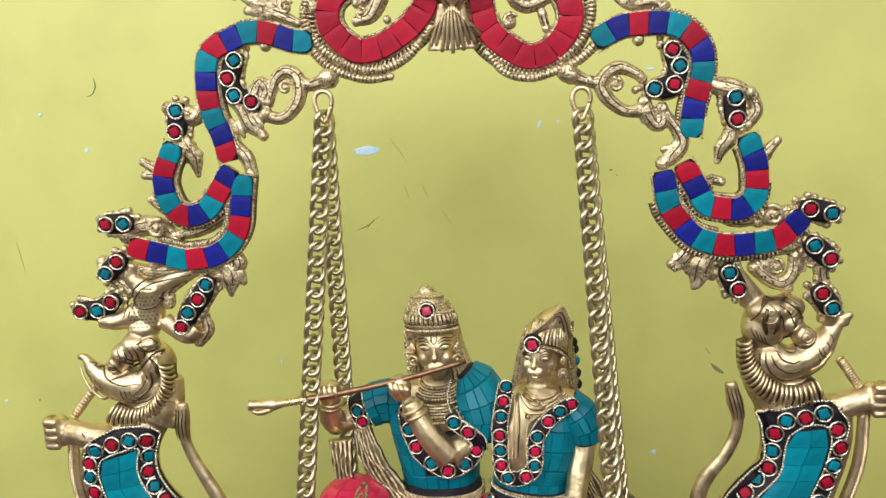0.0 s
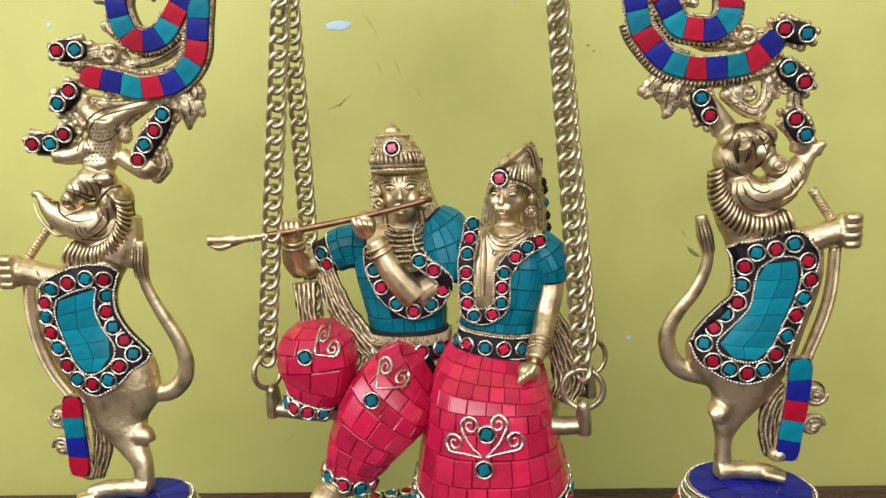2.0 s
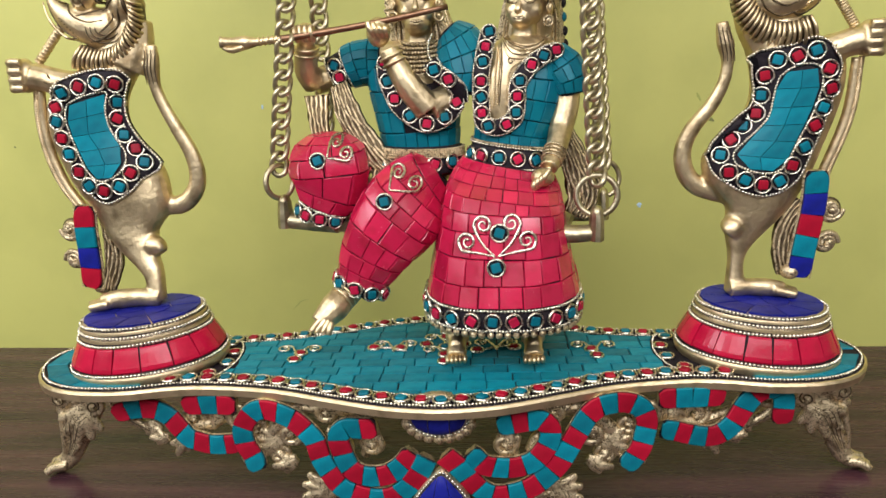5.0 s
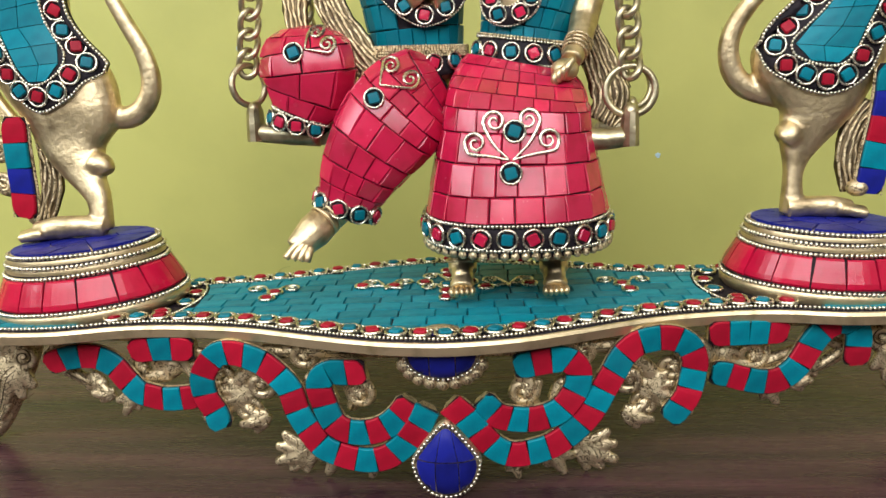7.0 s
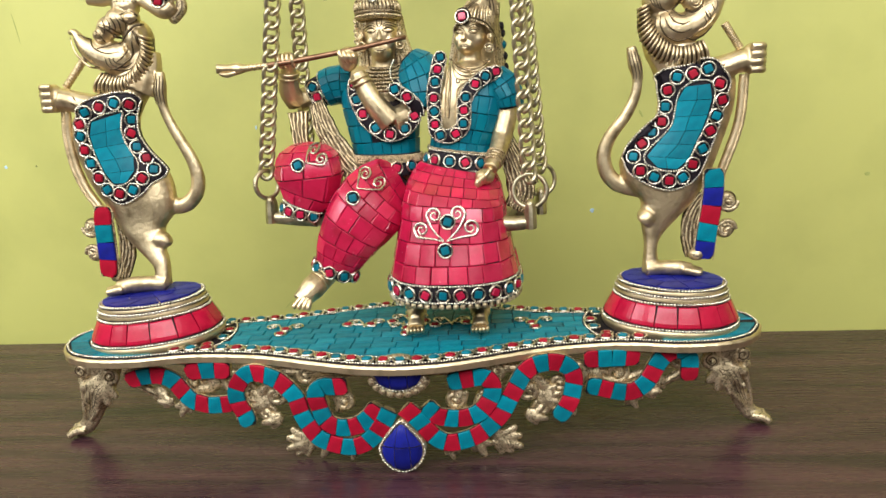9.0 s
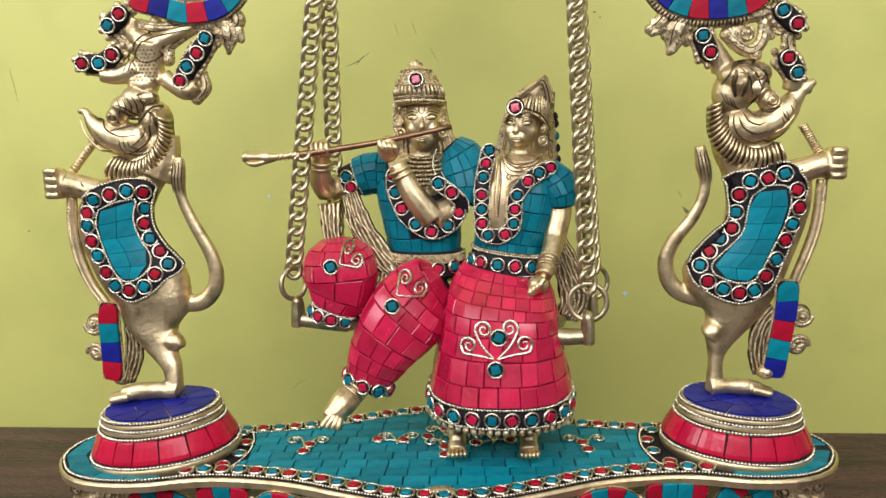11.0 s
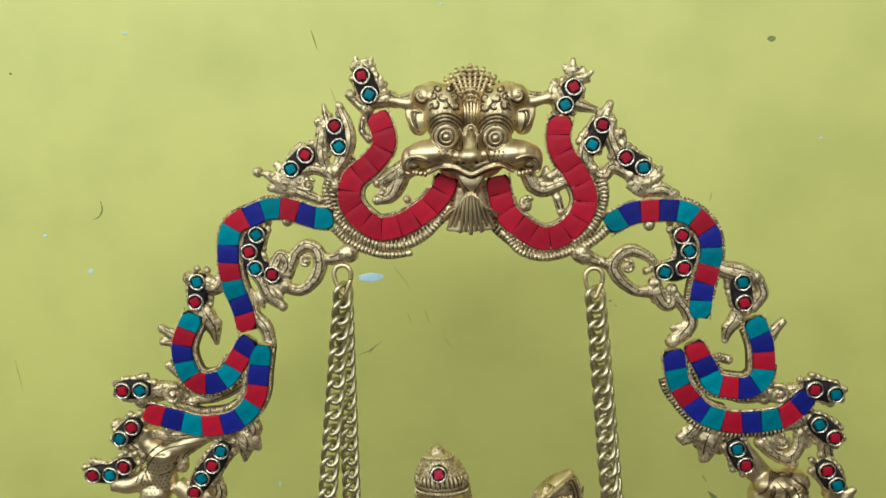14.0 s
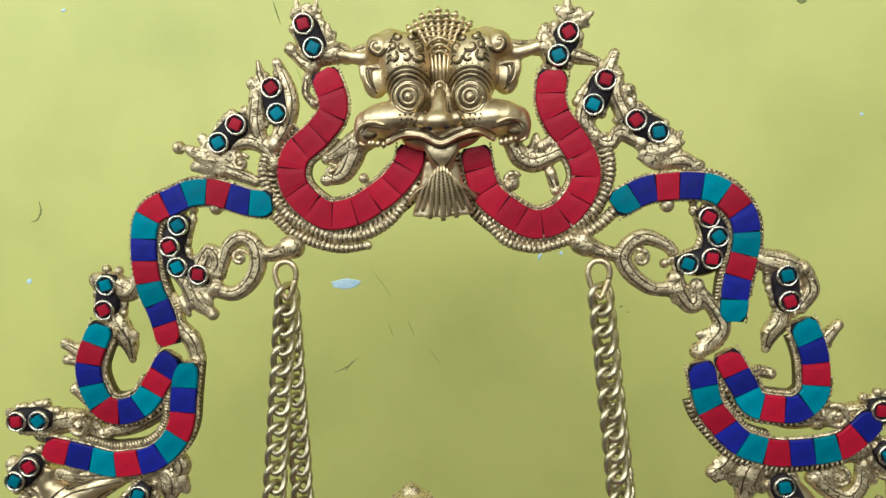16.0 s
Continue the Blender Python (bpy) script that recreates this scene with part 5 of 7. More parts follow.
# ---- the arch ----
UP = 12.2
band("arch_band", stand, [(-66, 480), (-76, 481), (-85, 484), (-95, 487), (-105, 487), (-113, 484), (-123, 480), (-128, 474), (-130, 463), (-130, 451), (-128, 440), (-124, 429), (-121, 414)], 4, UP, "tnrtnrtnrtnr", label="curving arch band of red, blue and turquoise tiles", flange=[(-1, 2.6, 0.45, 1.0), (1, 1.8, 0.2, 0.8)])
band("arch_band", stand, [(94, 471), (98, 473), (109, 478), (119, 479), (130, 479), (140, 477), (148, 471), (153, 463), (154, 453), (152, 443), (149, 432), (147, 415)], 4, UP, "tnrntrntrnt", flange=[(1, 2.6, 0.5, 1.0), (-1, 2.4, 0.3, 0.9)])
band("arch_band", stand, [(-152, 426), (-159, 412), (-161, 403), (-159, 393), (-154, 385), (-145, 383), (-135, 387), (-128, 396), (-119, 410)], 0, UP, "trntrntrn", flange=[(-1, 2.6, 0.05, 0.8), (1, 2.4, 0.3, 0.95)])
band("arch_band", stand, [(-112, 406), (-115, 388), (-117, 376), (-123, 366), (-133, 359), (-145, 357), (-155, 357), (-168, 361), (-187, 366)], 0, UP, "tnrtnrtnr", flange=[(1, 4.5, 0.15, 0.85), (-1, 1.6, 0, 0.5)])
band("arch_band", stand, [(177, 415), (182, 400), (183, 389), (182, 380), (175, 374), (166, 374), (155, 377), (150, 386), (142, 401)], 0, UP, "tnrtnrtnr", flange=[(1, 2.6, 0.05, 0.8), (-1, 2.4, 0.3, 0.95)])
band("arch_band", stand, [(131, 397), (134, 378), (140, 368), (148, 359), (157, 355), (166, 353), (177, 353), (187, 354), (197, 357), (210, 369)], 0, UP, "ntrntrntrn", flange=[(-1, 3.0, 0.1, 0.5), (1, 4.0, 0.15, 0.8)])
band("arch_band", stand, [(-38, 541), (-34, 528), (-35, 520), (-43, 511), (-53, 503), (-56, 493), (-53, 484), (-45, 476), (-38, 473), (-26, 475), (-15, 481), (-7, 487), (0, 496), (2, 504)], 5, 13.2, "rrrrrrrrrrrrr", label="curving arch band of plain red tiles", flange=[(1, 6.5, 0.28, 1.0), (-1, 2.2, 0.2, 0.9)])
band("arch_band", stand, [(69, 535), (67, 522), (70, 512), (76, 503), (81, 493), (82, 485), (79, 477), (72, 469), (64, 465), (55, 465), (44, 472), (36, 480), (33, 489), (31, 502)], 5, 13.2, "rrrrrrrrrrrrr", flange=[(-1, 6.5, 0.28, 1.0), (1, 2.2, 0.2, 0.9)])

for y, row in ((4, [(-45, 562, "r"), (-41, 551, "t")]), (4, [(-62, 534, "r"), (-60, 522, "t")]), (4, [(-80, 518, "r"), (-89, 510, "t")]),
               (4, [(76, 551, "r"), (71, 541, "t")]), (4, [(92, 529, "r"), (86, 518, "t")]), (4, [(105, 510, "r"), (115, 504, "t")]),
               (5, [(-112, 472, "t"), (-117, 462, "r"), (-114, 452, "t"), (-104, 448, "r")]), (3, [(-149, 445, "t"), (-151, 433, "r")]),
               (1, [(-199, 380, "r"), (-188, 380, "t")]), (1, [(-195, 357, "r"), (-203, 350, "t")]), (1, [(-222, 327, "r"), (-211, 327, "t"), (-202, 332, "r")]),
               (1, [(-141, 341, "t"), (-147, 332, "r"), (-154, 324, "t"), (-159, 315, "r")]),
               (5, [(137, 464, "r"), (141, 455, "t"), (138, 445, "r"), (127, 443, "t")]), (3, [(171, 436, "t"), (172, 424, "r")]),
               (1, [(212, 372, "r"), (224, 369, "t")]), (1, [(215, 351, "t"), (224, 343, "r")]), (1, [(168, 337, "t"), (173, 327, "r")]), (1, [(220, 323, "r"), (226, 314, "t")])):
    setting(stand, row, y)


def vine(parent, pts, r, y=6.5, name="stem", label="", pitch=2.3, ribbed=False):
    """A cast stem with a blackened groove along it, or with blackened ribs across it."""
    path = lift(pts, y)
    n = max(4, round(length_of(spline(path, 40)) / pitch))
    k = 5 * n if ribbed else max(10, 7 * len(pts))
    line = spline(path, k)
    s = Shape()
    rows = []
    ang = (0, 28, 52, 72, 84, 90, 96, 108, 128, 152, 180, 225, 270, 315)
    cut = (1.0, 1.04, 1.06, 1.02, 0.84, 0.82, 0.84, 1.02, 1.06, 1.04, 1.0, 0.8, 0.7, 0.8)
    for i, p in enumerate(line):
        q = at(r, i / (k - 1)) * ((0.84, 0.97, 1.0, 0.97, 0.84)[i % 5] if ribbed else 1.0)
        t = (line[min(i + 1, k - 1)] - line[max(i - 1, 0)]).normalized()
        e = t.cross(V(0, -1, 0)).normalized()
        rows.append([p + e * (q * c * math.cos(radians(a))) + V(0, -q * c * math.sin(radians(a)), 0) for a, c in zip(ang, (1.0,) * 14 if ribbed else cut)])
    s.grid(rows, True, 0)
    for i in range(k - 1):
        for j in range(14):
            if (ribbed and i % 5 == 4) or (not ribbed and j in (4, 5)):
                s.m[i * 14 + j] = 1
    tip = at(r, 1.0)
    s.ball(line[-1], (tip * 1.1, tip, tip * 1.1), 10, 7)
    return part(name, s, [CAST, PATINA], parent, label)


def scroll(parent, x, z, R, start, hand, y=5.0):
    s = Shape()
    s.curl(x, z, R, 1.3, y, R * 0.3, start, hand)
    s.ball((x, y - 1.6, z), R * 0.3, 8, 6)
    return part("curl", s, CAST, parent)


def scrollwork(label, stems, leaves, curls, knobs):
    """Cast leaf and scroll work that joins the bands: one casting with chased lines; ribbed ridges and curls are parts of it."""
    ridges = stems[:2] if label == CROWN else []
    stems = [(pts, [q * 1.18 for q in r]) for pts, r in stems[len(ridges):]]
    s = Shape()
    for pts, r in stems:
        s.tube(lift(pts, 6.5), r, 10, 1, 0.9, steps=7 * len(pts))
        s.ball((pts[-1][0], 6.5, pts[-1][1]), r[-1] * 1.1, 10, 7)
        s.ball((pts[0][0], 6.5, pts[0][1]), r[0] * 1.02, 10, 7)
    for x, z, size, a, lobes in leaves:
        s.leaf(x, z, size, a, lobes, 6.0, 0, 0.5 if math.cos(radians(a)) > 0 else -0.5)
    for x, z, r, *y in knobs:
        s.ball((x, y[0] if y else 6.0, z), r, 12, 8)
    pieces = islands(fuse(s, 0.7, 2))
    hulls = [np.array(p.v) for p in pieces]
    for pts, r in stems:
        line = spline(lift(pts, 6.5), 5 * len(pts))
        mid = np.array(line[len(line) // 2])
        body = pieces[min(range(len(pieces)), key=lambda k: ((hulls[k] - mid) ** 2).sum(1).min())]
        for k in (-0.36, 0.36):
            groove = []
            for i, p in enumerate(line):
                t = (line[min(i + 1, len(line) - 1)] - line[max(i - 1, 0)]).normalized()
                q = at(r, i / (len(line) - 1))
                groove.append(p + t.cross(V(0, -1, 0)).normalized() * (k * q) + V(0, -0.9 * q * 0.86, 0))
            body.tube(groove, [0.2, 0.5, 0.5, 0.2], 5, mat=1, steps=len(line))
    core = part("scrollwork", pieces[0], [CAST, PATINA], stand, label)
    for piece in pieces[1:]:
        part("scrollwork", piece, [CAST, PATINA], stand, label)
    for pts, r in ridges:
        vine(core, pts, r, name="ridge", ribbed=True)
    for a in curls:
        scroll(core, *a)
    return core


CROWN = "pierced cast brass leaf scrolls round the lion mask"
PIERCED = "pierced cast brass leaf scrolls joining the tile bands"
# at the hooks of the chains
scrollwork(PIERCED,
           [([(-95, 447), (-92, 455), (-89, 461), (-83, 464.5), (-77, 461), (-76, 451), (-81, 442), (-89, 437.5), (-98, 440)], [2.6, 3.0, 3.4, 3.6, 3.8, 3.8, 3.4, 3.2, 3.4]),
            ([(-58, 459), (-64, 457), (-70, 456), (-77, 459)], [5.0, 3.6, 3.2, 3.2]), ([(-112, 452), (-106, 448), (-103, 452), (-99, 459), (-96, 454), (-99, 448)], [3.2, 3.4, 4.0, 3.4, 3.2, 2.8]),
            ([(-117, 462), (-117, 452), (-111, 444), (-107, 435), (-100, 428)], [2.6, 3.2, 4.2, 4.4, 2.6]), ([(-119, 437), (-117, 424), (-111, 415), (-109, 406)], [2.2, 3.0, 4.2, 3.4])],
           [(-110, 442, 13, -40, 3), (-113, 438, 10, -80, 3), (-106, 450, 9, 60, 3)],
           [(-84, 455, 4.0, 20, 1)], [(-60, 459, 5.4), (-71, 456.5, 3.6), (-94, 479.5, 3.6), (-97, 441, 4.2)])
scrollwork(PIERCED,
           [([(121, 449), (118, 452), (109, 456), (102, 453.5), (98, 447), (101, 440), (106, 435), (112, 431.5), (122, 431)], [2.6, 3.0, 3.6, 3.8, 3.8, 3.6, 3.2, 3.0, 3.6]),
            ([(79, 455), (86, 451), (92, 449), (98, 448)], [5.0, 3.8, 3.0, 3.2]), ([(122, 436), (124, 429), (128, 423), (132, 424), (132, 432)], [3.6, 4.0, 3.4, 3.2, 3.0]),
            ([(134, 428), (140, 420), (143, 412), (138, 405), (132, 401)], [3.0, 3.2, 3.8, 4.4, 3.4])],
           [(122, 434, 12, -60, 3), (140, 412, 12, -125, 3)],
           [(106, 446.5, 4.4, 150, -1)], [(81, 453, 5.2), (91, 449.5, 3.6), (119, 470.5, 3.6), (133, 401, 3.6)])
# on the shoulders
scrollwork(PIERCED,
           [([(-136, 446), (-141, 441), (-147, 444), (-156, 447)], [3.6, 5.0, 5.4, 3.4]), ([(-160, 405), (-167, 411), (-175, 416)], [3.6, 3.6, 2.4]), ([(-160, 404), (-168, 407), (-175, 408)], [3.2, 3.0, 2.2]),
            ([(-150, 430), (-147, 423), (-143, 416), (-142, 407)], [4.6, 5.4, 4.2, 1.6]), ([(-158, 382), (-166, 388), (-172, 393)], [3.4, 3.4, 2.6]),
            ([(-157, 371), (-146, 373), (-136, 377), (-126, 383), (-121, 391)], [3.0, 3.6, 3.8, 3.4, 2.4]), ([(-190, 372), (-180, 377), (-168, 376), (-160, 368)], [5.0, 5.6, 5.4, 3.6]), ([(-126, 360), (-122, 352), (-128, 347)], [3.6, 4.6, 3.4])],
           [(-146, 425, 13, -72, 3)], [(-168, 376, 6.0, 60, 1, 0.0)], [(-168, 376, 5.4, 3.5), (-188, 371, 4.8), (-157, 371, 3.4), (-172, 393, 2.8)])
scrollwork(PIERCED,
           [([(156, 446), (163, 443), (170, 441), (180, 438)], [3.6, 5.0, 5.4, 3.4]), ([(171, 419), (169, 413), (165, 408), (163, 401)], [4.0, 4.4, 3.8, 1.8]), ([(182, 399), (189, 404), (196, 411)], [3.6, 3.6, 2.2]),
            ([(150, 383), (158, 390), (165, 389)], [1.6, 3.0, 2.4]), ([(160, 371), (172, 366), (182, 366), (192, 370)], [2.8, 3.4, 3.2, 3.6]), ([(183, 371), (192, 368), (200, 369), (210, 371)], [4.6, 5.2, 4.2, 3.6]),
            ([(179, 420), (184, 428), (182, 436)], [3.0, 3.6, 3.0]), ([(140, 384), (136, 376), (143, 366)], [2.4, 2.6, 2.0])],
           [(183, 400, 12, 45, 3)], [(192, 369, 6.0, 120, -1, 0.0)], [(192, 369, 5.2, 3.5), (186, 365, 4.0), (184, 428, 3.2)])
# under the bands, above the lions' heads
scrollwork(PIERCED,
           [([(-190, 351), (-172, 348), (-154, 349), (-140, 350)], [4.0, 3.8, 3.6, 4.4]), ([(-169, 329), (-168, 337), (-161, 342), (-150, 348)], [3.8, 3.6, 3.2, 3.0]),
            ([(-132, 352), (-128, 346), (-129, 333)], [5.0, 6.0, 1.6]), ([(-208, 356), (-200, 344), (-192, 337)], [3.6, 4.2, 3.4]), ([(-152, 304), (-146, 311), (-147, 320)], [3.6, 3.8, 2.6])],
           [(-125, 352, 17, -100, 3), (-134, 352, 13, -80, 3), (-190, 348, 14, -60, 3), (-172, 346, 12, -100, 3)],
           [(-178, 341, 4.6, 60, 1), (-199, 342, 4.2, 200, -1)], [(-168, 332, 3.6), (-150, 354, 3.6), (-175, 353, 3.8), (-166, 352, 3.2)])
scrollwork(PIERCED,
           [([(160, 350), (172, 346), (186, 347), (200, 349), (212, 352)], [4.6, 3.8, 3.6, 3.8, 4.2]), ([(184, 338), (192, 331), (200, 328), (206, 334), (207, 344)], [3.4, 3.6, 3.8, 3.6, 3.0]),
            ([(160, 350), (154, 342), (150, 328)], [5.4, 6.4, 2.0]), ([(226, 346), (222, 336), (224, 326)], [3.6, 4.0, 3.4]), ([(148, 352), (143, 345), (137, 342)], [4.4, 4.8, 2.6])],
           [(156, 346, 18, -105, 3), (149, 348, 14, -140, 3), (190, 346, 13, -80, 3), (206, 346, 12, -60, 3)],
           [(196, 338, 4.8, 90, -1), (216, 340, 4.0, 20, 1)], [(203, 325, 3.8), (184, 338, 3.6), (138, 342, 3.0), (176, 350, 3.4)])
# round the mask
scrollwork(CROWN,
           [([(-64, 510), (-68, 503), (-70, 494), (-67, 484), (-60, 475), (-50, 468), (-38, 463), (-24, 463), (-10, 470), (2, 484)], [3.0, 3.2, 3.2, 3.2, 3.2, 3.2, 3.2, 3.0, 2.8, 2.4]),
            ([(-66, 475), (-58, 466), (-46, 460), (-34, 457), (-22, 458)], [3.4, 3.0, 2.8, 2.6, 2.0]), ([(-39, 547), (-30, 549), (-26, 547), (-17, 549), (-8, 550)], [3.6, 4.6, 3.0, 3.4, 4.2]),
            ([(-43, 543), (-48, 546), (-53, 552)], [3.2, 2.4, 2.6]), ([(-46, 538), (-47, 531), (-43, 526)], [2.0, 1.8, 2.2]), ([(-60, 546), (-56, 535), (-55, 526), (-58, 516), (-64, 508)], [2.2, 3.4, 4.0, 3.8, 3.4]),
            ([(-69, 547), (-68, 541), (-66, 535)], [1.0, 2.4, 2.6]), ([(-70, 534), (-71, 527), (-72, 519), (-70, 509)], [3.4, 3.8, 4.2, 3.0]), ([(-83, 509), (-75, 510), (-68, 506), (-64, 499)], [3.2, 3.6, 3.0, 2.6]),
            ([(-74, 491), (-84, 496), (-94, 501)], [2.4, 3.6, 3.0]), ([(-6, 512), (-14, 511), (-24, 507), (-33, 502), (-39, 500)], [4.4, 5.0, 5.6, 4.4, 2.4]), ([(-24, 507), (-27, 499), (-32, 492), (-40, 490)], [5.0, 4.6, 3.6, 2.4])],
           [(-84, 501, 22, 162, 5), (-82, 499, 14, 130, 4), (-36, 553, 9, 80, 3), (-43, 566, 8, 60, 3), (-46, 566, 8, 110, 3), (-74, 514, 11, 60, 3), (-86, 506, 8, 200, 3), (-28, 500, 10, -110, 3)],
           [(-80, 500, 4.4, 30, 1), (-37, 494, 3.6, 100, -1)], [(-53, 552, 3.2), (-72, 537, 3.4), (-43, 526, 2.6), (-110, 509, 3.4), (-22, 490, 2.6)])
scrollwork(CROWN,
           [([(90, 505), (93, 495), (93, 485), (89, 475), (82, 467), (72, 461), (60, 458), (48, 461), (38, 468), (30, 479)], [3.0, 3.2, 3.2, 3.2, 3.2, 3.2, 3.2, 3.0, 2.8, 2.4]),
            ([(95, 469), (85, 461), (72, 456), (58, 453), (44, 457), (34, 468)], [3.4, 3.0, 2.8, 2.6, 2.6, 2.2]), ([(44, 548), (52, 546), (60, 546), (68, 546)], [4.4, 3.6, 3.2, 4.2]),
            ([(73, 544), (80, 541), (89, 538)], [3.6, 3.4, 1.8]), ([(66, 553), (65, 547), (70, 535)], [3.0, 3.0, 2.6]), ([(97, 541), (92, 531), (85, 521), (82, 511), (87, 504)], [2.2, 4.2, 4.4, 3.8, 3.0]),
            ([(98, 531), (97, 523), (100, 515), (103, 506)], [3.0, 3.6, 4.0, 3.2]), ([(84, 509), (88, 502), (94, 500), (98, 505), (108, 500)], [3.0, 2.8, 3.0, 3.2, 3.2]),
            ([(45, 510), (49, 502), (52, 496), (58, 493), (65, 495), (72, 497), (76, 490), (75, 481), (70, 475)], [4.2, 3.8, 4.2, 4.0, 3.4, 3.0, 2.6, 2.4, 2.2]), ([(66, 488), (68, 480)], [2.4, 2.2]),
            ([(118, 490), (126, 491), (132, 488)], [3.0, 4.0, 3.0])],
           [(107, 495, 18, 10, 4), (117, 496, 12, 40, 4), (74, 556, 11, 78, 3), (78, 556, 10, 22, 3), (56, 498, 12, 30, 3), (101, 514, 9, 60, 3), (66, 498, 9, 60, 3)],
           [(48, 485, 4.4, 30, 1)], [(66, 554, 3.0), (103, 524, 3.4), (48, 484, 3.6), (60, 492, 3.4), (134, 488, 3.0)])

# lion mask at the crown
mk = Shape()
EYES = ((3.0, 525.0, -1), (30.4, 523.4, 1))
for ex, ez, h in EYES:
    mk.ball((ex + h * 1.4, 1, ez + 13.0), (11.6, 14, 17.4), 18, 14)
    mk.ball((ex + h * 0.2, -3.5, ez + 1.0), (9.4, 10.5, 8.8), 16, 12)
    mk.ball((ex + h * 5.6, 2, ez + 22), (10, 11.5, 9.5), 16, 12)
    mk.ball((ex + h * 13.5, 1, ez + 24), (6.6, 8.5, 6.6), 14, 10)
    mk.tube([V(ex + h * 3, 2, ez + 28), V(ex + h * 8, 0, ez + 29), V(ex + h * 13, 0, ez + 27)], [3.0, 3.6, 3.4], 10)
    mk.ball((ex + h * 9, -1, ez - 9.0), (16, 12, 8.6), 18, 12)
    mk.ball((ex + h * 21.5, 0, ez - 12.5), (5.8, 8, 8.6), 14, 10)
    mk.ball((ex + h * 16.5, 6, ez + 10), (6.4, 4.4, 8.4), 14, 10)
    mk.tube([V(ex + h * 20.6, 6, ez + 20), V(ex + h * 21.6, 5, ez + 13), V(ex + h * 16, 5, ez + 3)], [2.4, 2.6, 2.2], 10)
    mk.tube([V(ex + h * 14, 6, ez + 22), V(ex + h * 22, 5, ez + 20.5), V(ex + h * 33, 5, ez + 23)], [4.4, 3.4, 3], 10)
mk.ball((17.0, 9, 526), (14, 8, 20), 16, 12)
mk.ball((15.8, 1, 508), (19, 9, 8), 16, 10)
mk.tube([V(17.0, -5, 527), V(16.4, -10, 521), V(16, -13, 515)], [2.6, 3.4, 4.6], 12)
mk.ball((15.8, -13.5, 513.6), (6.6, 6, 4.8), 14, 10)
for x in (8.6, 23.4):
    mk.ball((x, -9.5, 514.4), (4.0, 4.6, 3.4), 12, 8)
LIPS = [(-9, 505.4), (-1, 508.6), (7.8, 508.0), (16.2, 504.0), (25, 507.2), (33.2, 508.6), (41, 504.6)]
mk.tube([V(x, -9 + 0.008 * (x - 15) ** 2, z) for x, z in LIPS], 1.7, 10, steps=30)
mk.tube([V(16.2, -3, 504), V(16.2, -4, 498), V(16.2, -2, 490)], [9, 6.5, 1.6], 14, 1, 0.45)
mk.tube([V(15.6, 0, 496), V(15, 2, 484), V(15, 4, 471)], [8, 11, 15], 12, 1, 0.4)
mask = fuse(mk, 0.75, 2)
mask_t = skin_of(mask)


def cut(pts, r=0.6, steps=None):
    chase(mask, mask_t, pts, r, 2, 0.12, steps)


def ridge(pts, r=0.7, steps=None):
    chase(mask, mask_t, pts, r, 0, 0.3, steps)


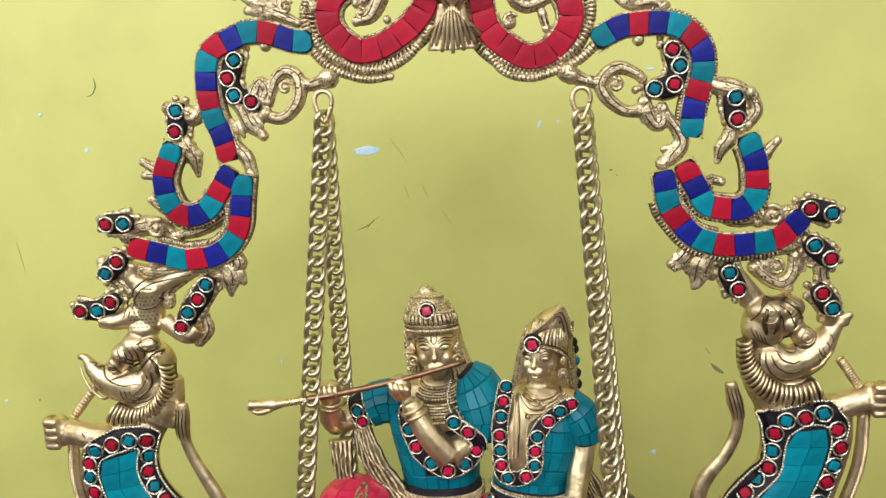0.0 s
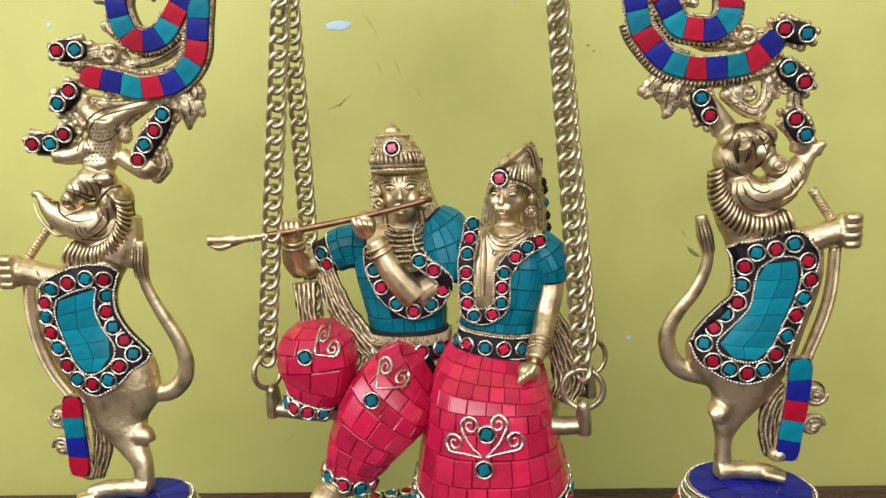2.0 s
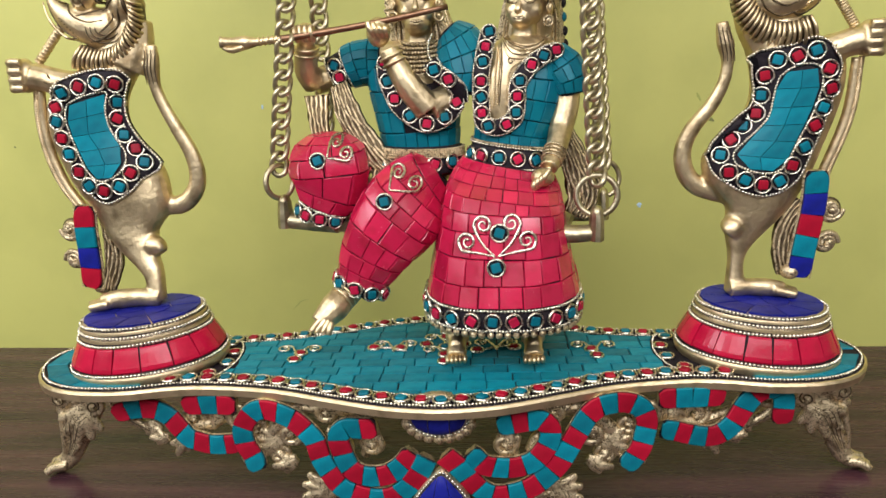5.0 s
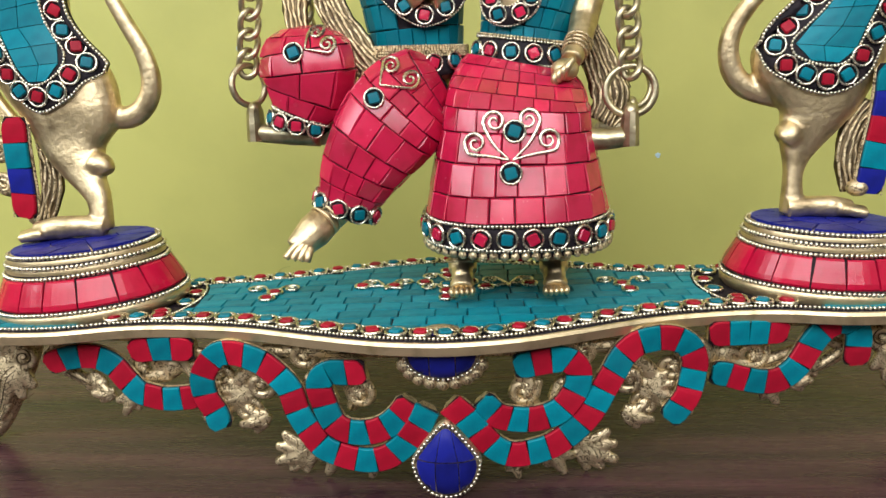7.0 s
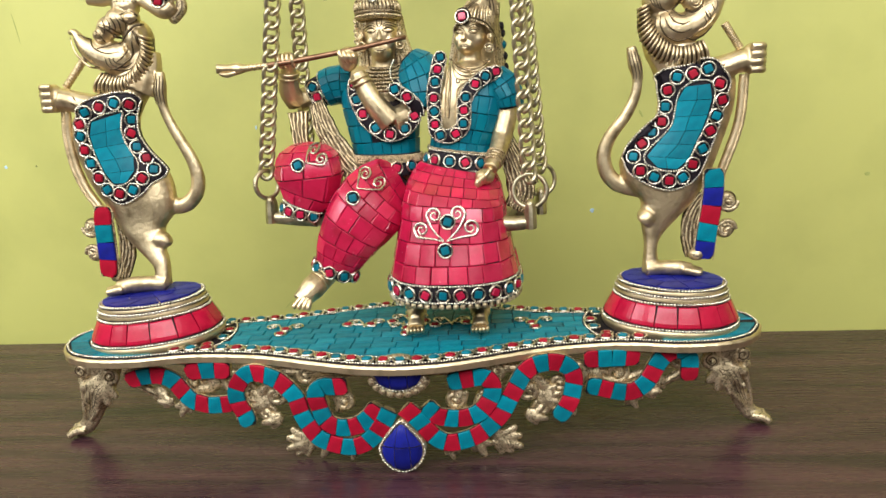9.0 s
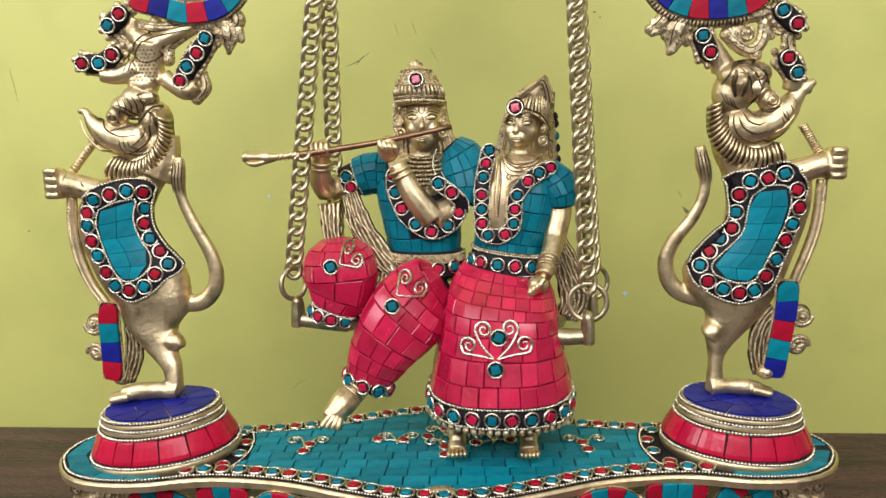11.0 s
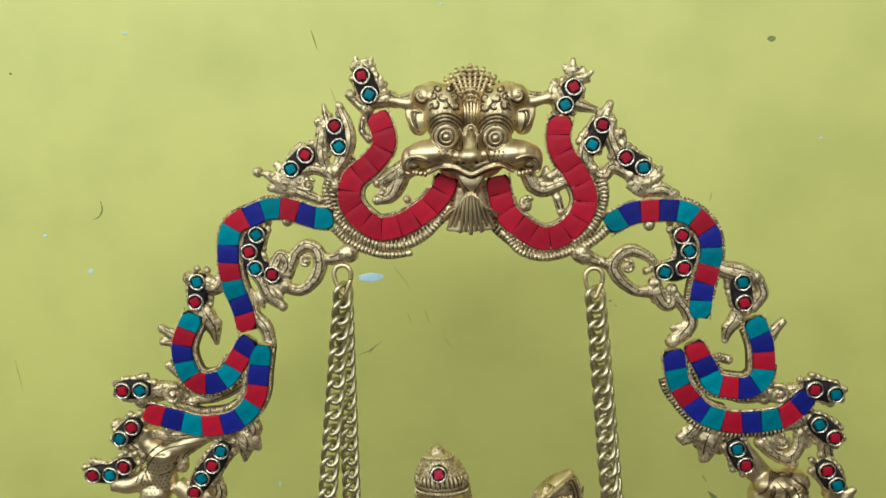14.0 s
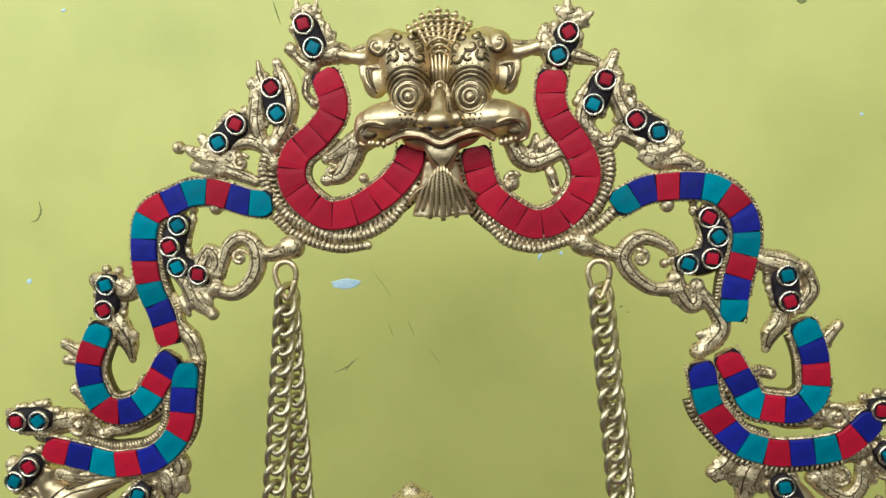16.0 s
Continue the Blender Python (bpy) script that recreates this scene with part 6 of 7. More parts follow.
for ex, ez, h in EYES:
    for R, m, r in ((7.2, 2, 0.25), (5.6, 0, 0.8), (4.4, 2, 0.4), (3.1, 0, 0.7), (2.1, 2, 0.35)):
        loop = [(ex + R * math.cos(radians(15 * k)), ez + R * math.sin(radians(15 * k))) for k in range(25)]
        chase(mask, mask_t, loop, r, m, 0.3, 40)
    p, _ = on_body(mask_t, ex, ez, 0.2)
    mask.ball(p, (1.5, 1.2, 1.5), 10, 6)
    # arched lids with hatching between the ribs
    for j, R in enumerate((8.8, 10.8, 12.8)):
        a0, a1 = 12 + 12 * j, 168 - 12 * j
        arc = [(ex + h * 0.4 + 0.96 * R * math.cos(radians(a0 + (a1 - a0) * k / 10)), ez + R * math.sin(radians(a0 + (a1 - a0) * k / 10))) for k in range(11)]
        cut(arc, 0.42)
        ridge([(x, z + 0.9) for x, z in arc], 0.5)
        for k in range(10):
            a = radians(a0 + (a1 - a0) * (k + 0.5) / 10)
            cut([(ex + h * 0.4 + 0.96 * (R + q) * math.cos(a), ez + (R + q) * math.sin(a)) for q in (1.3, 2.1)], 0.34, 4)
    # scrolled locks over the dome, each a thick engraved comma
    for dx, dz, R, st, hand in ((13.6, 24.0, 5.2, 200, 1), (-5.6, 17.4, 3.0, 20, -1), (0.4, 17.2, 3.0, 60, 1), (6.0, 17.8, 2.8, 120, 1), (-4.6, 22.6, 2.8, 260, -1), (1.4, 22.4, 3.0, 200, 1), (6.6, 22.6, 2.4, 60, 1), (-2.0, 27.2, 2.4, 150, 1), (3.4, 27.4, 2.4, 30, -1)):
        turn_ = st if h > 0 else 180 - st
        cut(coil(ex + h * dx, ez + dz, R, 0.8, turn_, hand * h, 12), 0.9, 26)
        ridge(coil(ex + h * dx, ez + dz, R - 1.3, 0.8, turn_, hand * h, 10), 0.85, 20)
    for k in range(6):
        z = ez + 15.0 + 2.5 * k
        w = 8.6 - 0.12 * k * k
        for q in (-1, 1):
            cut([(ex + h * 0.6 + q * w, z), (ex + h * 0.6 + q * (w - 1.4), z + 1.4), (ex + h * 0.6 + q * (w - 2.4), z + 1.0)], 0.5)
    # ear
    for q, m, r in ((1.0, 0, 0.8), (0.66, 2, 0.8), (0.3, 2, 0.7)):
        chase(mask, mask_t, [(ex + h * (16.6 - 3.6 * q), ez + 15), (ex + h * (16.6 + 4.0 * q), ez + 16 * (0.8 + 0.2 * q)), (ex + h * (16.6 + 3.6 * q), ez + 9), (ex + h * (16.6 - 1.5 * q), ez + 4)], r, m, 0.2)
    # muzzle: curled corner, pores, mouth line
    c = (ex + h * 19.5, ez - 15.5)
    p, n = on_body(mask_t, *c, -0.8)
    mask.ball(p, (4.0, 1.4, 2.2), 12, 8, 2)
    ridge([(ex + h * 11, ez - 12), (ex + h * 17, ez - 10.2), (ex + h * 23.5, ez - 12), (ex + h * 25, ez - 18), (ex + h * 21, ez - 20.5)], 1.2)
    cut([(ex + h * 9, ez - 14), (ex + h * 15, ez - 12.4), (ex + h * 20, ez - 12), (ex + h * 22.6, ez - 14.5)], 0.6)
    for k in range(9):
        p, _ = on_body(mask_t, ex + h * (-1.5 + 2.3 * (k % 3) + 0.6 * (k // 3)), ez - 11.8 + 2.0 * (k // 3), -0.1)
        mask.ball(p, 0.62, 6, 4, 2)
    for k in range(4):
        p, _ = on_body(mask_t, ex + h * (13 + 2.2 * k), ez - 20.4 + 0.4 * k, 0)
        mask.ball(p, (1.3, 1.6, 1.7), 8, 6)
cut([(x, z + 2.0) for x, z in LIPS], 0.62, 40)
cut([(x, z - 2.2) for x, z in LIPS[1:-1]], 0.7, 36)
cut([(8.6, 503), (12, 497.5), (16.2, 493), (20.4, 497.5), (23.8, 502.4)], 0.55, 24)
ridge([(x, z - 0.6) for x, z in LIPS], 0.8, 40)
for h in (-1, 1):
    cut([(16 + h * 4.2, 523), (16 + h * 4.6, 517.6), (16 + h * 8.4, 516.8), (16 + h * 10.4, 513)], 0.5)
    p, _ = on_body(mask_t, 15.8 + h * 3.6, 510.4, 0)
    mask.ball(p, (1.5, 1.0, 1.0), 8, 6, 1)
mask.ball((16.8, -5.6, 529.4), 1.7, 12, 8)
mask.ring((16.8, -5.0, 529.4), 2.3, 0.6, n=16, k=6)
# crest: a peaked fan of notched rays over a plate, and the column between the domes
mask.tube([V(17.4, 8, 538), V(17.6, 9, 550), V(17.6, 10, 556), V(17.4, 11, 563)], [12, 19, 16, 4], 18, 1, 0.25, 2)
for i in range(-7, 8):
    a = radians(90 - 8.0 * i)
    d, side_ = V(math.cos(a), 0, math.sin(a)), V(math.sin(a), 0, -math.cos(a))
    far = 31.0 - 0.45 * abs(i) - 0.06 * i * i - (0.8 if i % 2 else 0)
    o = V(17.2, 3.4 + 0.35 * abs(i), 536)
    R = 9.0 + 0.5 * abs(i)
    mask.tube([o + d * R, o + d * (R + far) / 2 + V(0, 0.6, 0), o + d * far + V(0, 4.6, 0)], [0.4, 0.8, 1.1], 7, steps=8)
    while R < far - 1:
        w = R * radians(8.0) * 0.42
        c = o + d * R + V(0, -1.7 + 4.6 * (R / far) ** 2, 0)
        mask.tube([c - side_ * w + V(0, 0.7, 0), c + d * 0.7, c + side_ * w + V(0, 0.7, 0)], [0.7, 1.0, 0.7], 6)
        R += 2.5
for k in range(-2, 3):
    mask.tube([V(17.0 + 1.5 * k, -1.8 + 0.5 * k * k, 532), V(17.2 + 1.7 * k, -3.0 + 0.5 * k * k, 538), V(17.3 + 2.0 * k, -1.0 + 0.5 * k * k, 545)], [0.75, 0.95, 0.7], 6)
for j in range(3):
    mask.tube([V(12 - j, 2, 542 + 3 * j), V(17.3, -2.6 + 0.6 * j, 545.6 + 3 * j), V(22.6 + j, 2, 542 + 3 * j)], 0.7, 6, steps=14)
# ribbed fan under the chin
for k in range(-5, 6):
    x0, x1 = 15.6 + 1.3 * k, 15.2 + 3.1 * k
    z1 = 468.6 + 0.3 * k * k + 2.2 * (k % 2)
    mask.tube([V(x0, -6.0 + 0.10 * k * k, 494 - 0.35 * k * k), V((x0 + x1) / 2, -4.4 + 0.12 * k * k, 483), V(x1, -1.0 + 0.14 * k * k, z1)], [0.7, 1.1, 1.2], 7, steps=10)
    mask.beads([V(x0 + 0.55, -6.0 + 0.1 * k * k, 491 - 0.35 * k * k), V((x0 + x1) / 2 + 0.85, -4.6 + 0.12 * k * k, 482), V(x1 + 1.1, -1.4 + 0.14 * k * k, z1 + 2)], 0.5, 1.5, 2)
part("lion_mask", mask, [BRASS, PITCH, PATINA], stand, "cast brass lion mask with bulging ringed eyes")

# ---- the two seated statues ----
SKIN = [BRASS, PITCH, RED_SET, TEAL_SET, SILVER, BRONZE, CAST, PATINA]


def loft(sections):
    """A surface round rings (x, y, z, half width, half depth, squareness), as a function of the way along and the angle; -90 degrees faces the viewer."""
    n = len(sections)

    def ring(u):
        s = u * (n - 1)
        i = min(int(s), n - 2)
        w = s - i
        a, b, c, d = (sections[max(0, min(n - 1, k))] for k in (i - 1, i, i + 1, i + 2))
        return [0.5 * (2 * q + (r - p) * w + (2 * p - 5 * q + 4 * r - t) * w * w + (3 * q - p - 3 * r + t) * w ** 3) for p, q, r, t in zip(a, b, c, d)]

    def place(u, deg, out=0.0):
        x, y, z, rx, ry, e = ring(u)
        p, q = ring(max(0, u - 0.02)), ring(min(1, u + 0.02))
        t = V(q[0] - p[0], 0, q[2] - p[2]).normalized()
        side = t.cross(V(0, -1, 0)).normalized()
        a = radians(deg)
        c, s = math.cos(a), math.sin(a)
        k = (abs(c) ** e + abs(s) ** e) ** (-1 / e)
        d = side * (rx * k * c) + V(0, ry * k * s, 0)
        return V(x, y, z) + d + d.normalized() * out

    return place


def lofted(s, place, n=24, rows=16, mat=0, out=0.0):
    s.grid([[place(i / rows, 360 * k / n, out) for k in range(n)] for i in range(rows + 1)], True, mat)


def tiled(s, place, rows, cols, a0, a1, u0, u1, mat, high=1.3, seed=1, keep=None):
    """Rows of flat hand-cut tiles over a lofted surface, each a little out of line and tilted, with open joints down to the pitch."""
    r = random.Random(seed)
    lines = [u0 + (u1 - u0) * (i + (r.uniform(-0.1, 0.1) if 0 < i < rows else 0)) / rows for i in range(rows + 1)]
    for i in range(rows):
        shift = r.uniform(-0.42, 0.42)
        cuts = [a0] + [a0 + (a1 - a0) * (j + shift + r.uniform(-0.14, 0.14)) / cols for j in range(1, cols)] + [a1]
        b0, b1 = lines[i], lines[i + 1]
        for d0, d1 in zip(cuts, cuts[1:]):
            if keep and not keep((b0 + b1) / 2, (d0 + d1) / 2):
                continue
            gaps = [r.uniform(0.008, 0.036) for _ in range(8)]
            corners = []
            for k, (y, x) in enumerate(((0, 0), (0, 1), (1, 1), (1, 0))):
                corners.append((b0 + (b1 - b0) * (y + (gaps[k] if y == 0 else -gaps[k])), d0 + (d1 - d0) * (x + (gaps[4 + k] if x == 0 else -gaps[4 + k]))))
            lift_ = high * r.uniform(0.85, 1.2)
            tip = [r.uniform(-0.45, 0.45) for _ in range(4)]
            low = [place(u, a, -0.3) for u, a in corners]
            edge = [place(u, a, lift_ + q - 0.35) for (u, a), q in zip(corners, tip)]
            mid = sum(edge, V(0, 0, 0)) / 4
            real = place((b0 + b1) / 2, (d0 + d1) / 2, lift_)
            out = (real - place((b0 + b1) / 2, (d0 + d1) / 2, 0)).normalized()
            top = [mid + (p - mid) * 0.93 + out * 0.4 for p in edge]
            centre = (mid + out * 0.4).lerp(real, 0.45)
            half = [(p + q) / 2 + out * (0.25 * (real - mid).dot(out)) for p, q in zip(top, top[1:] + top[:1])]
            v = low + edge + top + half
            f = []
            for k in range(4):
                n = (k + 1) % 4
                f += [(k, n, 4 + n, 4 + k), (4 + k, 4 + n, 8 + n, 12 + k), (4 + k, 12 + k, 8 + k)]
            s.add(v, f, mat, False)
            s.add(top + half + [centre], [(k, 4 + k, 8, 4 + (k + 3) % 4) for k in range(4)], mat, True)


def stone(s, p, normal, r, mat):
    """A set stone that belongs to the statue's own mesh."""
    turn = facing(normal, random.uniform(-0.5, 0.5))
    src = gem_shape(r)
    s.add([Vector(p) + turn @ Vector(q) for q in src.v], src.f, mat, False)
    src = bezel_shape(r)
    k = len(s.m)
    s.add([Vector(p) + turn @ Vector(q) for q in src.v], src.f, 4, True)
    s.m[k:] = [1 if m else 4 for m in src.m]


def collar(s, pts, normals, r, colours, bed=6.0):
    """A dark strip with a row of stones and a beaded line on each side."""
    path = spline(pts, 4 * len(pts))
    s.tube([Vector(p) + Vector(normals) * 0.4 for p in path], bed, 8, 1, 0.32, 1, up=(0, -1, 0), steps=len(path))
    for k in (-1, 1):
        line = []
        for i, p in enumerate(path):
            t = (path[min(i + 1, len(path) - 1)] - path[max(i - 1, 0)]).normalized()
            line.append(p + t.cross(V(0, -1, 0)).normalized() * (k * bed * 0.92) + V(0, -1.2, 0))
        s.beads(line, 0.7, 1.5, 4)
    for i, c in enumerate(colours):
        stone(s, path[round(i * (len(path) - 1) / max(1, len(colours) - 1))] + Vector(normals) * (bed * 0.30), normals, r, 2 if c == "r" else 3)


def tree_of(place, n=40, rows=30, out=0.0):
    """A search tree over a lofted surface."""
    tmp = Shape()
    lofted(tmp, place, n, rows, 0, out)
    return skin_of(tmp)


def scroll_wire(s, tree, foot, eye, R, hand, bulge=0.0, r=0.95):
    """A bright wire that runs from a foot to a scroll round an eye, both (x, z), on a tiled surface."""
    d = V(eye[0] - foot[0], eye[1] - foot[1])
    side = V(-d.y, d.x).normalized() * hand
    tip = V(*eye) + side * R
    mid = (V(*foot) + tip) / 2 + side * bulge
    a0 = math.degrees(math.atan2(side.y, side.x))
    chase(s, tree, [foot, tuple(mid)] + coil(eye[0], eye[1], R, 1.55, a0, -hand, 22), r, 4, 0.5, 60)


def face(s, tree, eyes, brow, nose, mouth, size=1.0):
    """Chased features on a cast face. eyes: two (x, z); nose: root and tip; mouth: middle."""
    for k, (x, z) in enumerate(eyes):
        h = -1 if k == 0 else 1
        w = 4.2 * size
        p, n = on_body(tree, x, z, -0.6)
        s.ball(p, (w * 0.8, 1.3, 1.5 * size), 12, 8)
        for dz, m, r in ((1.5, 2, 0.42), (2.3, 0, 0.5), (-1.4, 2, 0.34)):
            chase(s, tree, [(x - w, z + 0.1), (x - w * 0.3, z + dz * size), (x + w * 0.4, z + dz * size), (x + w, z + 0.3)], r, 7 if m else 0, 0.45)
        q = brow * size
        for dz, m, r in ((0, 0, 0.75), (0.9, 7, 0.4), (-0.8, 7, 0.35)):
            chase(s, tree, [(x - h * w * 0.9, z + q - 0.4 + dz), (x, z + q + 1.0 + dz), (x + h * w * 1.2, z + q - 0.8 + dz)], r, m, 0.3)
    (rx, rz), (tx, tz) = nose
    p, _ = on_body(tree, rx, rz, 0)
    q, _ = on_body(tree, tx, tz, 0)
    s.tube([p + V(0, 0.6, 0), p.lerp(q, 0.6) + V(0, -1.4, 0), q + V(0, -2.2, 0), q + V(0, 0.6, -1.2)], [1.1 * size, 1.6 * size, 2.3 * size, 1.4 * size], 10)
    for h in (-1, 1):
        s.ball(q + V(h * 1.9 * size, -0.5, -0.4), (1.2 * size, 1.3, 1.0 * size), 8, 6)
        s.ball(q + V(h * 1.5 * size, -1.4, -1.4), 0.45 * size, 6, 4, 7)
    mx, mz = mouth
    w = 4.0 * size
    chase(s, tree, [(mx - w, mz + 0.5), (mx, mz - 0.3), (mx + w, mz + 0.5)], 0.42, 7, 0.5)
    chase(s, tree, [(mx - w * 0.8, mz + 1.2), (mx - 0.8, mz + 1.4), (mx, mz + 1.0), (mx + 0.8, mz + 1.4), (mx + w * 0.8, mz + 1.2)], 0.75, 0, 0.3)
    chase(s, tree, [(mx - w * 0.6, mz - 0.9), (mx, mz - 1.5), (mx + w * 0.6, mz - 0.9)], 0.95, 0, 0.3)


# the flute player
fp = Shape()
b = Shape()
b.ball((-7.5, 37, 286), (13.4, 15, 16), 16, 12)
b.ball((-6.8, 29.5, 274.5), (8.4, 9, 7.2), 12, 8)
for h in (-1, 1):
    b.ball((-7 + h * 6.4, 27.5, 281.5), (4.6, 4.6, 5), 12, 8)
b.ball((-9, 47, 286), (16, 11, 18), 14, 10)
b.tube([V(-7, 38, 276), V(-7, 37, 262), V(-8, 36, 248)], [9.4, 9.6, 14], 12)
b.tube([V(-38, 36, 254), V(-8, 37, 250), V(22, 36, 252)], [11, 16, 12], 12)
b.tube([V(-8, 36, 250), V(-9, 34, 228), V(-7, 32, 206), V(-6, 30, 188)], [26, 25, 22, 24], 14, 1, 0.62)
b.ball((-8, 23, 240), (19, 9, 15), 12, 8)
b.ball((-6, 22, 188), (27, 22, 12), 14, 8)
b.tube([V(-42, 34, 252), V(-58, 30, 246), V(-72, 22, 241)], [10, 9, 8], 10)
b.tube([V(-72, 22, 241), V(-75, 14, 250), V(-72, 6, 266)], [8.5, 7.5, 5.5], 10)
b.ball((-71, 3, 270), (7, 6.5, 7), 10, 8)
b.tube([V(24, 34, 248), V(14, 18, 232), V(0, 7, 224)], [10, 9.5, 9], 10)
b.tube([V(0, 7, 224), V(-12, 5, 240), V(-23, 7, 260)], [9.5, 8, 6], 10)
b.ball((-28, 6, 270), (7.5, 7, 9), 10, 8)
b.tube([V(-40, -28, 128), V(-49, -34, 120), V(-56, -44, 113.5), V(-63, -49.5, 107)], [8, 7.6, 8, 5.6], 12, 1.1, 0.85)
b.tube([V(-40, -4, 165), V(-20, 4, 178), V(0, 12, 182)], [12, 12, 14], 10)
body = fuse(b, 0.9, 3)
fp.add(body.v, body.f, 0)
head_tree = skin_of(body)
crown = [(15.6, 297), (17.2, 298), (17.4, 300.2), (16.4, 301.4), (16.8, 302.6), (16.6, 305), (16.0, 309), (14.6, 312.5), (12.6, 315.5), (10.8, 318), (9.6, 319.6), (10.2, 320.4), (9.0, 321.4), (6.6, 322.4), (5.2, 323.6), (5.4, 324.6), (4.0, 326), (2.2, 327.4), (0.5, 328.2)]


def on_crown(z, r, a):
    return V(-8.8 - (z - 295) * 0.10 + r * math.cos(a), 38 + r * 0.95 * math.sin(a), z - 0.09 * r * math.sin(a))


fp.grid([[on_crown(z, r, 2 * math.pi * k / 32) for k in range(32)] for r, z in crown], True, 6)
for z, r, rb in ((299.2, 17.5, 0.95), (302.2, 16.8, 0.7), (310.6, 15.6, 0.6), (320.6, 10.2, 0.7)):
    fp.beads([on_crown(z, r, 2 * math.pi * k / 44) for k in range(45)], rb, rb * 1.9, 6)
fp.tube([on_crown(300.8, 17.2, 2 * math.pi * k / 44) for k in range(45)], 0.5, 5, mat=7, steps=90)
for k in range(34):
    a = 2 * math.pi * k / 34
    fp.tube([on_crown(303, 16.9, a), on_crown(305.4, 17.0, a), on_crown(309.4, 16.0, a)], [0.8, 1.15, 0.6], 6, mat=6, up=(0, 0, 1), steps=5)
    fp.tube([on_crown(303, 16.6, a + 0.092), on_crown(309.6, 15.9, a + 0.092)], 0.5, 5, mat=7, up=(0, 0, 1))
for j, (z, r) in enumerate(((312.2, 14.8), (315.2, 13.0), (318.2, 10.8))):
    for k in range(18 - 4 * j):
        a = 2 * math.pi * (k + 0.5 * (j % 2)) / (18 - 4 * j)
        fp.ring(on_crown(z, r, a), 1.5, 0.45, on_crown(z, r + 1, a) - on_crown(z, r, a), 9, 4, 6)
fp.ball((-10.5, 25.4, 313.6), (5.8, 4, 5.8), 12, 6, 1)
stone(fp, (-10.5, 22.4, 314.0), (0, -1, 0.25), 5.2, 2)
face(fp, head_tree, ((-13.6, 289.6), (-1.0, 289.6)), 3.6, ((-7.2, 290), (-6.9, 282.6)), (-6.8, 275.6))
for dx in (-1.8, 1.8):
    chase(fp, head_tree, [(-7.2 + dx, 297), (-7.2 + dx * 0.9, 293.6), (-7.2, 291.8)], 0.5, 7, 0.3)
chase(fp, head_tree, [(-7.2, 297), (-7.2, 294)], 0.6, 0, 0.3)
for h, x in ((-1, -22.4), (1, 6.8)):
    fp.ball((x, 34, 286), (2.4, 3.4, 5.2), 10, 7)
    fp.ring((x, 31, 286.5), 2.2, 0.7, (h * 0.6, -1, 0), 12, 6)
    fp.ring((x - 0.4 * h, 31.5, 279), 3.0, 1.0, (h * 0.5, -1, 0), 14, 6)
    fp.ball((x - 0.4 * h, 31, 279), 1.5, 8, 6)
for i in range(8):
    fp.curl(-25.6 + 0.6 * (i % 2), 297 - 3.4 * i, 2.2, 1.1, 33.5, 0.7, 40 * i, 1, 6)
hair = loft([(-4, 44, 256, 21, 9, 2.2), (-6, 46, 266, 20.5, 11, 2.2), (-8, 47, 276, 19, 12.5, 2.2), (-9.5, 47, 288, 17.6, 13, 2.2), (-9.5, 46, 299, 16.4, 12.5, 2.2)])
lofted(fp, hair, 28, 14, 7)
for k in range(30):
    a = -205 + 230 * k / 29
    fp.tube([hair(i / 6, a + 3 * math.sin(i + k), 0.5) for i in range(7)], [1.3, 1.2, 1.0], 6, mat=6, steps=12)
for i in range(7):
    R = 10.8 + 1.75 * i
    ring_ = [V(-7 + R * math.cos(a), 35 - 1.9 * i + R * 0.9 * math.sin(a), 264 - 2.5 * i + 2.0 * math.sin(a)) for a in (radians(188 + 8.0 * k) for k in range(22))]
    fp.tube(ring_, 1.5, 6, mat=7, steps=34)
    fp.beads([p + V(0, -1.2, 0.2) for p in ring_], 1.05, 1.9, 6)
coat = loft([(-6, 27, 190, 24, 18, 2.2), (-7, 28, 199, 23.4, 18, 2.2), (-8, 29, 215, 25, 20, 2.2), (-9, 30, 232, 28, 21, 2.2), (-9, 33, 250, 32, 18, 2.3)])
lofted(fp, coat, 28, 12, 1)
tiled(fp, coat, 5, 12, -185, 5, 0.06, 0.97, 3, 1.4, 11, lambda u, a: u < 0.5 or abs(a + 88) > (25 if u < 0.72 else 34))
chest = Shape()
chest.ball((-7, 18, 240), (15, 7.5, 16), 14, 10)
fp.add(chest.v, chest.f, 0)
collar(fp, [(-26, 15, 252), (-25, 12, 243), (-21.5, 9.5, 234), (-17.5, 7.8, 226.5), (-9.5, 6.4, 219.5), (-0.5, 6, 215.5), (10.5, 7, 219.5), (17.5, 8.5, 228)], (0, -1, 0.1), 4.9, "rtrtrtr", 5.6)
cap = loft([(20, 17, 234, 11, 11, 2.2), (23, 20, 243, 14.5, 14.5, 2.2), (21, 25, 254, 16.5, 17, 2.2), (16, 31, 265, 13, 14, 2.2), (11, 35, 271, 6, 7, 2.2)])
lofted(fp, cap, 22, 12, 1)
tiled(fp, cap, 4, 10, -200, 20, 0.08, 0.95, 3, 1.4, 12)
collar(fp, [(2.5, 7.6, 252), (6, 5.0, 246.6), (13, 3.6, 241.6), (19, 5.5, 235), (19.5, 8, 228)], (-0.1, -1, -0.05), 0.1, "", 5.0)
fp.beads([V(2.5, 22, 268), V(0.5, 15, 262), V(1.5, 9.5, 255), V(5, 5.4, 251), V(12, 2.8, 247), V(19, 3.2, 241), V(23, 6.5, 235)], 0.85, 1.6, 4)
for p, m in (((4.6, 3.6, 247.6), 3), ((13.2, 2.0, 241.8), 2)):
    stone(fp, p, (-0.1, -1, 0), 4.9, m)
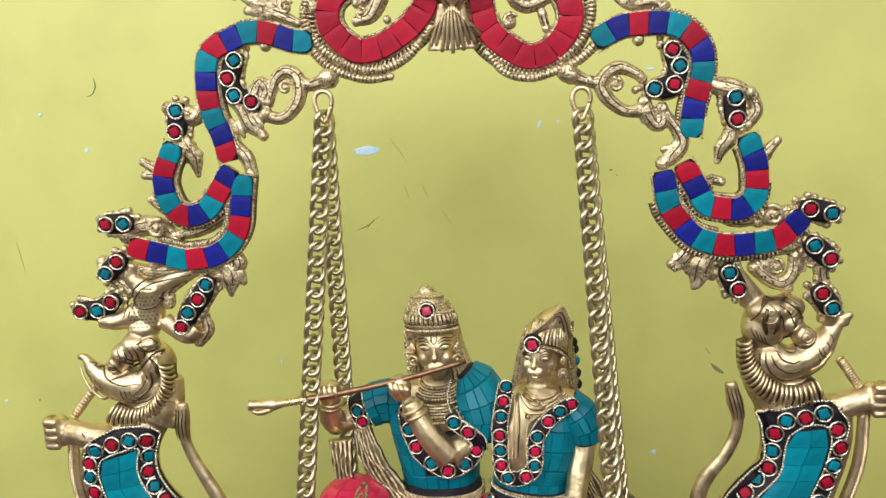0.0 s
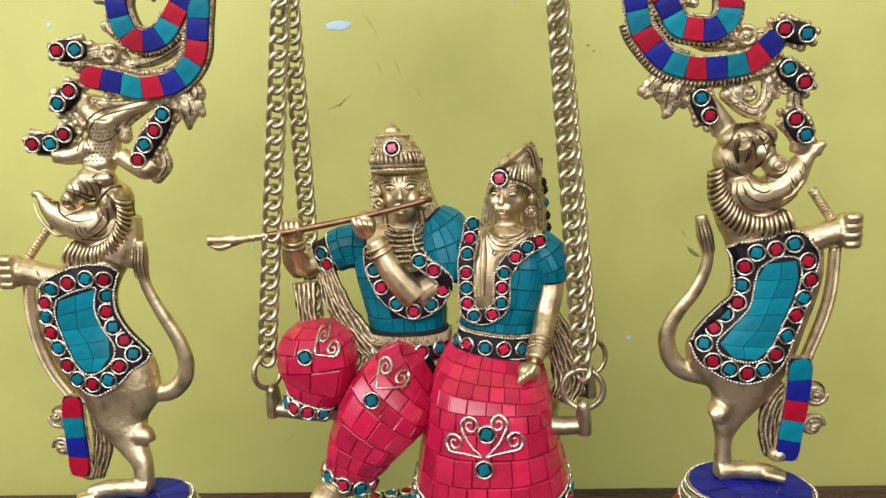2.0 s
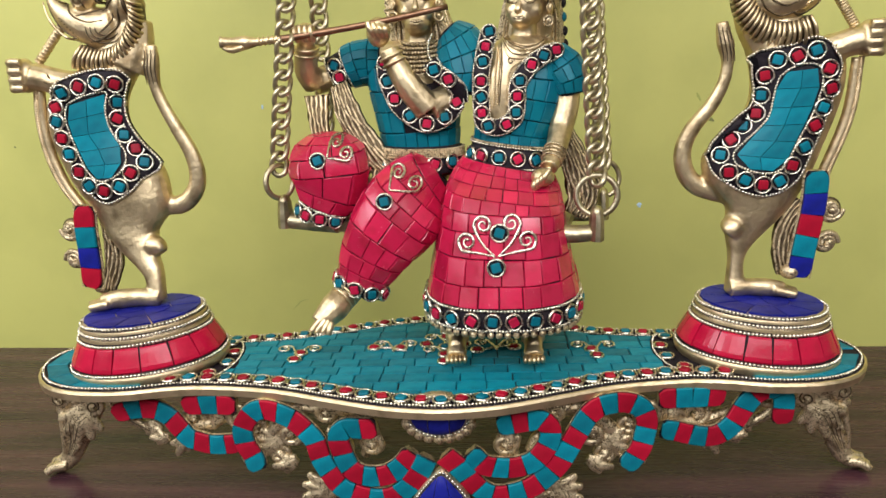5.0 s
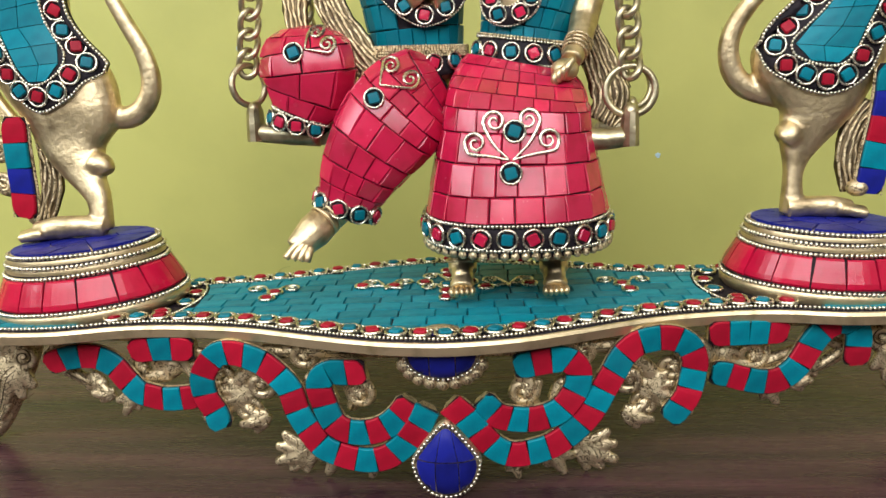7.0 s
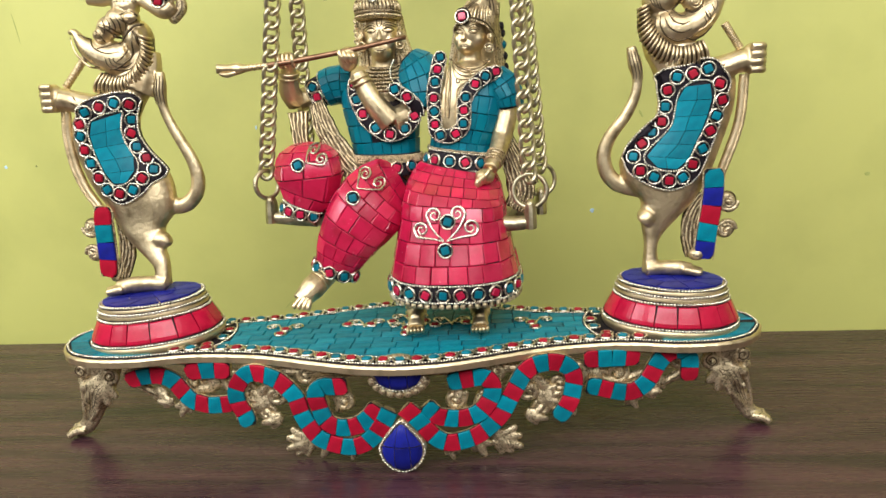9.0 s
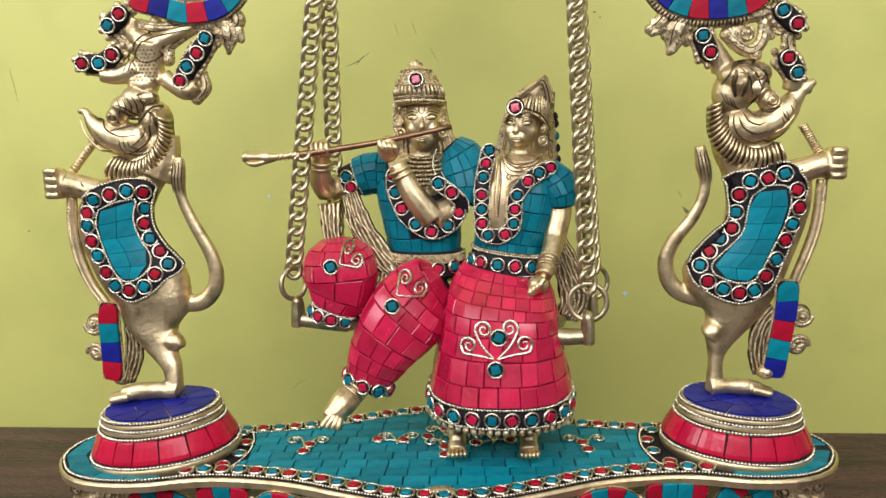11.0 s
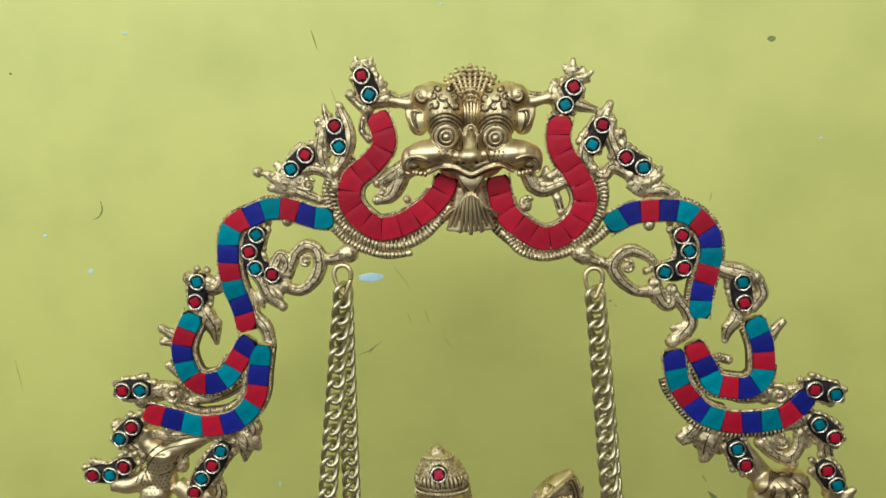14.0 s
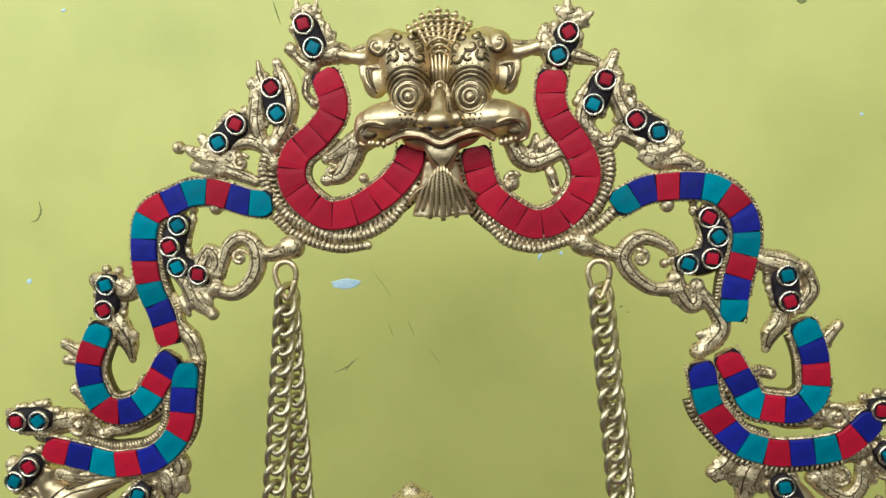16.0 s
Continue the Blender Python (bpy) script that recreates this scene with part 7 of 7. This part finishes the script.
sleeve = loft([(-62, 29, 245, 10.5, 11, 2.1), (-52, 31, 249, 12, 12.5, 2.1), (-42, 33, 252, 13, 13.5, 2.1), (-31, 35, 252, 13, 13, 2.1)])
lofted(fp, sleeve, 22, 10, 1)
tiled(fp, sleeve, 3, 9, -200, 20, 0.34, 0.98, 3, 1.3, 13)
for p, c in (((-58, 18.2, 251), 3), ((-55, 17.6, 244), 2), ((-53, 19, 236.5), 3)):
    stone(fp, p, (-0.25, -1, 0), 4.8, c)
for u in (0.02, 0.33):
    fp.beads([sleeve(u, a, 0.8) for a in range(-200, 21, 6)], 0.75, 1.6, 4)
for i in range(4):
    fp.tube([V(-33 + 3 * i, -1.5 + 0.5 * i, 276 - 1.0 * i), V(-31.5 + 3 * i, -2.5, 271.5), V(-29 + 2.4 * i, 0, 267)], [1.7, 2.0, 1.6], 7)
    fp.tube([V(-77 + 3.4 * i, -2, 275), V(-76.5 + 3.4 * i, -3.5, 270.5), V(-75 + 3.2 * i, -1, 266)], [1.7, 2.0, 1.6], 7)
for p, n_ in (((-21, 6, 256), (-0.45, 0, 1)), ((-19, 5.4, 252.6), (-0.45, 0, 1)), ((-72.6, 8, 262), (0.1, -0.3, 1)), ((-73.4, 10, 258.5), (0.1, -0.3, 1))):
    fp.ring(p, 6.9, 1.1, n_, 18, 6)
fp.tube([V(13, 13, 283.5), V(-26, 3.5, 276), V(-66, -3, 270), V(-90, -5, 267.2)], [1.7, 1.8, 2.0, 2.1], 10, mat=5)
fp.tube([V(-84, -4.8, 267.8), V(-96, -6.6, 266.8), V(-103, -7.8, 266.4), V(-108, -8.6, 266.4), V(-119, -10.6, 267)], [2.0, 2.1, 2.3, 4.3, 3.0, 3.4], 10, mat=0)
for i in range(5):
    fp.ring((-86 - 2.6 * i, -5.1 - 0.4 * i, 267.6 - 0.2 * i), 2.3, 0.6, (1, 0.1, 0.2), 12, 6)
fp.tube([V(-105, -10, 264), V(-112, -11.4, 262.4), V(-117, -11, 263.6)], [1.8, 2.0, 1.2], 8)
folds(fp, [V(-56, 16, 240), V(-50, 11, 222), V(-42, 9, 208), V(-32, 6, 194), V(-22, 4, 186)], [6, 8, 8.5, 9, 9], 7, 6, 7, 0.9)
folds(fp, [V(-69, 12, 234), V(-68, 7, 220), V(-66, 4, 208)], [8, 6.5, 6], 5, 0, 7, 1.1)
folds(fp, [V(-36, -4, 162), V(-33, -4, 174), V(-27, 2, 186)], [7, 7, 8], 6, 6, 7, 1.0)
folds(fp, [V(-47, -14, 136), V(-46, -10, 148), V(-44, -8, 160)], [5, 6, 7], 6, 6, 7, 0.9)
knee_l = loft([(-66, -9, 161, 8.5, 11, 2.4), (-65, -9, 165.5, 12, 14, 2.6), (-62.5, -9, 172, 16.5, 17.5, 2.8), (-59.4, -8, 181, 21.4, 20, 3.0), (-59.6, -7, 192, 22.4, 20.5, 3.2), (-60.8, -5, 202, 20.8, 19.5, 3.0), (-61, -2, 208, 16, 15.5, 2.7), (-61, 1, 211.6, 9, 9, 2.4), (-61, 2, 212.8, 1, 1, 2.2)])
lofted(fp, knee_l, 28, 14, 1, -0.9)
tiled(fp, knee_l, 6, 9, -235, 125, 0.2, 0.985, 2, 1.5, 21)
fp.tube([knee_l(0.10, a, -1.0) for a in range(-200, 21, 10)], 4.6, 8, mat=1, up=(0, 0, 1), steps=40)
fp.beads([knee_l(0.185, a, 1.6) for a in range(-205, 26, 5)], 0.85, 1.6, 4)
for a, c in ((-150, 3), (-118, 2), (-84, 2), (-48, 3)):
    stone(fp, knee_l(0.10, a, 3.2), knee_l(0.10, a, 3) - knee_l(0.10, a, 0), 4.7, c)
leg_l = loft([(-41, -25, 124, 13, 13, 2.4), (-38, -24, 132, 16, 16, 2.7), (-30, -22, 147, 20.5, 19.5, 3.0), (-19, -19, 162, 24, 22.5, 3.1), (-9, -14, 173, 24, 22.5, 3.0), (-1, -6, 180.5, 21, 18, 2.7), (7, 4, 185, 11, 9, 2.3)])
lofted(fp, leg_l, 28, 16, 1, -0.6)
tiled(fp, leg_l, 8, 10, -215, 35, 0.05, 0.99, 2, 1.5, 22)
for k in range(5):
    a = -168 + 36 * k
    fp.ball(leg_l(0.01, a, -1.5), 6, 10, 6, 1)
    stone(fp, leg_l(0.01, a, 2.6), leg_l(0.01, a, 3) - leg_l(0.01, a, 0), 4.9, 3 if k % 2 else 2)
fp.beads([leg_l(0.06, a, 1.8) for a in range(-205, 26, 5)], 0.8, 1.6, 4)


knee_t, leg_t = tree_of(knee_l, out=1.6), tree_of(leg_l, out=1.6)
for tree, (gx, gz), scrolls in ((knee_t, (-62, 199), (((-56.6, 200.6), (-52.6, 208.6), 3.6, 1), ((-56.6, 200.6), (-46.4, 202.6), 4.0, -1))), (leg_t, (-22.5, 177), (((-20, 183), (-15.5, 191.5), 4.2, 1), ((-20, 183), (-6.5, 185), 4.4, -1)))):
    p, n_ = on_body(tree, gx, gz, 0.4)
    stone(fp, p, n_, 5.0, 3)
    for foot, eye, R, hand in scrolls:
        scroll_wire(fp, tree, foot, eye, R, hand)
belt = loft([(-5, 17, 184, 25, 21, 2.3), (-6, 18, 192, 26, 21, 2.3), (-6, 19, 201, 25.5, 20, 2.3)])
lofted(fp, belt, 28, 6, 1)
for i in range(5):
    fp.beads([belt(0.70 + 0.065 * i, a, 0.9) for a in range(-190, 11, 4)], 0.8, 1.5, 6)
for a, c in ((-142, 3), (-118, 2), (-94, 3), (-70, 2), (-46, 3)):
    stone(fp, belt(0.46, a, 0.8), belt(0.3, a, 3) - belt(0.3, a, 0), 4.9, c)
for i in range(3):
    fp.ring((-47 - 2.0 * i, -33.5 - 2.2 * i, 122.5 - 1.9 * i), 7.9, 0.7, (-0.6, -0.6, -0.5), 18, 6)
for i in range(4):
    fp.tube([V(-60 + 1.5 * i, -50 - 0.3 * i, 112 - 1.3 * i), V(-64.5 + 2.8 * i, -53 - 0.3 * i, 107 - 0.8 * i), V(-67 + 3.4 * i, -54.5, 104 - 0.6 * i)], [2.0, 2.1, 1.7], 6)
player = part("statue", fp, SKIN)
tagged(player, "seated brass flute player statue with red and turquoise tiled clothes", "statue", "statues on the swing")

# the lady beside him
ld = Shape()
b = Shape()
b.ball((59.5, 22, 284), (11.8, 14, 14.5), 16, 12)
b.ball((56.2, 14.6, 275.5), (7.2, 7.6, 5.8), 12, 8)
b.ball((63.5, 15, 280), (6, 6, 6), 12, 8)
b.ball((51.5, 15, 280), (4.2, 5, 5), 12, 8)
b.tube([V(59, 22, 272), V(58, 22, 262), V(57, 20, 252)], [7.5, 8, 14], 12)
b.tube([V(36, 20, 252), V(58, 20, 254), V(82, 19, 248)], [9, 13, 11], 12)
b.tube([V(58, 19, 252), V(57, 18, 232), V(52, 16, 212), V(50, 14, 196)], [23, 23, 20, 22], 14, 1, 0.62)
b.ball((52, 10, 240), (10, 8, 10), 12, 8)
b.tube([V(81, 17, 246), V(84, 10, 228), V(80, 4, 211)], [9.5, 7.6, 7.4], 10)
b.tube([V(80, 4, 211), V(76, -8, 200), V(71, -20, 191)], [7.4, 6.4, 5.4], 10)
b.ball((67.5, -26, 187), (7, 7, 5.5), 10, 8)
for x in (16.5, 61.5):
    b.tube([V(x, -24, 112), V(x, -30, 99), V(x, -36, 91)], [7.2, 7.2, 7.2], 10)
    b.tube([V(x, -33, 92), V(x, -42, 88.5), V(x, -48, 85.5)], [7.2, 7, 5.6], 10, 1.0, 0.8)
body = fuse(b, 0.9, 3)
ld.add(body.v, body.f, 0)
lady_tree = skin_of(body)
veil = loft([(62, 36, 238, 22, 9, 2.2), (62.5, 36, 252, 21, 11, 2.2), (63, 35, 266, 19.8, 12.5, 2.2), (64, 34, 280, 17.6, 14, 2.2), (65, 32, 292, 15.6, 15, 2.2), (68, 30, 301, 11.5, 12.5, 2.2), (71, 28, 308, 7, 8, 2.2), (73.5, 27, 314.5, 1, 1, 2.0)])
lofted(ld, veil, 28, 24, 0)
for k in range(26):
    a = -200 + 220 * k / 25
    if abs(a + 95) > 42:
        ld.tube([veil(0.03 + 0.58 * i / 5, a, 0.4) for i in range(6)], [0.7, 1.0, 0.6], 5, mat=6)
hairline = [V(47.5, 17, 286), V(50, 11.5, 291), V(57, 8.2, 293), V(64, 8.6, 292), V(71, 12.4, 288.4), V(76, 19, 281.6), V(78.5, 25, 274)]
for k in range(19):
    p = spline(hairline, 19)[k]
    q = veil(0.66 + 0.006 * k, -150 + 6.4 * k, 0.6)
    ld.tube([p + V(0.6, 1.2, 0.4), (p + q) / 2 + V(0.8, -1.6, 2.2), q + V(2.5, 0, 4.5)], [0.9, 1.1, 0.7], 6, mat=0 if k % 2 else 6, steps=9)
    ld.tube([p + V(1.0, 1.6, 0.9), (p + q) / 2 + V(1.6, -0.9, 2.4), q + V(3.2, 0.4, 4.5)], 0.5, 5, mat=7, steps=7)
ld.beads([p + V(0, -0.8, 0) for p in spline(hairline, 40)], 1.0, 1.8, 6)
ld.tube([p + V(0.4, -0.1, 1.7) for p in hairline], 0.5, 5, mat=7, steps=30)
crest = [(49.5, 297), (54, 301), (60, 305.4), (67, 310.4), (73.5, 315), (76.4, 311), (78.6, 304), (79.6, 297), (74, 297.6), (66, 299.6), (58, 298.6)]
front = [V(x, 11 + 0.36 * max(0.0, x - 58), z) for x, z in crest]
mid_ = sum(front, V(0, 0, 0)) / len(front) + V(0, -2.0, 0)
ld.grid([[p + V(1, 6, 0) for p in front], front, [mid_.lerp(p, 0.9) + V(0, -0.8, 0) for p in front], [mid_.lerp(p, 0.05) for p in front]], True, 0, False)
ld.beads([p + V(0, -0.9, 0) for p in front[:8]], 0.8, 1.6, 6)
for q in (0.78, 0.6):
    ld.tube([mid_.lerp(p, q) + V(0, -0.9, 0) for p in front[:8]], 0.45, 5, mat=7, steps=24)
for x, z in ((66, 304), (71, 306.5), (73, 301.5)):
    ld.curl(x, z, 2.1, 1.2, 13 + 0.3 * (x - 62), 0.5, 40, 1, 7)
ld.ball((54.6, 8.4, 295.8), (5.8, 4.0, 6.0), 12, 6, 1)
stone(ld, (54.2, 5.4, 295.2), (-0.12, -1, 0.2), 5.2, 2)
for k in range(7):
    u = 0.06 + 0.085 * k
    ld.ball(veil(u, -8, 0.8), (2.6, 3, 3.2), 8, 6, 3 if k in (1, 4) else 1)
face(ld, lady_tree, ((51.6, 285.4), (61.6, 285.2)), 3.0, ((55.6, 286), (54.6, 280.2)), (55.2, 275.4), 0.86)
ld.ball((73.6, 18, 281), (2.2, 3.4, 4.6), 10, 7)
ld.ring((73.4, 15.6, 281), 2.0, 0.6, (0.5, -1, 0), 12, 6)
ld.ball((72.6, 14.5, 273.6), (3.2, 2.6, 3.6), 10, 7, 6)
ld.ring((72.6, 12.4, 273.6), 3.0, 0.8, (0.4, -1, 0), 14, 6, 6)
for i in range(5):
    R = 9.5 + 2.1 * i
    ld.beads([V(58 - i * 0.5 + R * math.cos(a), 21 + R * 0.75 * math.sin(a), 263 - 2.4 * i - 0.24 * R * (1 + math.sin(a)) * -1 - 2) for a in (radians(195 + 6 * k) for k in range(26))], 0.85, 1.6, 6)
bodice = loft([(50, 14, 199, 22.5, 16, 2.2), (51, 15, 208, 22, 16, 2.2), (54, 16, 222, 24, 17.5, 2.2), (57, 18, 238, 26.5, 18, 2.2), (59, 20, 252, 25, 14, 2.2)])
lofted(ld, bodice, 28, 14, 1)
tiled(ld, bodice, 5, 12, -185, 5, 0.10, 0.98, 3, 1.4, 31, lambda u, a: u < 0.3 or a > -92 + 34 * max(0, u - 0.45) or a < -150)
inset = loft([(43, 3.5, 211, 8, 5.5, 2), (44, 4.6, 232, 10, 7, 2), (48, 8, 246, 11, 8, 2), (56, 12, 258, 13, 9, 2)])
lofted(ld, inset, 20, 12, 0)
chest = Shape()
chest.add(body.v, body.f, 0)
lofted(chest, inset, 20, 12, 0)
chest_t = skin_of(chest)
for pts, r, m in (([(47.6, 266.5), (51, 262.6), (58.3, 260), (66.6, 261.3), (71.7, 266)], 0.9, 0), ([(46.4, 265), (49.9, 260.2), (58.2, 257.4), (67.5, 259.9), (73, 265)], 1.0, 6), ([(45.2, 264), (47.3, 257.2), (50.4, 253.4), (59.2, 253.3), (68.5, 258.5)], 0.8, 0),
                  ([(46.8, 264.6), (50.4, 261.2), (58.2, 258.6), (67, 260.6), (72.4, 265.4)], 0.4, 7), ([(45.6, 263.4), (48.6, 258.4), (52, 255.6), (59, 255), (68, 259)], 0.4, 7), ([(44.6, 262), (45, 250), (44, 238), (43, 226)], 0.45, 7)):
    chase(ld, chest_t, pts, r, m, 0.4, 26)
for pts in ([(42.4, 260), (41.6, 250.3), (40.6, 239.6), (39.6, 226)], [(44.2, 258), (43.6, 249), (42.6, 239), (41.8, 227)], [(69, 258.4), (58, 252.2), (50.4, 247), (48.6, 238.5), (48.2, 226)], [(46.8, 265), (49.9, 260), (58.2, 257.2), (67.5, 259.6), (73, 265)]):
    ld.beads([on_body(chest_t, q.x, q.y, 0.7)[0] for q in spline([V(x, z, 0) for x, z in pts], 24)], 0.75, 1.5, 0)
chase(ld, chest_t, coil(50.2, 251.4, 2.2, 1.3), 0.5, 7, 0.3, 24)
collar(ld, [(37.6, 10, 268.5), (35.9, 8, 262.2), (34.2, 5, 254.4), (32.6, 2.5, 244.8), (32.5, 1, 236), (32.6, -0.5, 225.8), (34, -2, 216.2), (42.7, -2.8, 213.4), (51.6, -2.6, 218.6), (53.6, -2.2, 228), (54, -1.6, 237.2), (59.5, 0, 246.4), (68.1, 3, 253.2), (77, 8, 256.8)], (0, -1, 0), 4.5, "trtrtrtrtrtrtr", 5.2)
sl = loft([(86, 11, 231, 8.6, 9.4, 2.1), (84.5, 13, 239, 10.6, 11.6, 2.2), (80, 16, 248, 11.6, 12, 2.2), (74, 19, 255, 8, 8, 2.2)])
lofted(ld, sl, 22, 10, 1)
tiled(ld, sl, 3, 9, -210, 30, 0.06, 0.96, 3, 1.3, 32)
for i in range(4):
    ld.ring((75.6 - 0.8 * i, -9 - 2.0 * i, 199.4 - 1.5 * i), 6.6 - 0.2 * i, 0.7, (-0.35, -0.8, -0.6), 18, 6, 6)
for i in range(4):
    ld.tube([V(71 - 2.2 * i, -31 + 0.6 * i, 192 - 1.6 * i), V(68 - 2.0 * i, -33 + 0.4 * i, 188 - 1.6 * i), V(67.5 - 1.6 * i, -31, 184 - 1.2 * i)], [1.6, 1.9, 1.4], 6)
skirt = loft([(44, -15, 105, 46.5, 51, 2.5), (44, -15, 113, 45.8, 50.5, 2.5), (44, -14, 124, 43.5, 48.5, 2.6), (44, -12, 142, 39.5, 44.5, 2.8), (44.5, -10, 160, 36, 41.5, 3.0), (45, -8.5, 171, 34.2, 39, 3.2), (46, -5, 179, 32.4, 34, 3.0), (47, 0, 186, 29.6, 26, 2.7), (48, 5, 191, 26, 18, 2.5)])
lofted(ld, skirt, 36, 22, 1)
tiled(ld, skirt, 8, 16, -208, 28, 0.215, 0.985, 2, 1.5, 41)
for u in (0.205, 0.065):
    ld.beads([skirt(u, a, 1.0) for a in range(-205, 26, 2)], 0.95, 1.9, 4)
for i in range(16):
    a = -196 + 212 * i / 15
    stone(ld, skirt(0.135, a, 0.6), skirt(0.135, a, 3) - skirt(0.135, a, 0), 5.1, 3 if i % 2 else 2)
for i in range(40):
    a = -205 + 230 * i / 39
    ld.ball(skirt(0.02, a, -0.6), (2.2, 2.0, 2.2), 8, 6, 6)
sash = loft([(48.5, 9, 188.5, 25, 21, 2.4), (49, 10, 195.5, 24.4, 19.5, 2.4), (50, 12, 203, 23, 17.5, 2.3)])
lofted(ld, sash, 28, 6, 1)
for a, c in ((-150, 3), (-128, 2), (-104, 3), (-80, 2), (-56, 3), (-34, 2)):
    stone(ld, sash(0.5, a, 1.0), V(math.cos(radians(a)), math.sin(radians(a)), 0.15), 4.8, c)
for u in (0.08, 0.86, 0.96):
    ld.beads([sash(u, a, 0.8) for a in range(-190, 11, 3)], 0.85, 1.7, 4 if u < 0.9 else 6)
skirt_t = tree_of(skirt, 60, 40, 1.7)
for eye, R, hand, bulge in (((33.4, 165.4), 5.2, 1, 1.5), ((48.8, 166), 5.2, -1, 1.5), ((24.6, 156), 5.4, 1, -0.5), ((57.4, 157), 5.4, -1, -0.5)):
    scroll_wire(ld, skirt_t, (40.6 - 0.7 * hand, 148.5), eye, R, hand, bulge, 1.0)
for gx, gz in ((42.4, 161), (40.4, 142.6)):
    p, n_ = on_body(skirt_t, gx, gz, 0.3)
    stone(ld, p, n_, 5.3, 3)
for x in (16.5, 61.5):
    for i in range(3):
        ld.ring((x, -29.2 - 1.3 * i, 100.5 - 2.4 * i), 7.7, 0.9, (0, 0.2, 1), 18, 6)
    for i in range(5):
        ld.ball((x - 5 + 2.5 * i, -50.5 + 0.5 * abs(i - 1), 84.8), (1.5, 3.6, 2.4), 8, 6)
folds(ld, [V(82, 4, 206), V(88, 2, 190), V(93, -2, 172), V(88, -6, 160)], [6, 8, 10, 8], 7, 6, 7, 1.0)
folds(ld, [V(78, 20, 216), V(88, 18, 192), V(98, 14, 172)], [7, 9, 9], 7, 6, 7, 1.0)
lady = part("statue", ld, SKIN)
tagged(lady, "seated brass lady statue with a red tiled skirt and jewelled bodice", "statue", "statues on the swing")

# ---- the hanging seat and its chains ----
FL, FR, BL, BR = V(-89, -9, 0), V(98, -30, 0), V(-73, 46, 0), V(108, 24, 0)
seat = thing("swing", "flat brass swing with corner brackets hung on four chains", "swing", (10, 8, 150))
s = Shape()
ins = 0.09
quad = [FL.lerp(FR, ins), FR.lerp(FL, ins), BR.lerp(BL, ins), BL.lerp(BR, ins)]
s.grid([[p + V(0, 0, z) for p in quad] for z in (153, 154, 158.5, 159.5)], True, 0, False)
part("seat", s, CHAIN, seat)
for p, q in ((FL, FR), (FR, FL), (BL, BR), (BR, BL)):
    d = (q - p).normalized()
    up = 5.0 if p.x < 0 else 0.0
    z1 = 167.0 + up
    s = Shape()
    s.tube([p + d * 34 + V(0, 0, 158), p + d * 16 + V(0, 0, 154 + up), p + V(0, 0, 155 + up)], [6.4, 6.0, 5.4], 12, 0.9, 1.1)
    s.tube([p + V(0, 0, 151 + up), p + V(0, 0, 160 + up), p + V(0, 0, z1)], [6.2, 6, 5.2], 10, 0.75, 1.3, smooth=False)
    s.ball(p + V(0, 0, z1), (3.6, 6, 4.2), 10, 6)
    part("bracket", s, CHAIN, seat, "curved brass corner bracket")


def link_shape():
    """One twisted oval link that hangs along z."""
    s = Shape()
    pts = []
    for i in range(18):
        a = 2 * math.pi * i / 18
        pts.append(V(4.4 * math.cos(a), 2.3 * math.sin(2 * a) + 1.6 * math.sin(a), 6.9 * math.sin(a)))
    rows = []
    for i, p in enumerate(pts):
        t = (pts[(i + 1) % 18] - pts[i - 1]).normalized()
        out = V(p.x / 4.4, 0, p.z / 6.9).normalized()
        u = t.cross(out).normalized()
        o = u.cross(t)
        rows.append([p + o * (1.65 * math.cos(b)) + u * (1.65 * math.sin(b)) for b in (2 * math.pi * k / 7 for k in range(7))])
    rows.append(rows[0])
    s.grid(rows, True, 0, True, False)
    return s


LINK = mesh_of("link", link_shape(), [CHAIN])


def chain(top, low, spin, hook, ring_turn, ring_R=11.5):
    """A curb chain between two points, with a ring at its foot and, where asked, the hook ring at its head."""
    top, low = Vector(top), Vector(low)
    c = thing("chain", "antique brass curb chain holding up the swing seat", "chain", tuple(low), "chains of the swing")
    n = max(3, round((top - low).length / 9.8))
    d = (top - low).normalized()
    tilt = V(0, 0, 1).rotation_difference(d).to_matrix()
    r = random.Random(round(top.x + low.y))
    for i in range(n):
        p = low.lerp(top, (i + 0.5) / n)
        m = tilt @ Euler((radians(r.uniform(-3, 3)), radians(r.uniform(-4, 4)), radians(spin + r.uniform(-8, 8)))).to_matrix()
        put("link", LINK, p, c, m)
    s = Shape()
    nrm = V(math.sin(radians(ring_turn)), -math.cos(radians(ring_turn)), 0.1)
    s.ring(low + V(0, 0, -ring_R + 4), ring_R, 1.7, nrm, 30, 8)
    part("ring", s, CHAIN, c)
    if hook:
        s = Shape()
        hp = [top + V(0, 0, 5) + V(1.2 * math.sin(2 * a), 0.6, 9 * math.sin(a)) + V(4.6 * math.cos(a), 0, 0) for a in (2 * math.pi * k / 16 for k in range(17))]
        s.tube(hp, 1.5, 8, steps=40)
        part("hook_ring", s, BRASS, c)
    return c


chain((-62.5, 5, 438), (-91, -9, 190), 12, True, 52, 10.0)
chain((-63, 9, 438), (-72, 45, 190), 12, False, 40)
chain((86.6, 5, 432), (98, -29, 184), -14, True, -8)
chain((88, 9, 432), (108, 24, 184), -20, False, 20)

for ob in list(scene.objects):
    if "at" in ob:
        del ob["at"]
